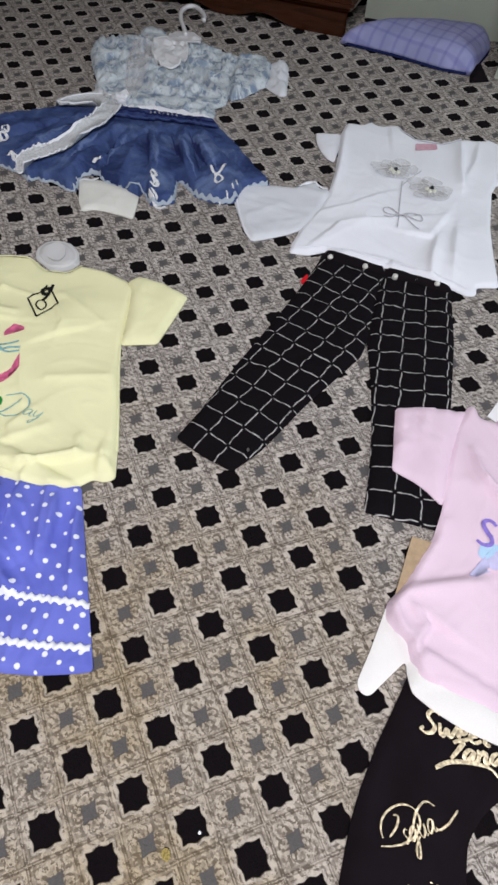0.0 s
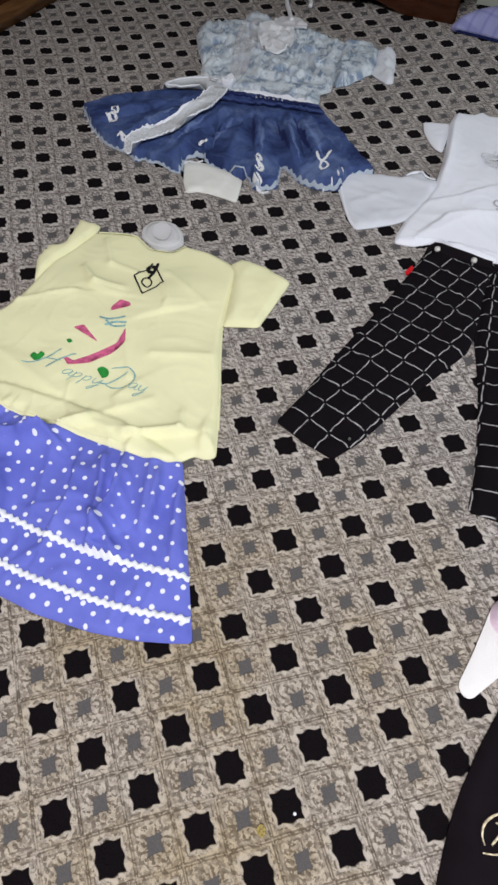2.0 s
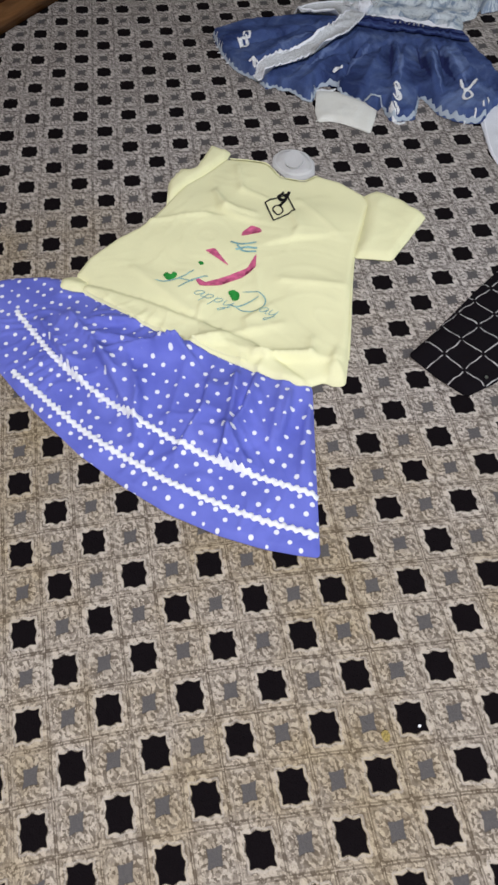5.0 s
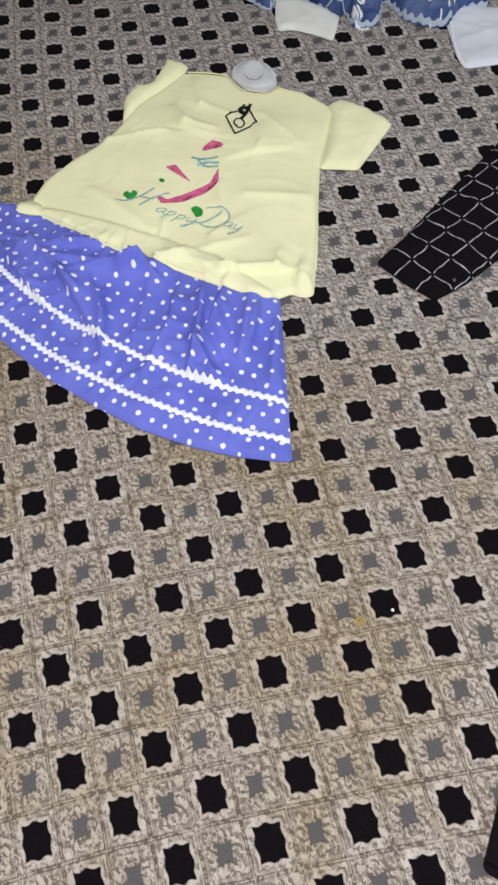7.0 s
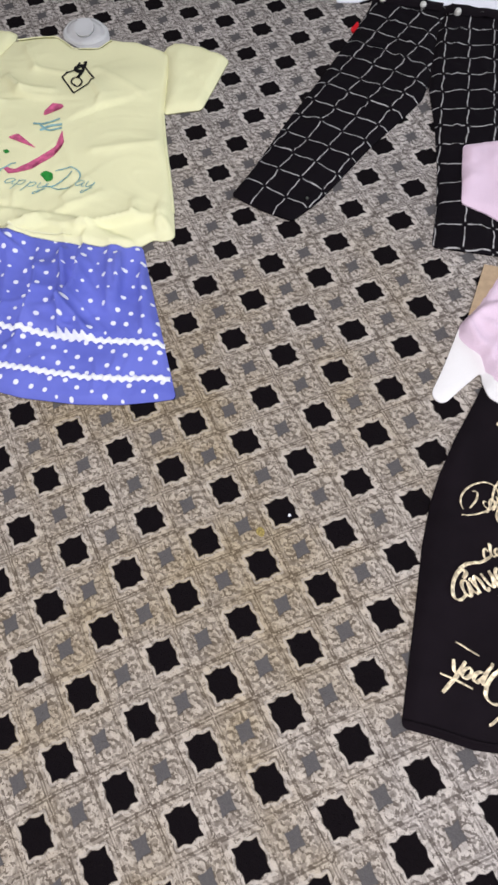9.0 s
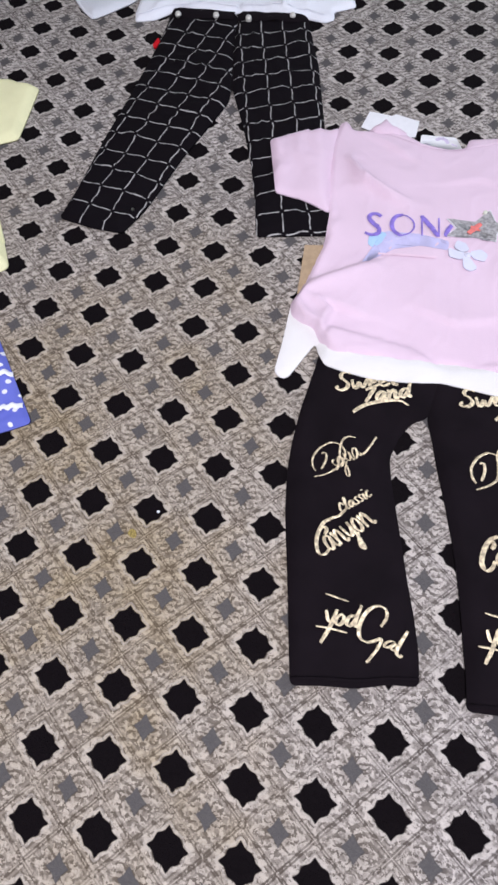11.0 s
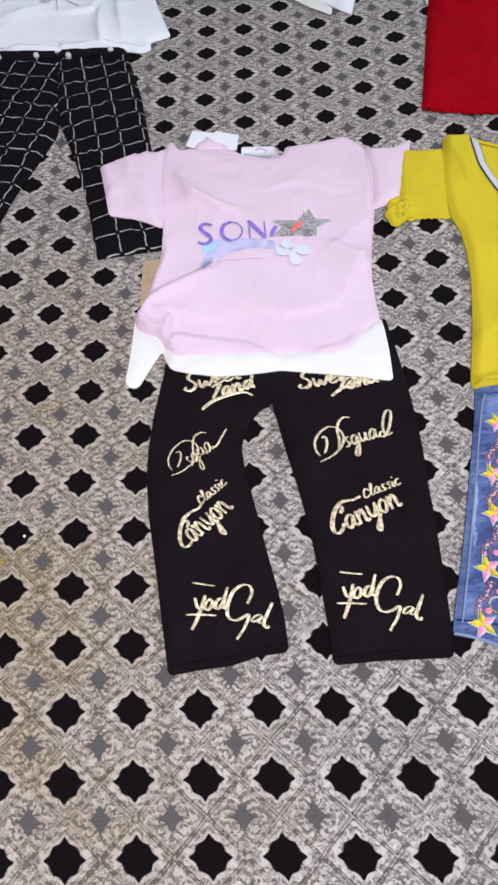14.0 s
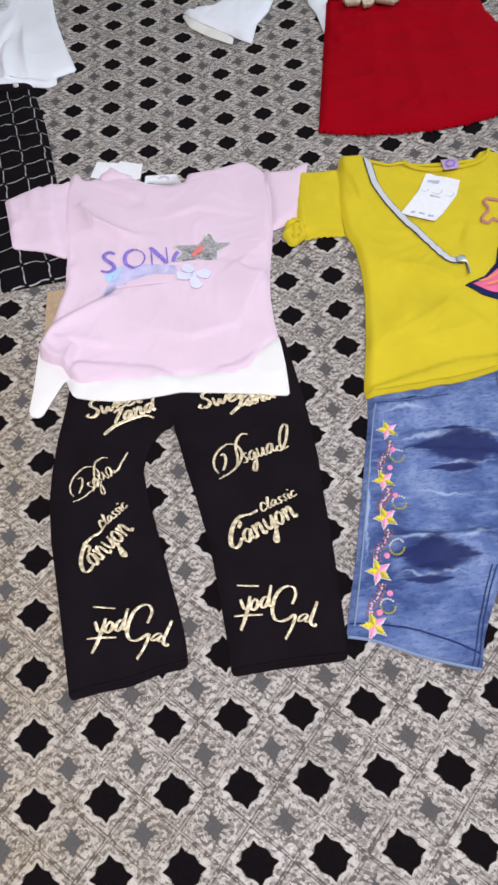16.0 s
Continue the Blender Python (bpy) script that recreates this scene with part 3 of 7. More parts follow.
def denim(name, deep, mid, pale, blotch, streaky=0.5, unfaded_shade=(), worn=(), crest=(0.36, 0.45, 0.64)):
    """Washed twill: pale and dark cloudy wash, slanting fine ribs."""
    k = Mat(name, 0.85)
    uv = k.coords("UV")
    u, v, _ = k.xyz(uv)
    wash = k.noise(uv, blotch, 5, 0.6, 0.4)
    streak = k.noise(k.vec(k.math("MULTIPLY", u, 30.0), k.math("MULTIPLY", v, 130.0)), 1.0, 3)
    twill = k.math("SINE", k.math("MULTIPLY", k.math("ADD", u, v), 2600.0))
    col = k.mix(k.step(wash, 0.34, 0.52), deep, mid)
    col = k.mix(k.math("MULTIPLY", k.step(wash, 0.5, 0.7), 0.8), col, pale)
    col = k.mix(k.math("MULTIPLY", k.step(streak, 0.48, 0.72), streaky), col, pale)
    col = k.mix(k.math("MULTIPLY", k.step(k.noise(uv, 700, 2), 0.4, 0.7), 0.25), col, deep)
    fine = k.noise(k.vec(k.math("MULTIPLY", u, 110.0), k.math("MULTIPLY", v, 330.0)), 1.0, 3)
    col = k.mix(k.math("MULTIPLY", k.step(fine, 0.52, 0.66), streaky), col, deep)
    ragged = k.math("ADD", k.math("MULTIPLY", k.math("SUBTRACT", streak, 0.5), 1.6), k.math("MULTIPLY", k.math("SUBTRACT", k.noise(uv, 60, 3), 0.5), 0.9))
    along = k.math("MULTIPLY", k.math("SUBTRACT", k.noise(uv, 26, 4), 0.5), 0.028)
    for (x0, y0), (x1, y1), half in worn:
        # pale crest between two points: wear on the jeans, painted highlight on the skirt
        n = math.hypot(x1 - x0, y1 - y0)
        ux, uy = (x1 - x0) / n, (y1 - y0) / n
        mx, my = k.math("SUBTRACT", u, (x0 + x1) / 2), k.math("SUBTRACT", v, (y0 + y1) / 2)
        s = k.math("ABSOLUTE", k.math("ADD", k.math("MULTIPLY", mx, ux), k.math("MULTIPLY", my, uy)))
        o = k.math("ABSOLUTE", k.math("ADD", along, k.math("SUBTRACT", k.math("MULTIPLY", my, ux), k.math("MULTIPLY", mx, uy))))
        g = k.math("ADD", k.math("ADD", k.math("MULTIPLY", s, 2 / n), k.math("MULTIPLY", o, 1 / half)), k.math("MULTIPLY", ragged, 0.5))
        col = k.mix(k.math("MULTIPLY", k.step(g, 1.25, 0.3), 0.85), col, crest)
    # dark navy streaks: unfaded patches on the jeans, painted crease shade on the skirt
    for (x0, y0), (x1, y1), half in unfaded_shade:
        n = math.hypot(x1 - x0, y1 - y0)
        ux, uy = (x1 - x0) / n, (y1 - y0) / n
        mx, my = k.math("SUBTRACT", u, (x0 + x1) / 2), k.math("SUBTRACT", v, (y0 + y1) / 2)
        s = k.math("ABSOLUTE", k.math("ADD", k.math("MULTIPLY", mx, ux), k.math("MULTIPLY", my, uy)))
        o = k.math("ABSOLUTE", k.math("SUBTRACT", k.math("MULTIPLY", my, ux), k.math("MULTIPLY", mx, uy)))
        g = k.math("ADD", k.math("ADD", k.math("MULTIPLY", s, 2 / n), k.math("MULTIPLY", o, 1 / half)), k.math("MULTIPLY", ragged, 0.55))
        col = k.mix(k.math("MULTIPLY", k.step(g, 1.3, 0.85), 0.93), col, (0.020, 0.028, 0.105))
    k.colour(col)
    k.bump(k.math("ADD", k.math("MULTIPLY", twill, 0.3), k.math("MULTIPLY", streak, streaky)), 0.35, 0.001)
    return k.m


# skirt pleat lines; M_DENIM paints their highlights and crease shade into its colour
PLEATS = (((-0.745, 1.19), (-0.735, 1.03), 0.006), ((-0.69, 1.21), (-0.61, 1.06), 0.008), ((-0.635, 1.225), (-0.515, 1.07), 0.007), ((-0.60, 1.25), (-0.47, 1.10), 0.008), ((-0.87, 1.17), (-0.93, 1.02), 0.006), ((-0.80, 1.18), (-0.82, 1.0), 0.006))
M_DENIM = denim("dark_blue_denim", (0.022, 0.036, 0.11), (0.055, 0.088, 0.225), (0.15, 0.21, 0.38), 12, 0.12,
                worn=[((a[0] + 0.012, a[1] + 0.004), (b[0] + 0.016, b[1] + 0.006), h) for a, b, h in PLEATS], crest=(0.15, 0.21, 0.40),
                unfaded_shade=[((a[0] - 0.004, a[1] - 0.002), (b[0] * 0.8 + a[0] * 0.2 - 0.004, b[1] * 0.8 + a[1] * 0.2), 0.0045) for a, b, _ in PLEATS])
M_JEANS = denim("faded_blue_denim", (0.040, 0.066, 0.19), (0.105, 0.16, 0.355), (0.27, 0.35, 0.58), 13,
                unfaded_shade=(((0.634, 0.070), (0.786, 0.053), 0.024), ((0.580, -0.069), (0.679, -0.083), 0.024), ((0.651, 0.038), (0.719, 0.030), 0.005), ((0.582, -0.100), (0.644, -0.108), 0.005), ((0.679, 0.093), (0.727, 0.089), 0.005), ((0.604, 0.143), (0.712, 0.145), 0.0035)),
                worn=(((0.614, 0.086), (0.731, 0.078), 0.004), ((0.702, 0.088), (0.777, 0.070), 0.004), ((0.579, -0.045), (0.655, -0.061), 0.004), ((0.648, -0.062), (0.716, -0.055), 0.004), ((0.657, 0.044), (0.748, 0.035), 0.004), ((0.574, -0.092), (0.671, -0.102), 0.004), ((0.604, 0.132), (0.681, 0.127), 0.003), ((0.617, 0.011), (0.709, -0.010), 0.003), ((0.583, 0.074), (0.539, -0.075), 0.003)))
M_INDIGO = denim("indigo_denim", (0.014, 0.022, 0.085), (0.03, 0.045, 0.16), (0.09, 0.13, 0.30), 30)
M_JEANS_PALE = fabric("pale_worn_denim", (0.25, 0.33, 0.50), 0.2, blotch=60).m
M_EDGE = fabric("frayed_denim_edge", (0.42, 0.49, 0.57), 0.35, blotch=80).m


def polka():
    k = Mat("polka_dot_cotton", 0.55)
    uv = k.coords("UV")
    wob = k.mix(0.004, uv, k.noise(uv, 20, 2, out=1), "ADD")
    d = k.node("ShaderNodeTexVoronoi", 0, Vector=wob, Scale=47.0, Randomness=0.26)
    dot = k.step(d, 0.190, 0.150)
    base = k.mix(k.step(k.noise(uv, 12, 4), 0.3, 0.7), (0.118, 0.142, 0.53), (0.160, 0.190, 0.64))
    k.colour(k.mix(dot, base, (0.78, 0.80, 0.88)))
    k.bump(k.math("ADD", k.noise(uv, 900, 2), k.math("MULTIPLY", k.noise(uv, 40, 3), 2.0)), 0.3, 0.001)
    return k.m


M_POLKA = polka()


def windowpane(pitch=0.0405):
    """Black cloth with a hand-drawn looking white window-pane check."""
    k = Mat("black_windowpane_cloth", 0.95)
    uv = k.coords("UV")
    wob = k.noise(uv, 28, 2, out=1)
    u, v, _ = k.xyz(k.mix(0.007, uv, wob, "ADD"))
    lines = []
    broken = k.step(k.noise(uv, 75, 2), 0.38, 0.5)
    for c, o in ((u, v), (v, u)):
        s = k.math("DIVIDE", c, pitch)
        bow = k.math("MULTIPLY", k.math("SINE", k.math("MULTIPLY", o, 6.2832 / pitch)), 0.022)
        d = k.math("ABSOLUTE", k.math("SUBTRACT", k.math("ADD", s, bow), k.math("ROUND", k.math("ADD", s, bow))))
        e = k.math("DIVIDE", o, pitch)
        gap = k.step(k.math("ABSOLUTE", k.math("SUBTRACT", e, k.math("ROUND", e))), 0.06, 0.13)
        lines.append(k.math("MULTIPLY", k.step(d, 0.030, 0.012), gap))
    g = k.math("MULTIPLY", k.math("MAXIMUM", lines[0], lines[1]), k.math("ADD", 0.55, k.math("MULTIPLY", broken, 0.45)))
    k.colour(k.mix(g, (0.0058, 0.0045, 0.0062), (0.44, 0.43, 0.43)))
    k.b.inputs["Specular IOR Level"].default_value = 0.08
    k.bump(k.math("ADD", k.noise(uv, 700, 2), g), 0.3, 0.001)
    return k.m


M_CHECK = windowpane()


def floral():
    """Thin chiffon with blurred blue-grey flowers on white."""
    k = Mat("floral_chiffon", 0.85)
    uv = k.coords("UV")
    w = k.mix(0.02, uv, k.noise(uv, 35, 3, out=1), "ADD")
    d = k.node("ShaderNodeTexVoronoi", 0, Vector=w, Scale=27.0, Randomness=1.0)
    petal = k.step(k.noise(w, 44, 3, 0.65, 1.0), 0.40, 0.56)
    f = k.math("MULTIPLY", k.step(d, 0.75, 0.3), petal)
    col = k.mix(k.math("MULTIPLY", f, 0.85), (0.60, 0.66, 0.70), (0.13, 0.20, 0.32))
    leaf = k.step(k.noise(w, 95, 2, 0.6, 1.5), 0.56, 0.66)
    col = k.mix(k.math("MULTIPLY", leaf, 0.6), col, (0.20, 0.25, 0.32))
    col = k.mix(k.math("MULTIPLY", k.step(k.noise(uv, 18, 3), 0.50, 0.68), 0.45), col, (0.36, 0.41, 0.45))
    k.colour(col)
    k.bump(k.noise(uv, 50, 4, 0.6, 0.8), 0.5, 0.003)
    return k.m


M_FLORAL = floral()


def lilac_check():
    k = Mat("lilac_checked_cotton", 0.8)
    uv = k.coords("UV")
    u, v, _ = k.xyz(uv)
    lines = []
    for c, w in ((u, 26.0), (v, 26.0)):
        s = k.math("MULTIPLY", c, w)
        lines.append(k.step(k.math("ABSOLUTE", k.math("SUBTRACT", s, k.math("ROUND", s))), 0.17, 0.05))
    base = k.mix(k.step(k.noise(uv, 9, 3), 0.35, 0.65), (0.27, 0.29, 0.50), (0.34, 0.35, 0.60))
    col = k.mix(k.math("MULTIPLY", lines[0], 0.38), base, (0.14, 0.14, 0.40))
    k.colour(k.mix(k.math("MULTIPLY", lines[1], 0.35), col, (0.14, 0.14, 0.40)))
    k.bump(k.noise(uv, 30, 4), 0.4, 0.004)
    return k.m


M_PILLOW = lilac_check()


def turned(origin, along, scale=1.0):
    """A cloth's own directions for its weave: v runs along the given direction."""
    a = Vector(along).normalized()

    def uv(x, y):
        dx, dy = x - origin[0], y - origin[1]
        return ((dx * a.y - dy * a.x) * scale, (dx * a.x + dy * a.y) * scale)
    return uv


def stud(name, at, r, h, material, cloth, parent, label=""):
    """A small domed button with a rim."""
    z = float(cloth.top(np.array([at]))[0]) if cloth is not None else 0.0
    prof = [(0.0, h), (0.45, h * 0.95), (0.62, h * 0.6), (0.75, h * 0.85), (0.95, h * 0.6), (1.0, 0.0)]
    n, verts, faces = 14, [(at[0], at[1], z + h)], []
    for k, (q, zz) in enumerate(prof[1:]):
        verts += [(at[0] + r * q * math.cos(6.2832 * j / n), at[1] + r * q * math.sin(6.2832 * j / n), z + zz) for j in range(n)]
    for j in range(n):
        faces.append((0, 1 + j, 1 + (j + 1) % n))
        for k in range(len(prof) - 2):
            a, b = 1 + k * n, 1 + (k + 1) * n
            faces.append((a + j, b + j, b + (j + 1) % n, a + (j + 1) % n))
    return mesh_object(name, verts, faces, material, parent, label)


def tube(name, pts, r, material, parent=None, label="", sides=8):
    """A round rod through points in space."""
    p = np.asarray(pts, float)
    for _ in range(2):
        c = np.stack([0.75 * p[:-1] + 0.25 * p[1:], 0.25 * p[:-1] + 0.75 * p[1:]], 1).reshape(-1, 3)
        p = np.vstack([p[:1], c, p[-1:]])
    t = np.gradient(p, axis=0)
    verts, faces = [], []
    for c, d in zip(p, t):
        d = Vector(d).normalized()
        s = d.cross(Vector((0, 0, 1)))
        s = s.normalized() if s.length > 1e-4 else Vector((1, 0, 0))
        u = s.cross(d)
        verts += [tuple(Vector(c) + r * (math.cos(6.2832 * k / sides) * s + math.sin(6.2832 * k / sides) * u)) for k in range(sides)]
    m = len(p)
    for i in range(m - 1):
        for k in range(sides):
            faces.append((i * sides + k, i * sides + (k + 1) % sides, (i + 1) * sides + (k + 1) % sides, (i + 1) * sides + k))
    faces += [tuple(range(sides))[::-1], tuple((m - 1) * sides + k for k in range(sides))]
    return mesh_object(name, verts, faces, material, parent, label)


def star_points(at, r, turn=90, inner=0.45):
    return [(at[0] + (r if k % 2 == 0 else r * inner) * math.cos(radians(turn + 36 * k)), at[1] + (r if k % 2 == 0 else r * inner) * math.sin(radians(turn + 36 * k))) for k in range(10)]


# ---- furniture along the edges of the room ----
def cabinet():
    """The plinth and lower front of a long varnished cabinet."""
    t = thing("wooden_cabinet", "long varnished brown wooden cabinet standing on the carpet", "cabinet")
    part("plinth", box(-2.1, -0.6, 0, -1.622, 1.98, 0.045, 0.008), M_WOOD, t, smooth=True)
    part("recess", box(-2.1, -0.6, 0.045, -1.66, 1.98, 0.075), M_WOOD_DARK, t, "dark shadow groove")
    part("moulding", box(-2.1, -0.6, 0.075, -1.635, 1.98, 0.12, 0.012), M_WOOD, t, smooth=True)
    part("side_panel", box(-2.1, 1.955, 0.12, -1.66, 1.98, 0.8, 0.004), M_WOOD, t)
    for k in range(4):
        door = part("door", box(-1.685, -0.59 + 0.637 * k, 0.125, -1.66, 0.04 + 0.637 * k, 0.8, 0.004), M_WOOD, t)
        part("raised_panel", box(-1.66, -0.53 + 0.637 * k, 0.19, -1.65, -0.02 + 0.637 * k, 0.74, 0.006), M_WOOD, door)
    part("body", box(-2.1, -0.59, 0.12, -1.69, 1.95, 0.8), M_WOOD, t)
    part("top", box(-2.12, -0.62, 0.8, -1.63, 2.0, 0.83, 0.006), M_WOOD, t)


cabinet()


def chest():
    """A dark polished chest on a scalloped base."""
    t = thing("wooden_chest", "dark glossy wooden chest with carved base against the wall", "chest")
    part("body", box(-1.5, 2.05, 0.09, -0.43, 2.47, 0.7, 0.006), M_WOOD_DARK, t)
    part("base_moulding", box(-1.52, 2.02, 0.06, -0.41, 2.47, 0.09, 0.01), M_WOOD_DARK, t)
    n = 40
    xs = np.linspace(-1.5, -0.43, n)
    arch = [0.0 if min(abs(x + 1.5), abs(x + 0.43)) < 0.12 else 0.012 * (1 + math.cos((x + 0.965) * 24)) for x in xs]
    verts = [(x, y, z) for y in (2.01, 2.04) for row in (0, 1) for x, z in ((x, 0.06 if row else a) for x, a in zip(xs, arch))]
    faces = []
    for k in range(n - 1):
        faces += [(k, k + 1, n + k + 1, n + k), (2 * n + k + 1, 2 * n + k, 3 * n + k, 3 * n + k + 1), (k + 1, k, 2 * n + k, 2 * n + k + 1)]
    mesh_object("apron", verts, faces, M_WOOD_DARK, t, "carved scalloped apron", smooth=False)
    for x in (-1.47, -0.5):
        part("foot", box(x, 2.35, 0, x + 0.06, 2.45, 0.06, 0.005), M_WOOD_DARK, t)
    for k in range(2):
        d = part("drawer", box(-1.46 + 0.52 * k, 2.035, 0.13, -0.98 + 0.52 * k, 2.05, 0.36, 0.004), M_WOOD_DARK, t)
        stud_at = (-1.22 + 0.52 * k, 2.02)
        part("knob", box(stud_at[0] - 0.012, 2.015, 0.235, stud_at[0] + 0.012, 2.036, 0.259, 0.005), M_STEEL, d, "small brass knob", smooth=True)


chest()


def pillow():
    """A soft checked pillow with pinched corners."""
    c = (-0.213, 2.121)
    outline = [(-0.425, 1.964), (-0.392, 2.035), (-0.330, 2.105), (-0.180, 2.175), (-0.014, 2.190), (0.017, 2.110), (-0.012, 1.918), (-0.101, 1.915), (-0.245, 1.946)]
    o = Cloth(outline, thick=0.01, edge=0.02, swell=0, crease=0)
    t = thing("pillow", "lilac checked cotton pillow lying on the carpet by the wall", "pillow")
    ob = o.build("cover", M_PILLOW, t, gap=0.016, uv=turned(c, (0.25, 1)))
    q = np.array([(v.co.x, v.co.y) for v in ob.data.vertices])
    d = np.full(len(q), 9.0)
    for a, b in zip(o.poly, np.roll(o.poly, -1, 0)):
        d = np.minimum(d, seg_dist(q, a, b))
    for v, dd in zip(ob.data.vertices, d):
        if v.co.z > 0.001:
            k = min(1.0, dd / 0.14)
            v.co.z = 0.012 + 0.055 * math.sqrt(max(0.0, 1 - (1 - k) ** 2)) + 0.006 * noise.noise(Vector((v.co.x * 9, v.co.y * 9, 4))) * k
    ribbon("piping", list(o.poly[::6]), 0.008, M_BLUE_TRIM, None, t, "dark blue piping", 0.006, 1, True, lift=0.002)


pillow()
BLACKCLOTH = Cloth([(-0.018, 1.963), (0.005, 1.998), (0.045, 1.906), (-0.008, 1.874)], thick=0.02, edge=0.02)
t_ = thing("folded_cloth", "small black folded cloth beside the pillow", "cloth")
BLACKCLOTH.build("fold", M_BLACK, t_)


# ---- outfit one: floral blouse and denim skirt ----
def denim_outfit():
    lining = Cloth([(-0.762, 0.996), (-0.725, 1.015), (-0.613, 1.007), (-0.597, 0.966), (-0.581, 0.917), (-0.668, 0.920), (-0.695, 0.897), (-0.723, 0.928)], thick=0.004, seed=3)
    skirt = Cloth([(-1.128, 1.084), (-1.090, 1.131), (-1.028, 1.194), (-0.955, 1.257), (-0.883, 1.282), (-0.824, 1.291), (-0.705, 1.324), (-0.577, 1.343), (-0.521, 1.303), (-0.458, 1.247), (-0.400, 1.195), (-0.353, 1.162), (-0.374, 1.139), (-0.400, 1.119), (-0.399, 1.066), (-0.424, 1.047), (-0.457, 1.043), (-0.493, 1.046), (-0.534, 1.078), (-0.556, 1.087), (-0.540, 1.043), (-0.525, 1.007), (-0.542, 0.989), (-0.564, 0.978), (-0.584, 0.990), (-0.605, 1.018), (-0.607, 0.990), (-0.639, 1.001), (-0.678, 1.012), (-0.717, 1.018), (-0.732, 1.037), (-0.754, 1.026), (-0.770, 1.008), (-0.747, 0.958), (-0.764, 0.950), (-0.792, 0.961), (-0.819, 0.968), (-0.832, 0.956), (-0.855, 0.966), (-0.863, 0.946), (-0.894, 0.963), (-0.939, 0.970), (-0.970, 0.974), (-1.013, 0.997), (-1.053, 1.023), (-1.090, 1.053)],
                  thick=0.018, edge=0.008, swell=0.004, crease=0.002, seed=5, over=[lining], wave=0.004, wavelen=0.02,
                  tucks=[([a, ((a[0] + b[0]) / 2 + 0.006, (a[1] + b[1]) / 2), b], 0.016, 0.022) for a, b, _ in PLEATS],
                  folds=[(*(-0.771, 1.198), *(-0.783, 0.986), 0.013, 0.015), (*(-0.708, 1.229), *(-0.672, 1.041), 0.010, 0.013), (*(-0.677, 1.244), *(-0.580, 0.999), 0.012, 0.013),
                         (*(-0.615, 1.257), *(-0.546, 1.103), 0.013, 0.016), (*(-0.572, 1.266), *(-0.416, 1.091), 0.013, 0.015), (*(-0.822, 1.206), *(-0.931, 0.993), 0.012, 0.014), (*(-0.856, 1.236), *(-1.054, 1.047), 0.010, 0.014),
                         (*(-0.700, 1.215), *(-0.735, 1.112), -0.016, 0.006), (*(-0.672, 1.223), *(-0.620, 1.092), -0.016, 0.006), (*(-0.637, 1.240), *(-0.587, 1.146), -0.013, 0.006), (*(-0.595, 1.249), *(-0.511, 1.120), -0.016, 0.006), (*(-0.748, 1.191), *(-0.788, 1.069), -0.016, 0.006), (*(-0.768, 1.170), *(-0.722, 1.052), -0.013, 0.006), (*(-0.822, 1.179), *(-0.881, 1.039), -0.014, 0.006), (*(-0.546, 1.256), *(-0.419, 1.165), -0.013, 0.006), (*(-0.903, 1.201), *(-1.013, 1.037), -0.013, 0.006)])
    t = thing("denim_skirt", "flared blue denim skirt with frayed hem and white embroidery", "skirt")
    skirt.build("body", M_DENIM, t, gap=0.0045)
    sl = thing("lining_shorts", "cream lining shorts showing below the denim skirt", "shorts")
    lining.build("leg", M_CREAM, sl)
    ribbon("hem", [(-0.702, 0.899), (-0.668, 0.920), (-0.583, 0.920)], 0.004, M_CREAM, lining, sl)
    band = patch("waistband", [(-0.832, 1.294), (-0.707, 1.329), (-0.589, 1.346), (-0.544, 1.301), (-0.679, 1.274), (-0.812, 1.236)], M_INDIGO, skirt, t, "dark indigo waistband", 0.004, lift=0.004)
    ribbon("belt_seam", [(-0.819, 1.258), (-0.689, 1.293), (-0.563, 1.315)], 0.0035, M_BLUE_TRIM, skirt, t, "", 0.002, lift=0.009)
    ribbon("belt_seam", [(-0.811, 1.240), (-0.680, 1.276), (-0.548, 1.302)], 0.005, M_DENIM, skirt, t, "", 0.003, lift=0.008)
    for k in range(7):
        a = np.array((-0.728, 1.290)) + (np.array((-0.665, 1.309)) - np.array((-0.728, 1.290))) * k / 6
        stud("rhinestone", (a[0], a[1]), 0.0028, 0.013, M_STEEL, skirt, t, "tiny silver rhinestone")
    ribbon("frayed_hem", [(-0.360, 1.158), (-0.380, 1.138), (-0.400, 1.119), (-0.400, 1.068), (-0.425, 1.049), (-0.458, 1.044), (-0.494, 1.048), (-0.534, 1.078), (-0.556, 1.087), (-0.540, 1.043), (-0.527, 1.008), (-0.543, 0.991), (-0.565, 0.980), (-0.584, 0.990), (-0.605, 1.018), (-0.639, 1.001), (-0.678, 1.012), (-0.717, 1.018), (-0.732, 1.037), (-0.754, 1.026), (-0.770, 1.008), (-0.747, 0.958), (-0.764, 0.950), (-0.792, 0.961), (-0.819, 0.968), (-0.832, 0.956), (-0.855, 0.966), (-0.863, 0.946), (-0.894, 0.963), (-0.939, 0.970), (-0.970, 0.974), (-1.013, 0.997), (-1.053, 1.023), (-1.116, 1.077)], 0.0038, M_EDGE, skirt, t, "pale frayed edge", 0.002, 1, zig=0.0007, ziglen=0.019)
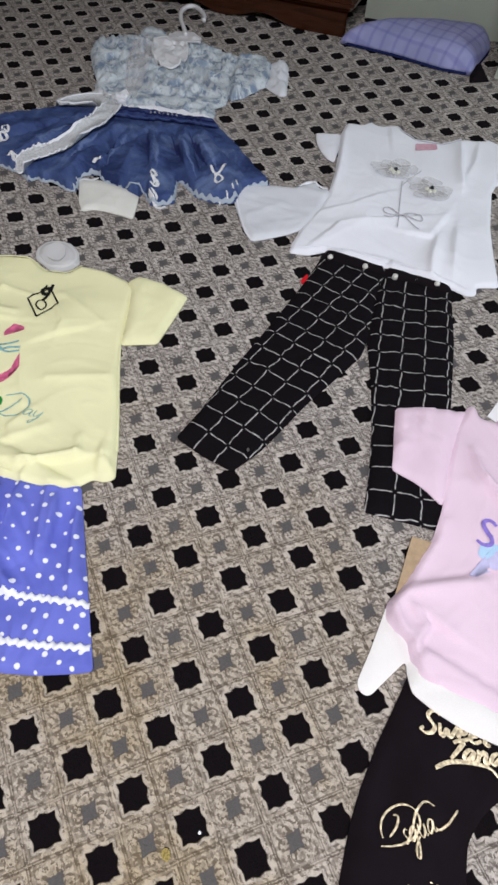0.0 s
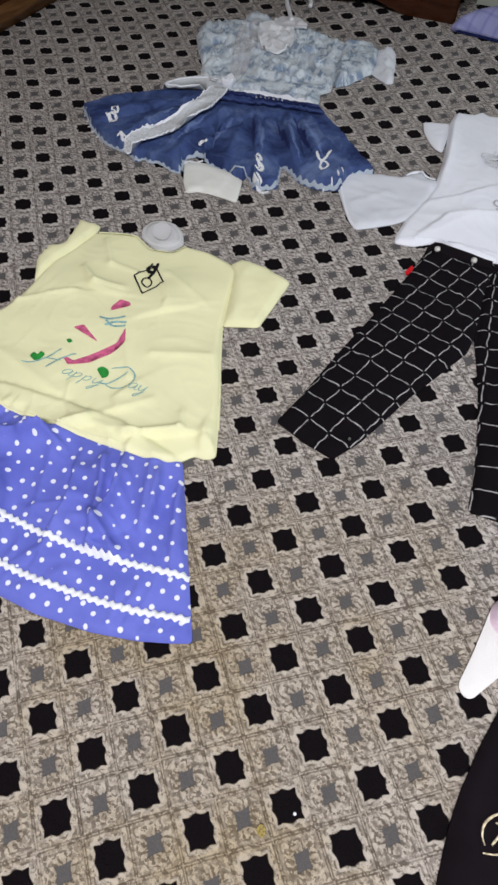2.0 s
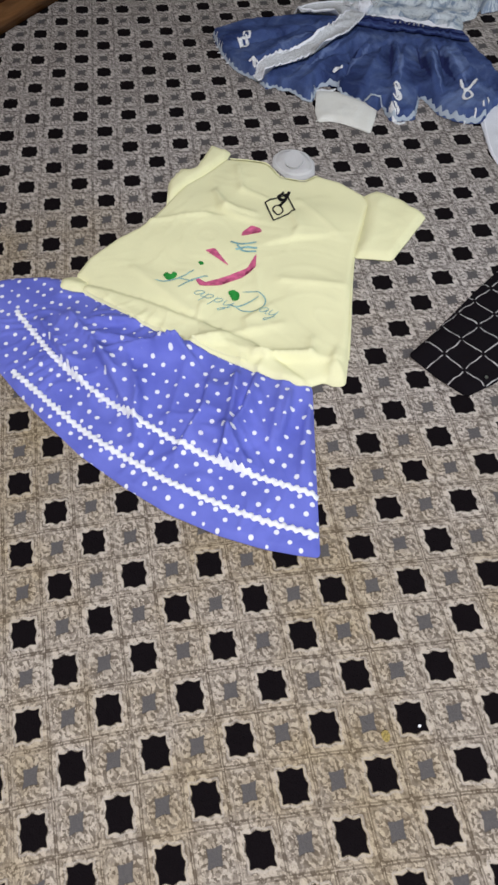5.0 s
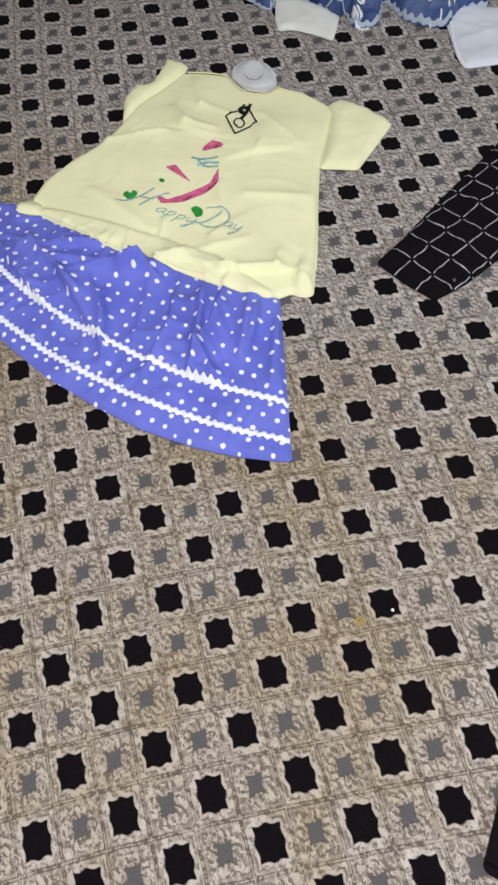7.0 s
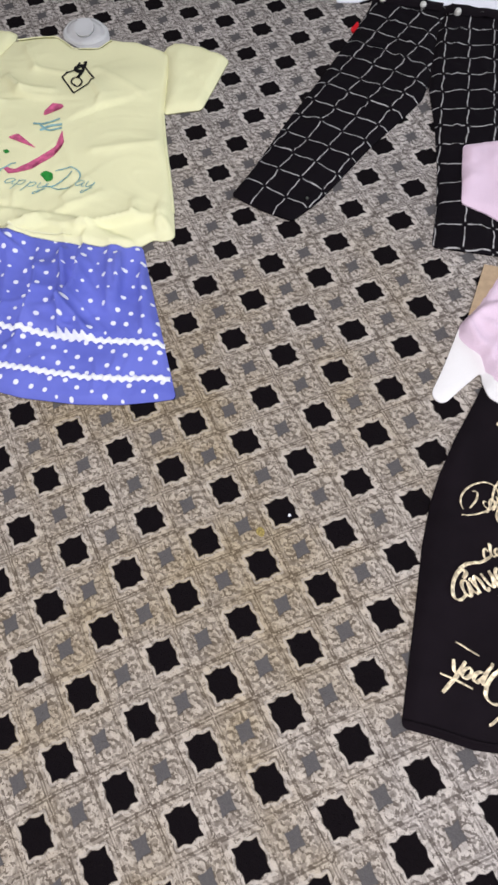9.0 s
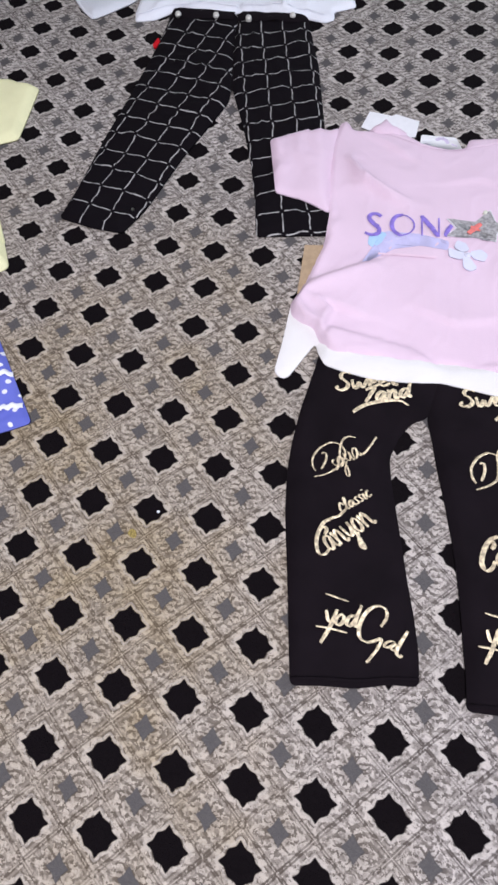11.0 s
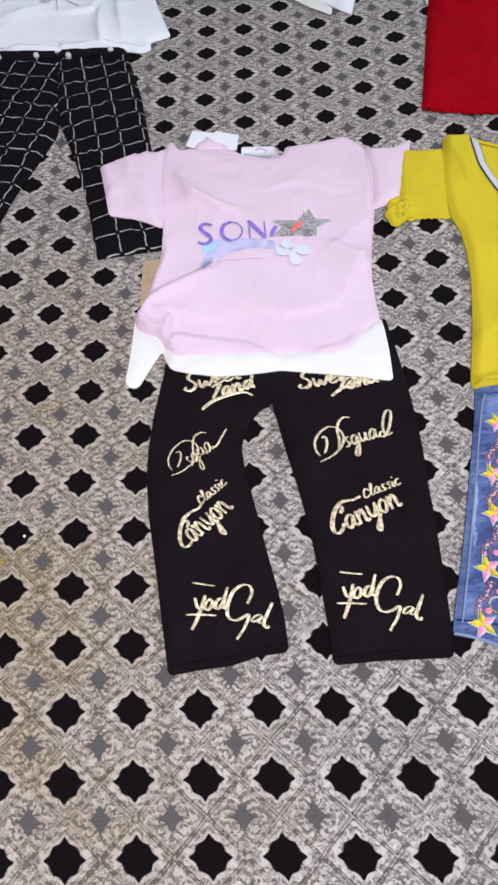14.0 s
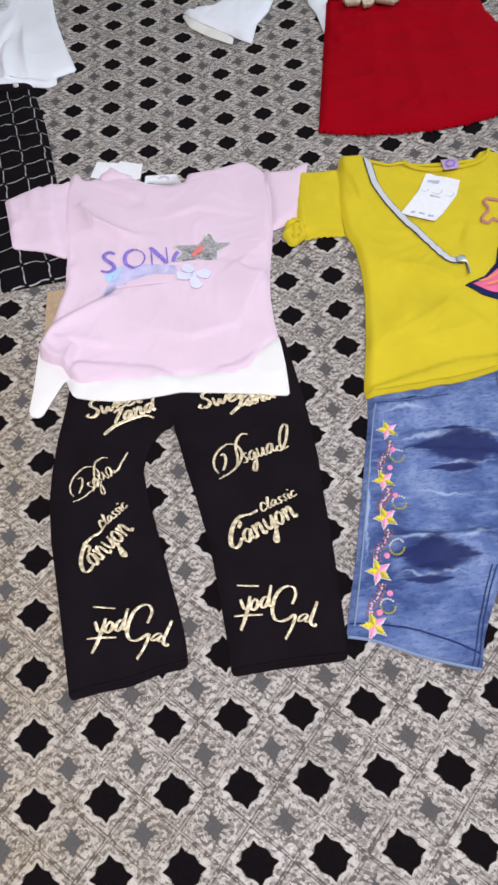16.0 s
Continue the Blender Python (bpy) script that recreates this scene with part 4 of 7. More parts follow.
    for lines in ([[(-1.028, 1.058), (-0.990, 1.035), (-0.987, 1.054), (-1.014, 1.076), (-1.020, 1.056), (-0.996, 1.045)], [(-1.020, 1.074), (-1.028, 1.100), (-1.008, 1.093), (-1.003, 1.075), (-1.016, 1.080)]],
                  [[(-0.939, 0.981), (-0.931, 0.995), (-0.916, 0.973), (-0.906, 0.983)], [(-0.937, 0.992), (-0.915, 0.990)]],
                  [[(-0.898, 1.033), (-0.890, 1.051), (-0.877, 1.037), (-0.873, 1.058)]],
                  [[(-0.608, 1.054), (-0.601, 1.065), (-0.586, 1.049), (-0.596, 1.036), (-0.572, 1.032), (-0.568, 1.008), (-0.586, 1.014)], [(-0.604, 1.050), (-0.584, 1.030), (-0.576, 1.016)]],
                  [[(-0.586, 0.997), (-0.563, 0.981), (-0.545, 0.973), (-0.535, 0.988)], [(-0.578, 1.004), (-0.556, 0.988)]],
                  [[(-0.490, 1.125), (-0.474, 1.102), (-0.462, 1.107), (-0.459, 1.126), (-0.455, 1.147)], [(-0.463, 1.100), (-0.462, 1.079), (-0.444, 1.072), (-0.440, 1.092), (-0.456, 1.107), (-0.468, 1.094)]],
                  [[(-0.768, 0.987), (-0.758, 1.009), (-0.737, 1.007), (-0.725, 1.026)]],
                  [[(-0.750, 1.040), (-0.746, 1.059), (-0.731, 1.052)]]):
        mid = np.mean(lines[0], 0)
        small = [[tuple(mid + (np.array(q) - mid) * 0.85) for q in p] for p in lines]
        strokes("embroidery", [(p, 0.0078 if k == 0 else 0.0058) for k, p in enumerate(small)], M_THREAD, skirt, t, "white thread embroidery", height=0.0012)
    for a, b in (((-1.099, 1.056), (-1.082, 1.064)), ((-1.078, 1.036), (-1.062, 1.048)), ((-1.058, 1.018), (-1.043, 1.032)), ((-1.036, 1.002), (-1.023, 1.018)), ((-1.012, 0.988), (-1.000, 1.002)), ((-0.428, 1.037), (-0.436, 1.055)), ((-0.416, 1.055), (-0.427, 1.068)), ((-0.410, 1.073), (-0.422, 1.090)), ((-0.407, 1.090), (-0.421, 1.108))):
        strokes("edge_stitch", [([a, tuple(np.array(a) * 0.4 + np.array(b) * 0.6)], 0.0036)], M_THREAD, skirt, t, height=0.002)
    # blouse
    body = Cloth([(-1.070, 1.582), (-1.096, 1.657), (-1.069, 1.697), (-1.012, 1.744), (-1.003, 1.815), (-0.940, 1.789), (-0.883, 1.753), (-0.833, 1.769), (-0.777, 1.770), (-0.706, 1.736), (-0.650, 1.730), (-0.643, 1.661), (-0.614, 1.561), (-0.597, 1.480), (-0.602, 1.454), (-0.611, 1.429), (-0.588, 1.350), (-0.634, 1.346), (-0.699, 1.346), (-0.771, 1.324), (-0.831, 1.294), (-0.905, 1.318), (-0.952, 1.373), (-0.968, 1.424), (-1.020, 1.499)],
                 thick=0.008, edge=0.014, swell=0.005, crease=0.006, seed=8, over=[skirt], wave=0.014, wavelen=0.022)
    b = thing("floral_blouse", "blue and white floral chiffon blouse tied with a lace bow", "blouse")
    body.build("body", M_FLORAL, b, gap=0.006)
    sleeve = Cloth([(-0.672, 1.719), (-0.630, 1.748), (-0.582, 1.739), (-0.552, 1.714), (-0.534, 1.638), (-0.533, 1.593), (-0.546, 1.558), (-0.567, 1.512), (-0.589, 1.481), (-0.628, 1.554)], thick=0.014, edge=0.012, swell=0.008, crease=0.006, seed=9, wave=0.006, wavelen=0.025)
    sleeve.build("sleeve", M_FLORAL, b, gap=0.008)
    cuff = Cloth([(-0.569, 1.721), (-0.548, 1.740), (-0.527, 1.758), (-0.499, 1.700), (-0.463, 1.571), (-0.482, 1.561), (-0.510, 1.576), (-0.536, 1.600), (-0.539, 1.643)], thick=0.010, edge=0.008, swell=0.006, crease=0.006, seed=10, wave=0.006, wavelen=0.02)
    cuff.build("cuff", M_SHEER, b, "white ruffled voile cuff")
    lsleeve = Cloth([(-1.082, 1.576), (-1.088, 1.626), (-1.077, 1.676), (-1.008, 1.562), (-0.971, 1.460), (-0.964, 1.418), (-1.026, 1.496)], thick=0.016, edge=0.010, swell=0.006, crease=0.005, seed=11, over=[])
    lsleeve.build("sleeve", M_FLORAL, b)
    panel = patch("sheer_panel", [(-0.981, 1.696), (-0.956, 1.744), (-0.903, 1.656), (-0.866, 1.551), (-0.842, 1.471), (-0.827, 1.384), (-0.849, 1.360), (-0.894, 1.460), (-0.939, 1.555), (-0.966, 1.625)], M_TULLE, body, b, "sheer white ruffled panel", 0.002)
    for n, pts in enumerate(([(-0.956, 1.621), (-0.916, 1.526), (-0.872, 1.434), (-0.849, 1.373)], [(-0.953, 1.657), (-0.906, 1.555), (-0.865, 1.460), (-0.838, 1.379)], [(-0.950, 1.702), (-0.902, 1.598), (-0.864, 1.505), (-0.837, 1.415)])):
        ribbon("ruffle", pts, 0.016, M_TULLE, body, b, "sheer white ruffle", 0.006, lift=0.004, zig=0.003, ziglen=0.03)
    guard = patch("neck_guard", [(-0.903, 1.631), (-0.923, 1.680), (-0.921, 1.721), (-0.901, 1.744), (-0.867, 1.743), (-0.828, 1.710), (-0.800, 1.664), (-0.786, 1.614), (-0.786, 1.571), (-0.803, 1.547), (-0.834, 1.551), (-0.869, 1.581)], M_CLEAR, body, b, "round clear plastic neck guard", 0.004, 2, lift=0.006)
    ribbon("guard_rim", [(-0.903, 1.631), (-0.923, 1.680), (-0.921, 1.721), (-0.901, 1.744), (-0.867, 1.743), (-0.828, 1.710), (-0.800, 1.664), (-0.786, 1.614), (-0.786, 1.571), (-0.803, 1.547), (-0.834, 1.551), (-0.869, 1.581)], 0.006, M_CLEAR, body, b, "raised clear rim", 0.004, 2, True, lift=0.008)
    ribbon("lace_hem", [(-0.820, 1.306), (-0.766, 1.346), (-0.686, 1.353), (-0.597, 1.355)], 0.022, M_WHITE, body, b, "white lace hem", 0.002)
    patch("bow_loop", [(-0.860, 1.368), (-0.927, 1.356), (-0.975, 1.322), (-0.999, 1.282), (-0.987, 1.244), (-0.950, 1.222), (-0.901, 1.253), (-0.858, 1.298), (-0.836, 1.332)], M_LACE, skirt, b, "white lace bow loop", 0.002, lift=0.011)
    ribbon("bow_edge", [(-0.857, 1.363), (-0.924, 1.351), (-0.971, 1.317), (-0.993, 1.278), (-0.983, 1.246), (-0.951, 1.229), (-0.904, 1.258), (-0.861, 1.303), (-0.839, 1.337)], 0.005, M_WHITE, skirt, b, "rolled white bow edge", 0.002, lift=0.0125)
    patch("bow_tail", [(-0.853, 1.330), (-0.823, 1.332), (-0.801, 1.264), (-0.791, 1.182), (-0.799, 1.108), (-0.824, 1.045), (-0.859, 0.996), (-0.890, 0.949), (-0.909, 0.958), (-0.893, 1.023), (-0.865, 1.079), (-0.846, 1.143), (-0.845, 1.223), (-0.848, 1.286)], M_LACE, skirt, b, "white lace bow tail", 0.002, lift=0.011)
    ribbon("tail_edge", [(-0.820, 1.326), (-0.801, 1.264), (-0.791, 1.182), (-0.799, 1.108), (-0.824, 1.045), (-0.859, 0.996), (-0.890, 0.949)], 0.004, M_WHITE, skirt, b, "rolled white tail edge", 0.0015, lift=0.013)
    ribbon("tail_edge", [(-0.850, 1.325), (-0.848, 1.286), (-0.845, 1.223), (-0.846, 1.143), (-0.865, 1.079), (-0.893, 1.023), (-0.909, 0.958)], 0.004, M_WHITE, skirt, b, "rolled white tail edge", 0.0015, lift=0.013)
    patch("bow_tail", [(-0.857, 1.356), (-0.914, 1.370), (-0.959, 1.362), (-0.952, 1.337), (-0.901, 1.341), (-0.850, 1.332)], M_LACE, body, b, "white lace bow tail", 0.002, lift=0.003)
    patch("bow_knot", [(-0.871, 1.363), (-0.853, 1.386), (-0.827, 1.364), (-0.825, 1.330), (-0.844, 1.321)], M_WHITE, body, b, "white lace bow knot", 0.012)
    # hanger
    h = thing("clothes_hanger", "white plastic hanger with hook inside the blouse", "hanger", group="clothes hangers")
    patch("yoke", [(-0.892, 1.695), (-0.909, 1.759), (-0.908, 1.796), (-0.854, 1.813), (-0.811, 1.780), (-0.794, 1.735), (-0.847, 1.718), (-0.854, 1.680)], M_PLASTIC, body, h, "", 0.006, lift=0.006)
    z = float(body.top(np.array([(-0.867, 1.761)]))[0]) + 0.012
    tube("hook", [(*p, z + dz) for p, dz in zip([(-0.865, 1.780), (-0.888, 1.815), (-0.919, 1.856), (-0.941, 1.904), (-0.940, 1.945), (-0.919, 1.961), (-0.886, 1.941), (-0.858, 1.906), (-0.848, 1.877)], (0, 0.004, 0.008, 0.01, 0.011, 0.011, 0.01, 0.009, 0.008))], 0.0065, M_PLASTIC, h)


denim_outfit()


# ---- outfit two: yellow shirt and polka-dot skirt ----
def yellow_outfit():
    skirt = Cloth([(-0.916, 0.216), (-0.865, 0.252), (-0.823, 0.267), (-0.654, 0.306), (-0.467, 0.328), (-0.338, 0.310), (-0.279, 0.224), (-0.188, 0.092), (-0.213, 0.079), (-0.253, 0.061), (-0.312, 0.042), (-0.388, 0.027), (-0.467, 0.022), (-0.558, 0.023), (-0.642, 0.034), (-0.722, 0.047), (-0.835, 0.072), (-0.922, 0.117), (-0.952, 0.180)], thick=0.006, edge=0.008, swell=0.003, crease=0.0015, seed=21,
                  folds=[(*(-0.574, 0.230), *(-0.510, 0.303), 0.017, 0.007), (*(-0.441, 0.257), *(-0.386, 0.156), 0.020, 0.007), (*(-0.406, 0.175), *(-0.346, 0.145), 0.017, 0.007), (*(-0.569, 0.176), *(-0.497, 0.084), 0.012, 0.008), (*(-0.751, 0.207), *(-0.599, 0.157), 0.015, 0.010), (*(-0.676, 0.198), *(-0.593, 0.237), 0.014, 0.007),
                         (*(-0.522, 0.231), *(-0.477, 0.130), 0.008, 0.009), (*(-0.377, 0.286), *(-0.332, 0.191), 0.010, 0.008)],
                  tucks=[([(-0.718, 0.214), (-0.644, 0.260)], 0.016, 0.02), ([(-0.527, 0.266), (-0.596, 0.222), (-0.644, 0.178)], 0.026, 0.02), ([(-0.510, 0.244), (-0.581, 0.258), (-0.608, 0.255)], 0.020, 0.012), ([(-0.422, 0.290), (-0.395, 0.216), (-0.380, 0.134), (-0.336, 0.142)], 0.026, 0.016), ([(-0.325, 0.196), (-0.340, 0.240), (-0.364, 0.290)], 0.020, 0.014),
                         ([(-0.676, 0.185), (-0.584, 0.141), (-0.515, 0.105)], 0.020, 0.030), ([(-0.801, 0.176), (-0.691, 0.136), (-0.615, 0.110)], 0.018, 0.030), ([(-0.479, 0.240), (-0.448, 0.182), (-0.437, 0.102)], 0.020, 0.020), ([(-0.330, 0.300), (-0.306, 0.240), (-0.261, 0.157)], 0.010, 0.018), ([(-0.515, 0.105), (-0.541, 0.145), (-0.617, 0.196)], 0.010, 0.016)])
    s = thing("polka_dot_skirt", "blue cotton skirt with white polka dots and white braid", "skirt")
    skirt.build("body", M_POLKA, s, gap=0.0045)
    ribbon("upper_braid", [(-0.845, 0.163), (-0.780, 0.144), (-0.699, 0.124), (-0.618, 0.114), (-0.546, 0.113), (-0.480, 0.115), (-0.420, 0.120), (-0.365, 0.128), (-0.315, 0.139), (-0.275, 0.150), (-0.234, 0.161)], 0.0085, M_WHITE, skirt, s, "white zigzag braid", 0.0022, zig=0.0017, ziglen=0.0115)
    ribbon("lower_braid", [(-0.753, 0.071), (-0.693, 0.065), (-0.621, 0.057), (-0.547, 0.054), (-0.483, 0.057), (-0.422, 0.061), (-0.369, 0.070), (-0.318, 0.079), (-0.271, 0.091), (-0.235, 0.104), (-0.205, 0.114)], 0.0085, M_WHITE, skirt, s, "white zigzag braid", 0.0022, zig=0.0017, ziglen=0.0115)
    body = Cloth([(-0.793, 0.647), (-0.788, 0.692), (-0.743, 0.710), (-0.701, 0.722), (-0.658, 0.700), (-0.613, 0.713), (-0.600, 0.741), (-0.547, 0.746), (-0.494, 0.737), (-0.470, 0.724), (-0.446, 0.648), (-0.425, 0.584), (-0.392, 0.519), (-0.350, 0.444), (-0.319, 0.385), (-0.298, 0.341), (-0.313, 0.329), (-0.328, 0.329), (-0.340, 0.312), (-0.353, 0.298), (-0.387, 0.286), (-0.420, 0.280), (-0.487, 0.273), (-0.583, 0.261), (-0.667, 0.257), (-0.763, 0.256), (-0.780, 0.256), (-0.791, 0.280), (-0.821, 0.282), (-0.831, 0.328), (-0.822, 0.393), (-0.802, 0.450), (-0.804, 0.511), (-0.810, 0.579)], thick=0.006, edge=0.008, swell=0.0035, crease=0.0004, seed=22, over=[skirt],
                 folds=[(*(-0.748, 0.678), *(-0.699, 0.625), 0.0053, 0.0059), (*(-0.699, 0.625), *(-0.634, 0.626), 0.0045, 0.0059), (*(-0.587, 0.654), *(-0.474, 0.614), 0.0037, 0.0085), (*(-0.740, 0.351), *(-0.587, 0.324), 0.0045, 0.0102), (*(-0.534, 0.288), *(-0.444, 0.385), 0.0045, 0.0085), (*(-0.740, 0.591), *(-0.694, 0.567), 0.0069, 0.0061), (*(-0.694, 0.567), *(-0.639, 0.576), 0.0069, 0.0061), (*(-0.444, 0.305), *(-0.371, 0.357), 0.0086, 0.0046), (*(-0.371, 0.357), *(-0.385, 0.382), 0.0069, 0.0046), (*(-0.804, 0.453), *(-0.714, 0.531), 0.0052, 0.0076), (*(-0.500, 0.467), *(-0.406, 0.510), 0.0052, 0.0092),
                        (*(-0.567, 0.315), *(-0.582, 0.349), 0.0052, 0.0046), (*(-0.554, 0.466), *(-0.504, 0.405), 0.0034, 0.0046), (*(-0.327, 0.361), *(-0.302, 0.346), 0.0086, 0.0076)],
                 tucks=[([(-0.735, 0.590), (-0.700, 0.558), (-0.658, 0.556), (-0.615, 0.564)], 0.007, 0.03), ([(-0.588, 0.625), (-0.544, 0.588), (-0.541, 0.560)], 0.006, 0.03), ([(-0.662, 0.553), (-0.723, 0.525), (-0.769, 0.479), (-0.820, 0.440)], 0.006, 0.05), ([(-0.582, 0.514), (-0.532, 0.570), (-0.492, 0.603)], 0.006, 0.05),
                        ([(-0.480, 0.300), (-0.429, 0.315), (-0.382, 0.342), (-0.329, 0.375)], 0.009, 0.02), ([(-0.345, 0.395), (-0.330, 0.350), (-0.318, 0.335)], 0.008, 0.014), ([(-0.560, 0.320), (-0.530, 0.291)], 0.004, 0.02), ([(-0.480, 0.420), (-0.500, 0.360), (-0.470, 0.330)], 0.005, 0.03)])
    t = thing("yellow_shirt", "pale yellow cotton t-shirt with printed sailing boat", "t-shirt")
    body.build("body", M_YELLOW, t, gap=0.005)
    right = Cloth([(-0.494, 0.737), (-0.478, 0.757), (-0.436, 0.760), (-0.367, 0.745), (-0.366, 0.680), (-0.366, 0.612), (-0.395, 0.599), (-0.425, 0.584), (-0.448, 0.647), (-0.472, 0.705)], thick=0.010, edge=0.008, swell=0.003, seed=23, folds=[(*(-0.456, 0.733), *(-0.416, 0.615), 0.004, 0.008)])
    right.build("sleeve", M_YELLOW, t)
    left = Cloth([(-0.842, 0.709), (-0.793, 0.716), (-0.786, 0.689), (-0.791, 0.644), (-0.803, 0.580), (-0.802, 0.514), (-0.843, 0.570), (-0.847, 0.609), (-0.824, 0.633), (-0.832, 0.671)], thick=0.012, edge=0.008, swell=0.004, seed=24)
    left.build("sleeve", M_YELLOW, t)
    corner = Cloth([(-0.815, 0.241), (-0.838, 0.266), (-0.818, 0.283), (-0.788, 0.282), (-0.771, 0.256)], thick=0.006, edge=0.008, seed=25, over=[skirt])
    corner.build("hem_corner", M_YELLOW, t)
    ribbon("neckline", [(-0.777, 0.691), (-0.740, 0.706), (-0.701, 0.718), (-0.657, 0.698), (-0.612, 0.711), (-0.598, 0.738)], 0.006, M_YELLOW, body, t, height=0.002)
    ribbon("side_seam", [(-0.425, 0.584), (-0.392, 0.519), (-0.350, 0.444), (-0.319, 0.385)], 0.003, M_YELLOW, body, t)
    ribbon("hem", [(-0.766, 0.260), (-0.670, 0.260), (-0.587, 0.265), (-0.491, 0.278), (-0.442, 0.288)], 0.003, M_YELLOW, body, t)
    # print
    patch("sail_print", [(-0.623, 0.518), (-0.628, 0.529), (-0.623, 0.550), (-0.602, 0.550), (-0.596, 0.545)], M_PINK_INK, body, t, "rose sail print", 0.0004)
    patch("sail_print", [(-0.656, 0.452), (-0.644, 0.466), (-0.597, 0.445)], M_PINK_INK, body, t, "rose sail print", 0.0004)
    patch("hull_print", [(-0.629, 0.388), (-0.610, 0.378), (-0.583, 0.398), (-0.560, 0.435), (-0.554, 0.466), (-0.573, 0.495), (-0.566, 0.458), (-0.587, 0.419), (-0.608, 0.389), (-0.622, 0.392)], M_PINK_INK, body, t, "rose hull print", 0.0004)
    for p in ([(-0.682, 0.363), (-0.683, 0.375), (-0.670, 0.372), (-0.673, 0.382), (-0.661, 0.380), (-0.659, 0.369), (-0.666, 0.359)], [(-0.650, 0.423), (-0.644, 0.428), (-0.636, 0.425), (-0.640, 0.418)], [(-0.563, 0.395), (-0.557, 0.405), (-0.542, 0.402), (-0.536, 0.391), (-0.542, 0.382)]):
        patch("leaf_print", p, M_GREEN_INK, body, t, "green leaf print", 0.0004)
    for p in ([(-0.630, 0.495), (-0.608, 0.498), (-0.589, 0.517)], [(-0.610, 0.483), (-0.598, 0.498), (-0.579, 0.506)], [(-0.615, 0.494), (-0.596, 0.485), (-0.576, 0.499)]):
        ribbon("wave_print", p, 0.004, M_TEAL_INK, body, t, "teal wave print", 0.0003)
    strokes("lettering", [(p, 0.0015) for p in handwritten("appy", (-0.610, 0.357), (-0.538, 0.367), 0.013, 0.4)] + [([(-0.684, 0.347), (-0.668, 0.352), (-0.650, 0.376), (-0.642, 0.402)], 0.0028), ([(-0.640, 0.356), (-0.632, 0.378), (-0.618, 0.400), (-0.612, 0.404)], 0.0028), ([(-0.655, 0.372), (-0.626, 0.380)], 0.0022)], M_TEAL_INK, body, t, "teal script lettering", height=0.0002)
    strokes("lettering", [(p, 0.0015) for p in handwritten("ay", (-0.492, 0.383), (-0.462, 0.388), 0.014, 0.3)] + [([(-0.545, 0.372), (-0.528, 0.374), (-0.516, 0.398), (-0.510, 0.412)], 0.0028), ([(-0.540, 0.408), (-0.515, 0.424), (-0.492, 0.412), (-0.492, 0.388), (-0.512, 0.372), (-0.530, 0.374)], 0.0026)], M_TEAL_INK, body, t, "teal script lettering", height=0.0002)
    # printed square badge
    ribbon("badge_frame", [(-0.637, 0.614), (-0.616, 0.656), (-0.575, 0.622), (-0.593, 0.578)], 0.0032, M_INK, body, t, "black square badge outline", 0.0004, 0, True)
    ribbon("badge_scroll", [(-0.601, 0.597), (-0.614, 0.604), (-0.616, 0.618), (-0.605, 0.621), (-0.592, 0.610), (-0.594, 0.594), (-0.607, 0.601)], 0.003, M_INK, body, t, "black badge scroll", 0.0004)
    ribbon("badge_scroll", [(-0.608, 0.619), (-0.608, 0.634), (-0.610, 0.648), (-0.623, 0.656), (-0.628, 0.644), (-0.615, 0.633), (-0.608, 0.641), (-0.617, 0.667)], 0.006, M_INK, body, t, "black badge scroll", 0.0004)
    ribbon("badge_scroll", [(-0.625, 0.651), (-0.617, 0.659), (-0.608, 0.649), (-0.614, 0.638), (-0.625, 0.643), (-0.626, 0.661)], 0.004, M_INK, body, t, "black badge scroll", 0.0004)
    # round plastic hanger top
    h = thing("clothes_hanger", "round clear plastic hanger top in the yellow shirt neck", "hanger", group="clothes hangers")
    disc = Cloth([(-0.697, 0.724), (-0.712, 0.750), (-0.709, 0.774), (-0.688, 0.790), (-0.660, 0.794), (-0.629, 0.777), (-0.607, 0.744), (-0.616, 0.719), (-0.647, 0.704)], thick=0.010, edge=0.020, swell=0, crease=0, over=[])
    disc.build("disc", M_FROST, h, gap=0.005)
    patch("raised_boss", [(-0.677, 0.740), (-0.684, 0.758), (-0.679, 0.772), (-0.667, 0.775), (-0.649, 0.765), (-0.639, 0.747), (-0.640, 0.729), (-0.652, 0.724), (-0.666, 0.728)], M_FROST, disc, h, "raised round boss", 0.003, 2, 0.004)
    ribbon("rim", [(-0.693, 0.727), (-0.706, 0.749), (-0.703, 0.771), (-0.685, 0.786), (-0.659, 0.788), (-0.631, 0.772), (-0.615, 0.748), (-0.623, 0.725), (-0.652, 0.712)], 0.006, M_FROST, disc, h, "", 0.0015, 2, True)


yellow_outfit()


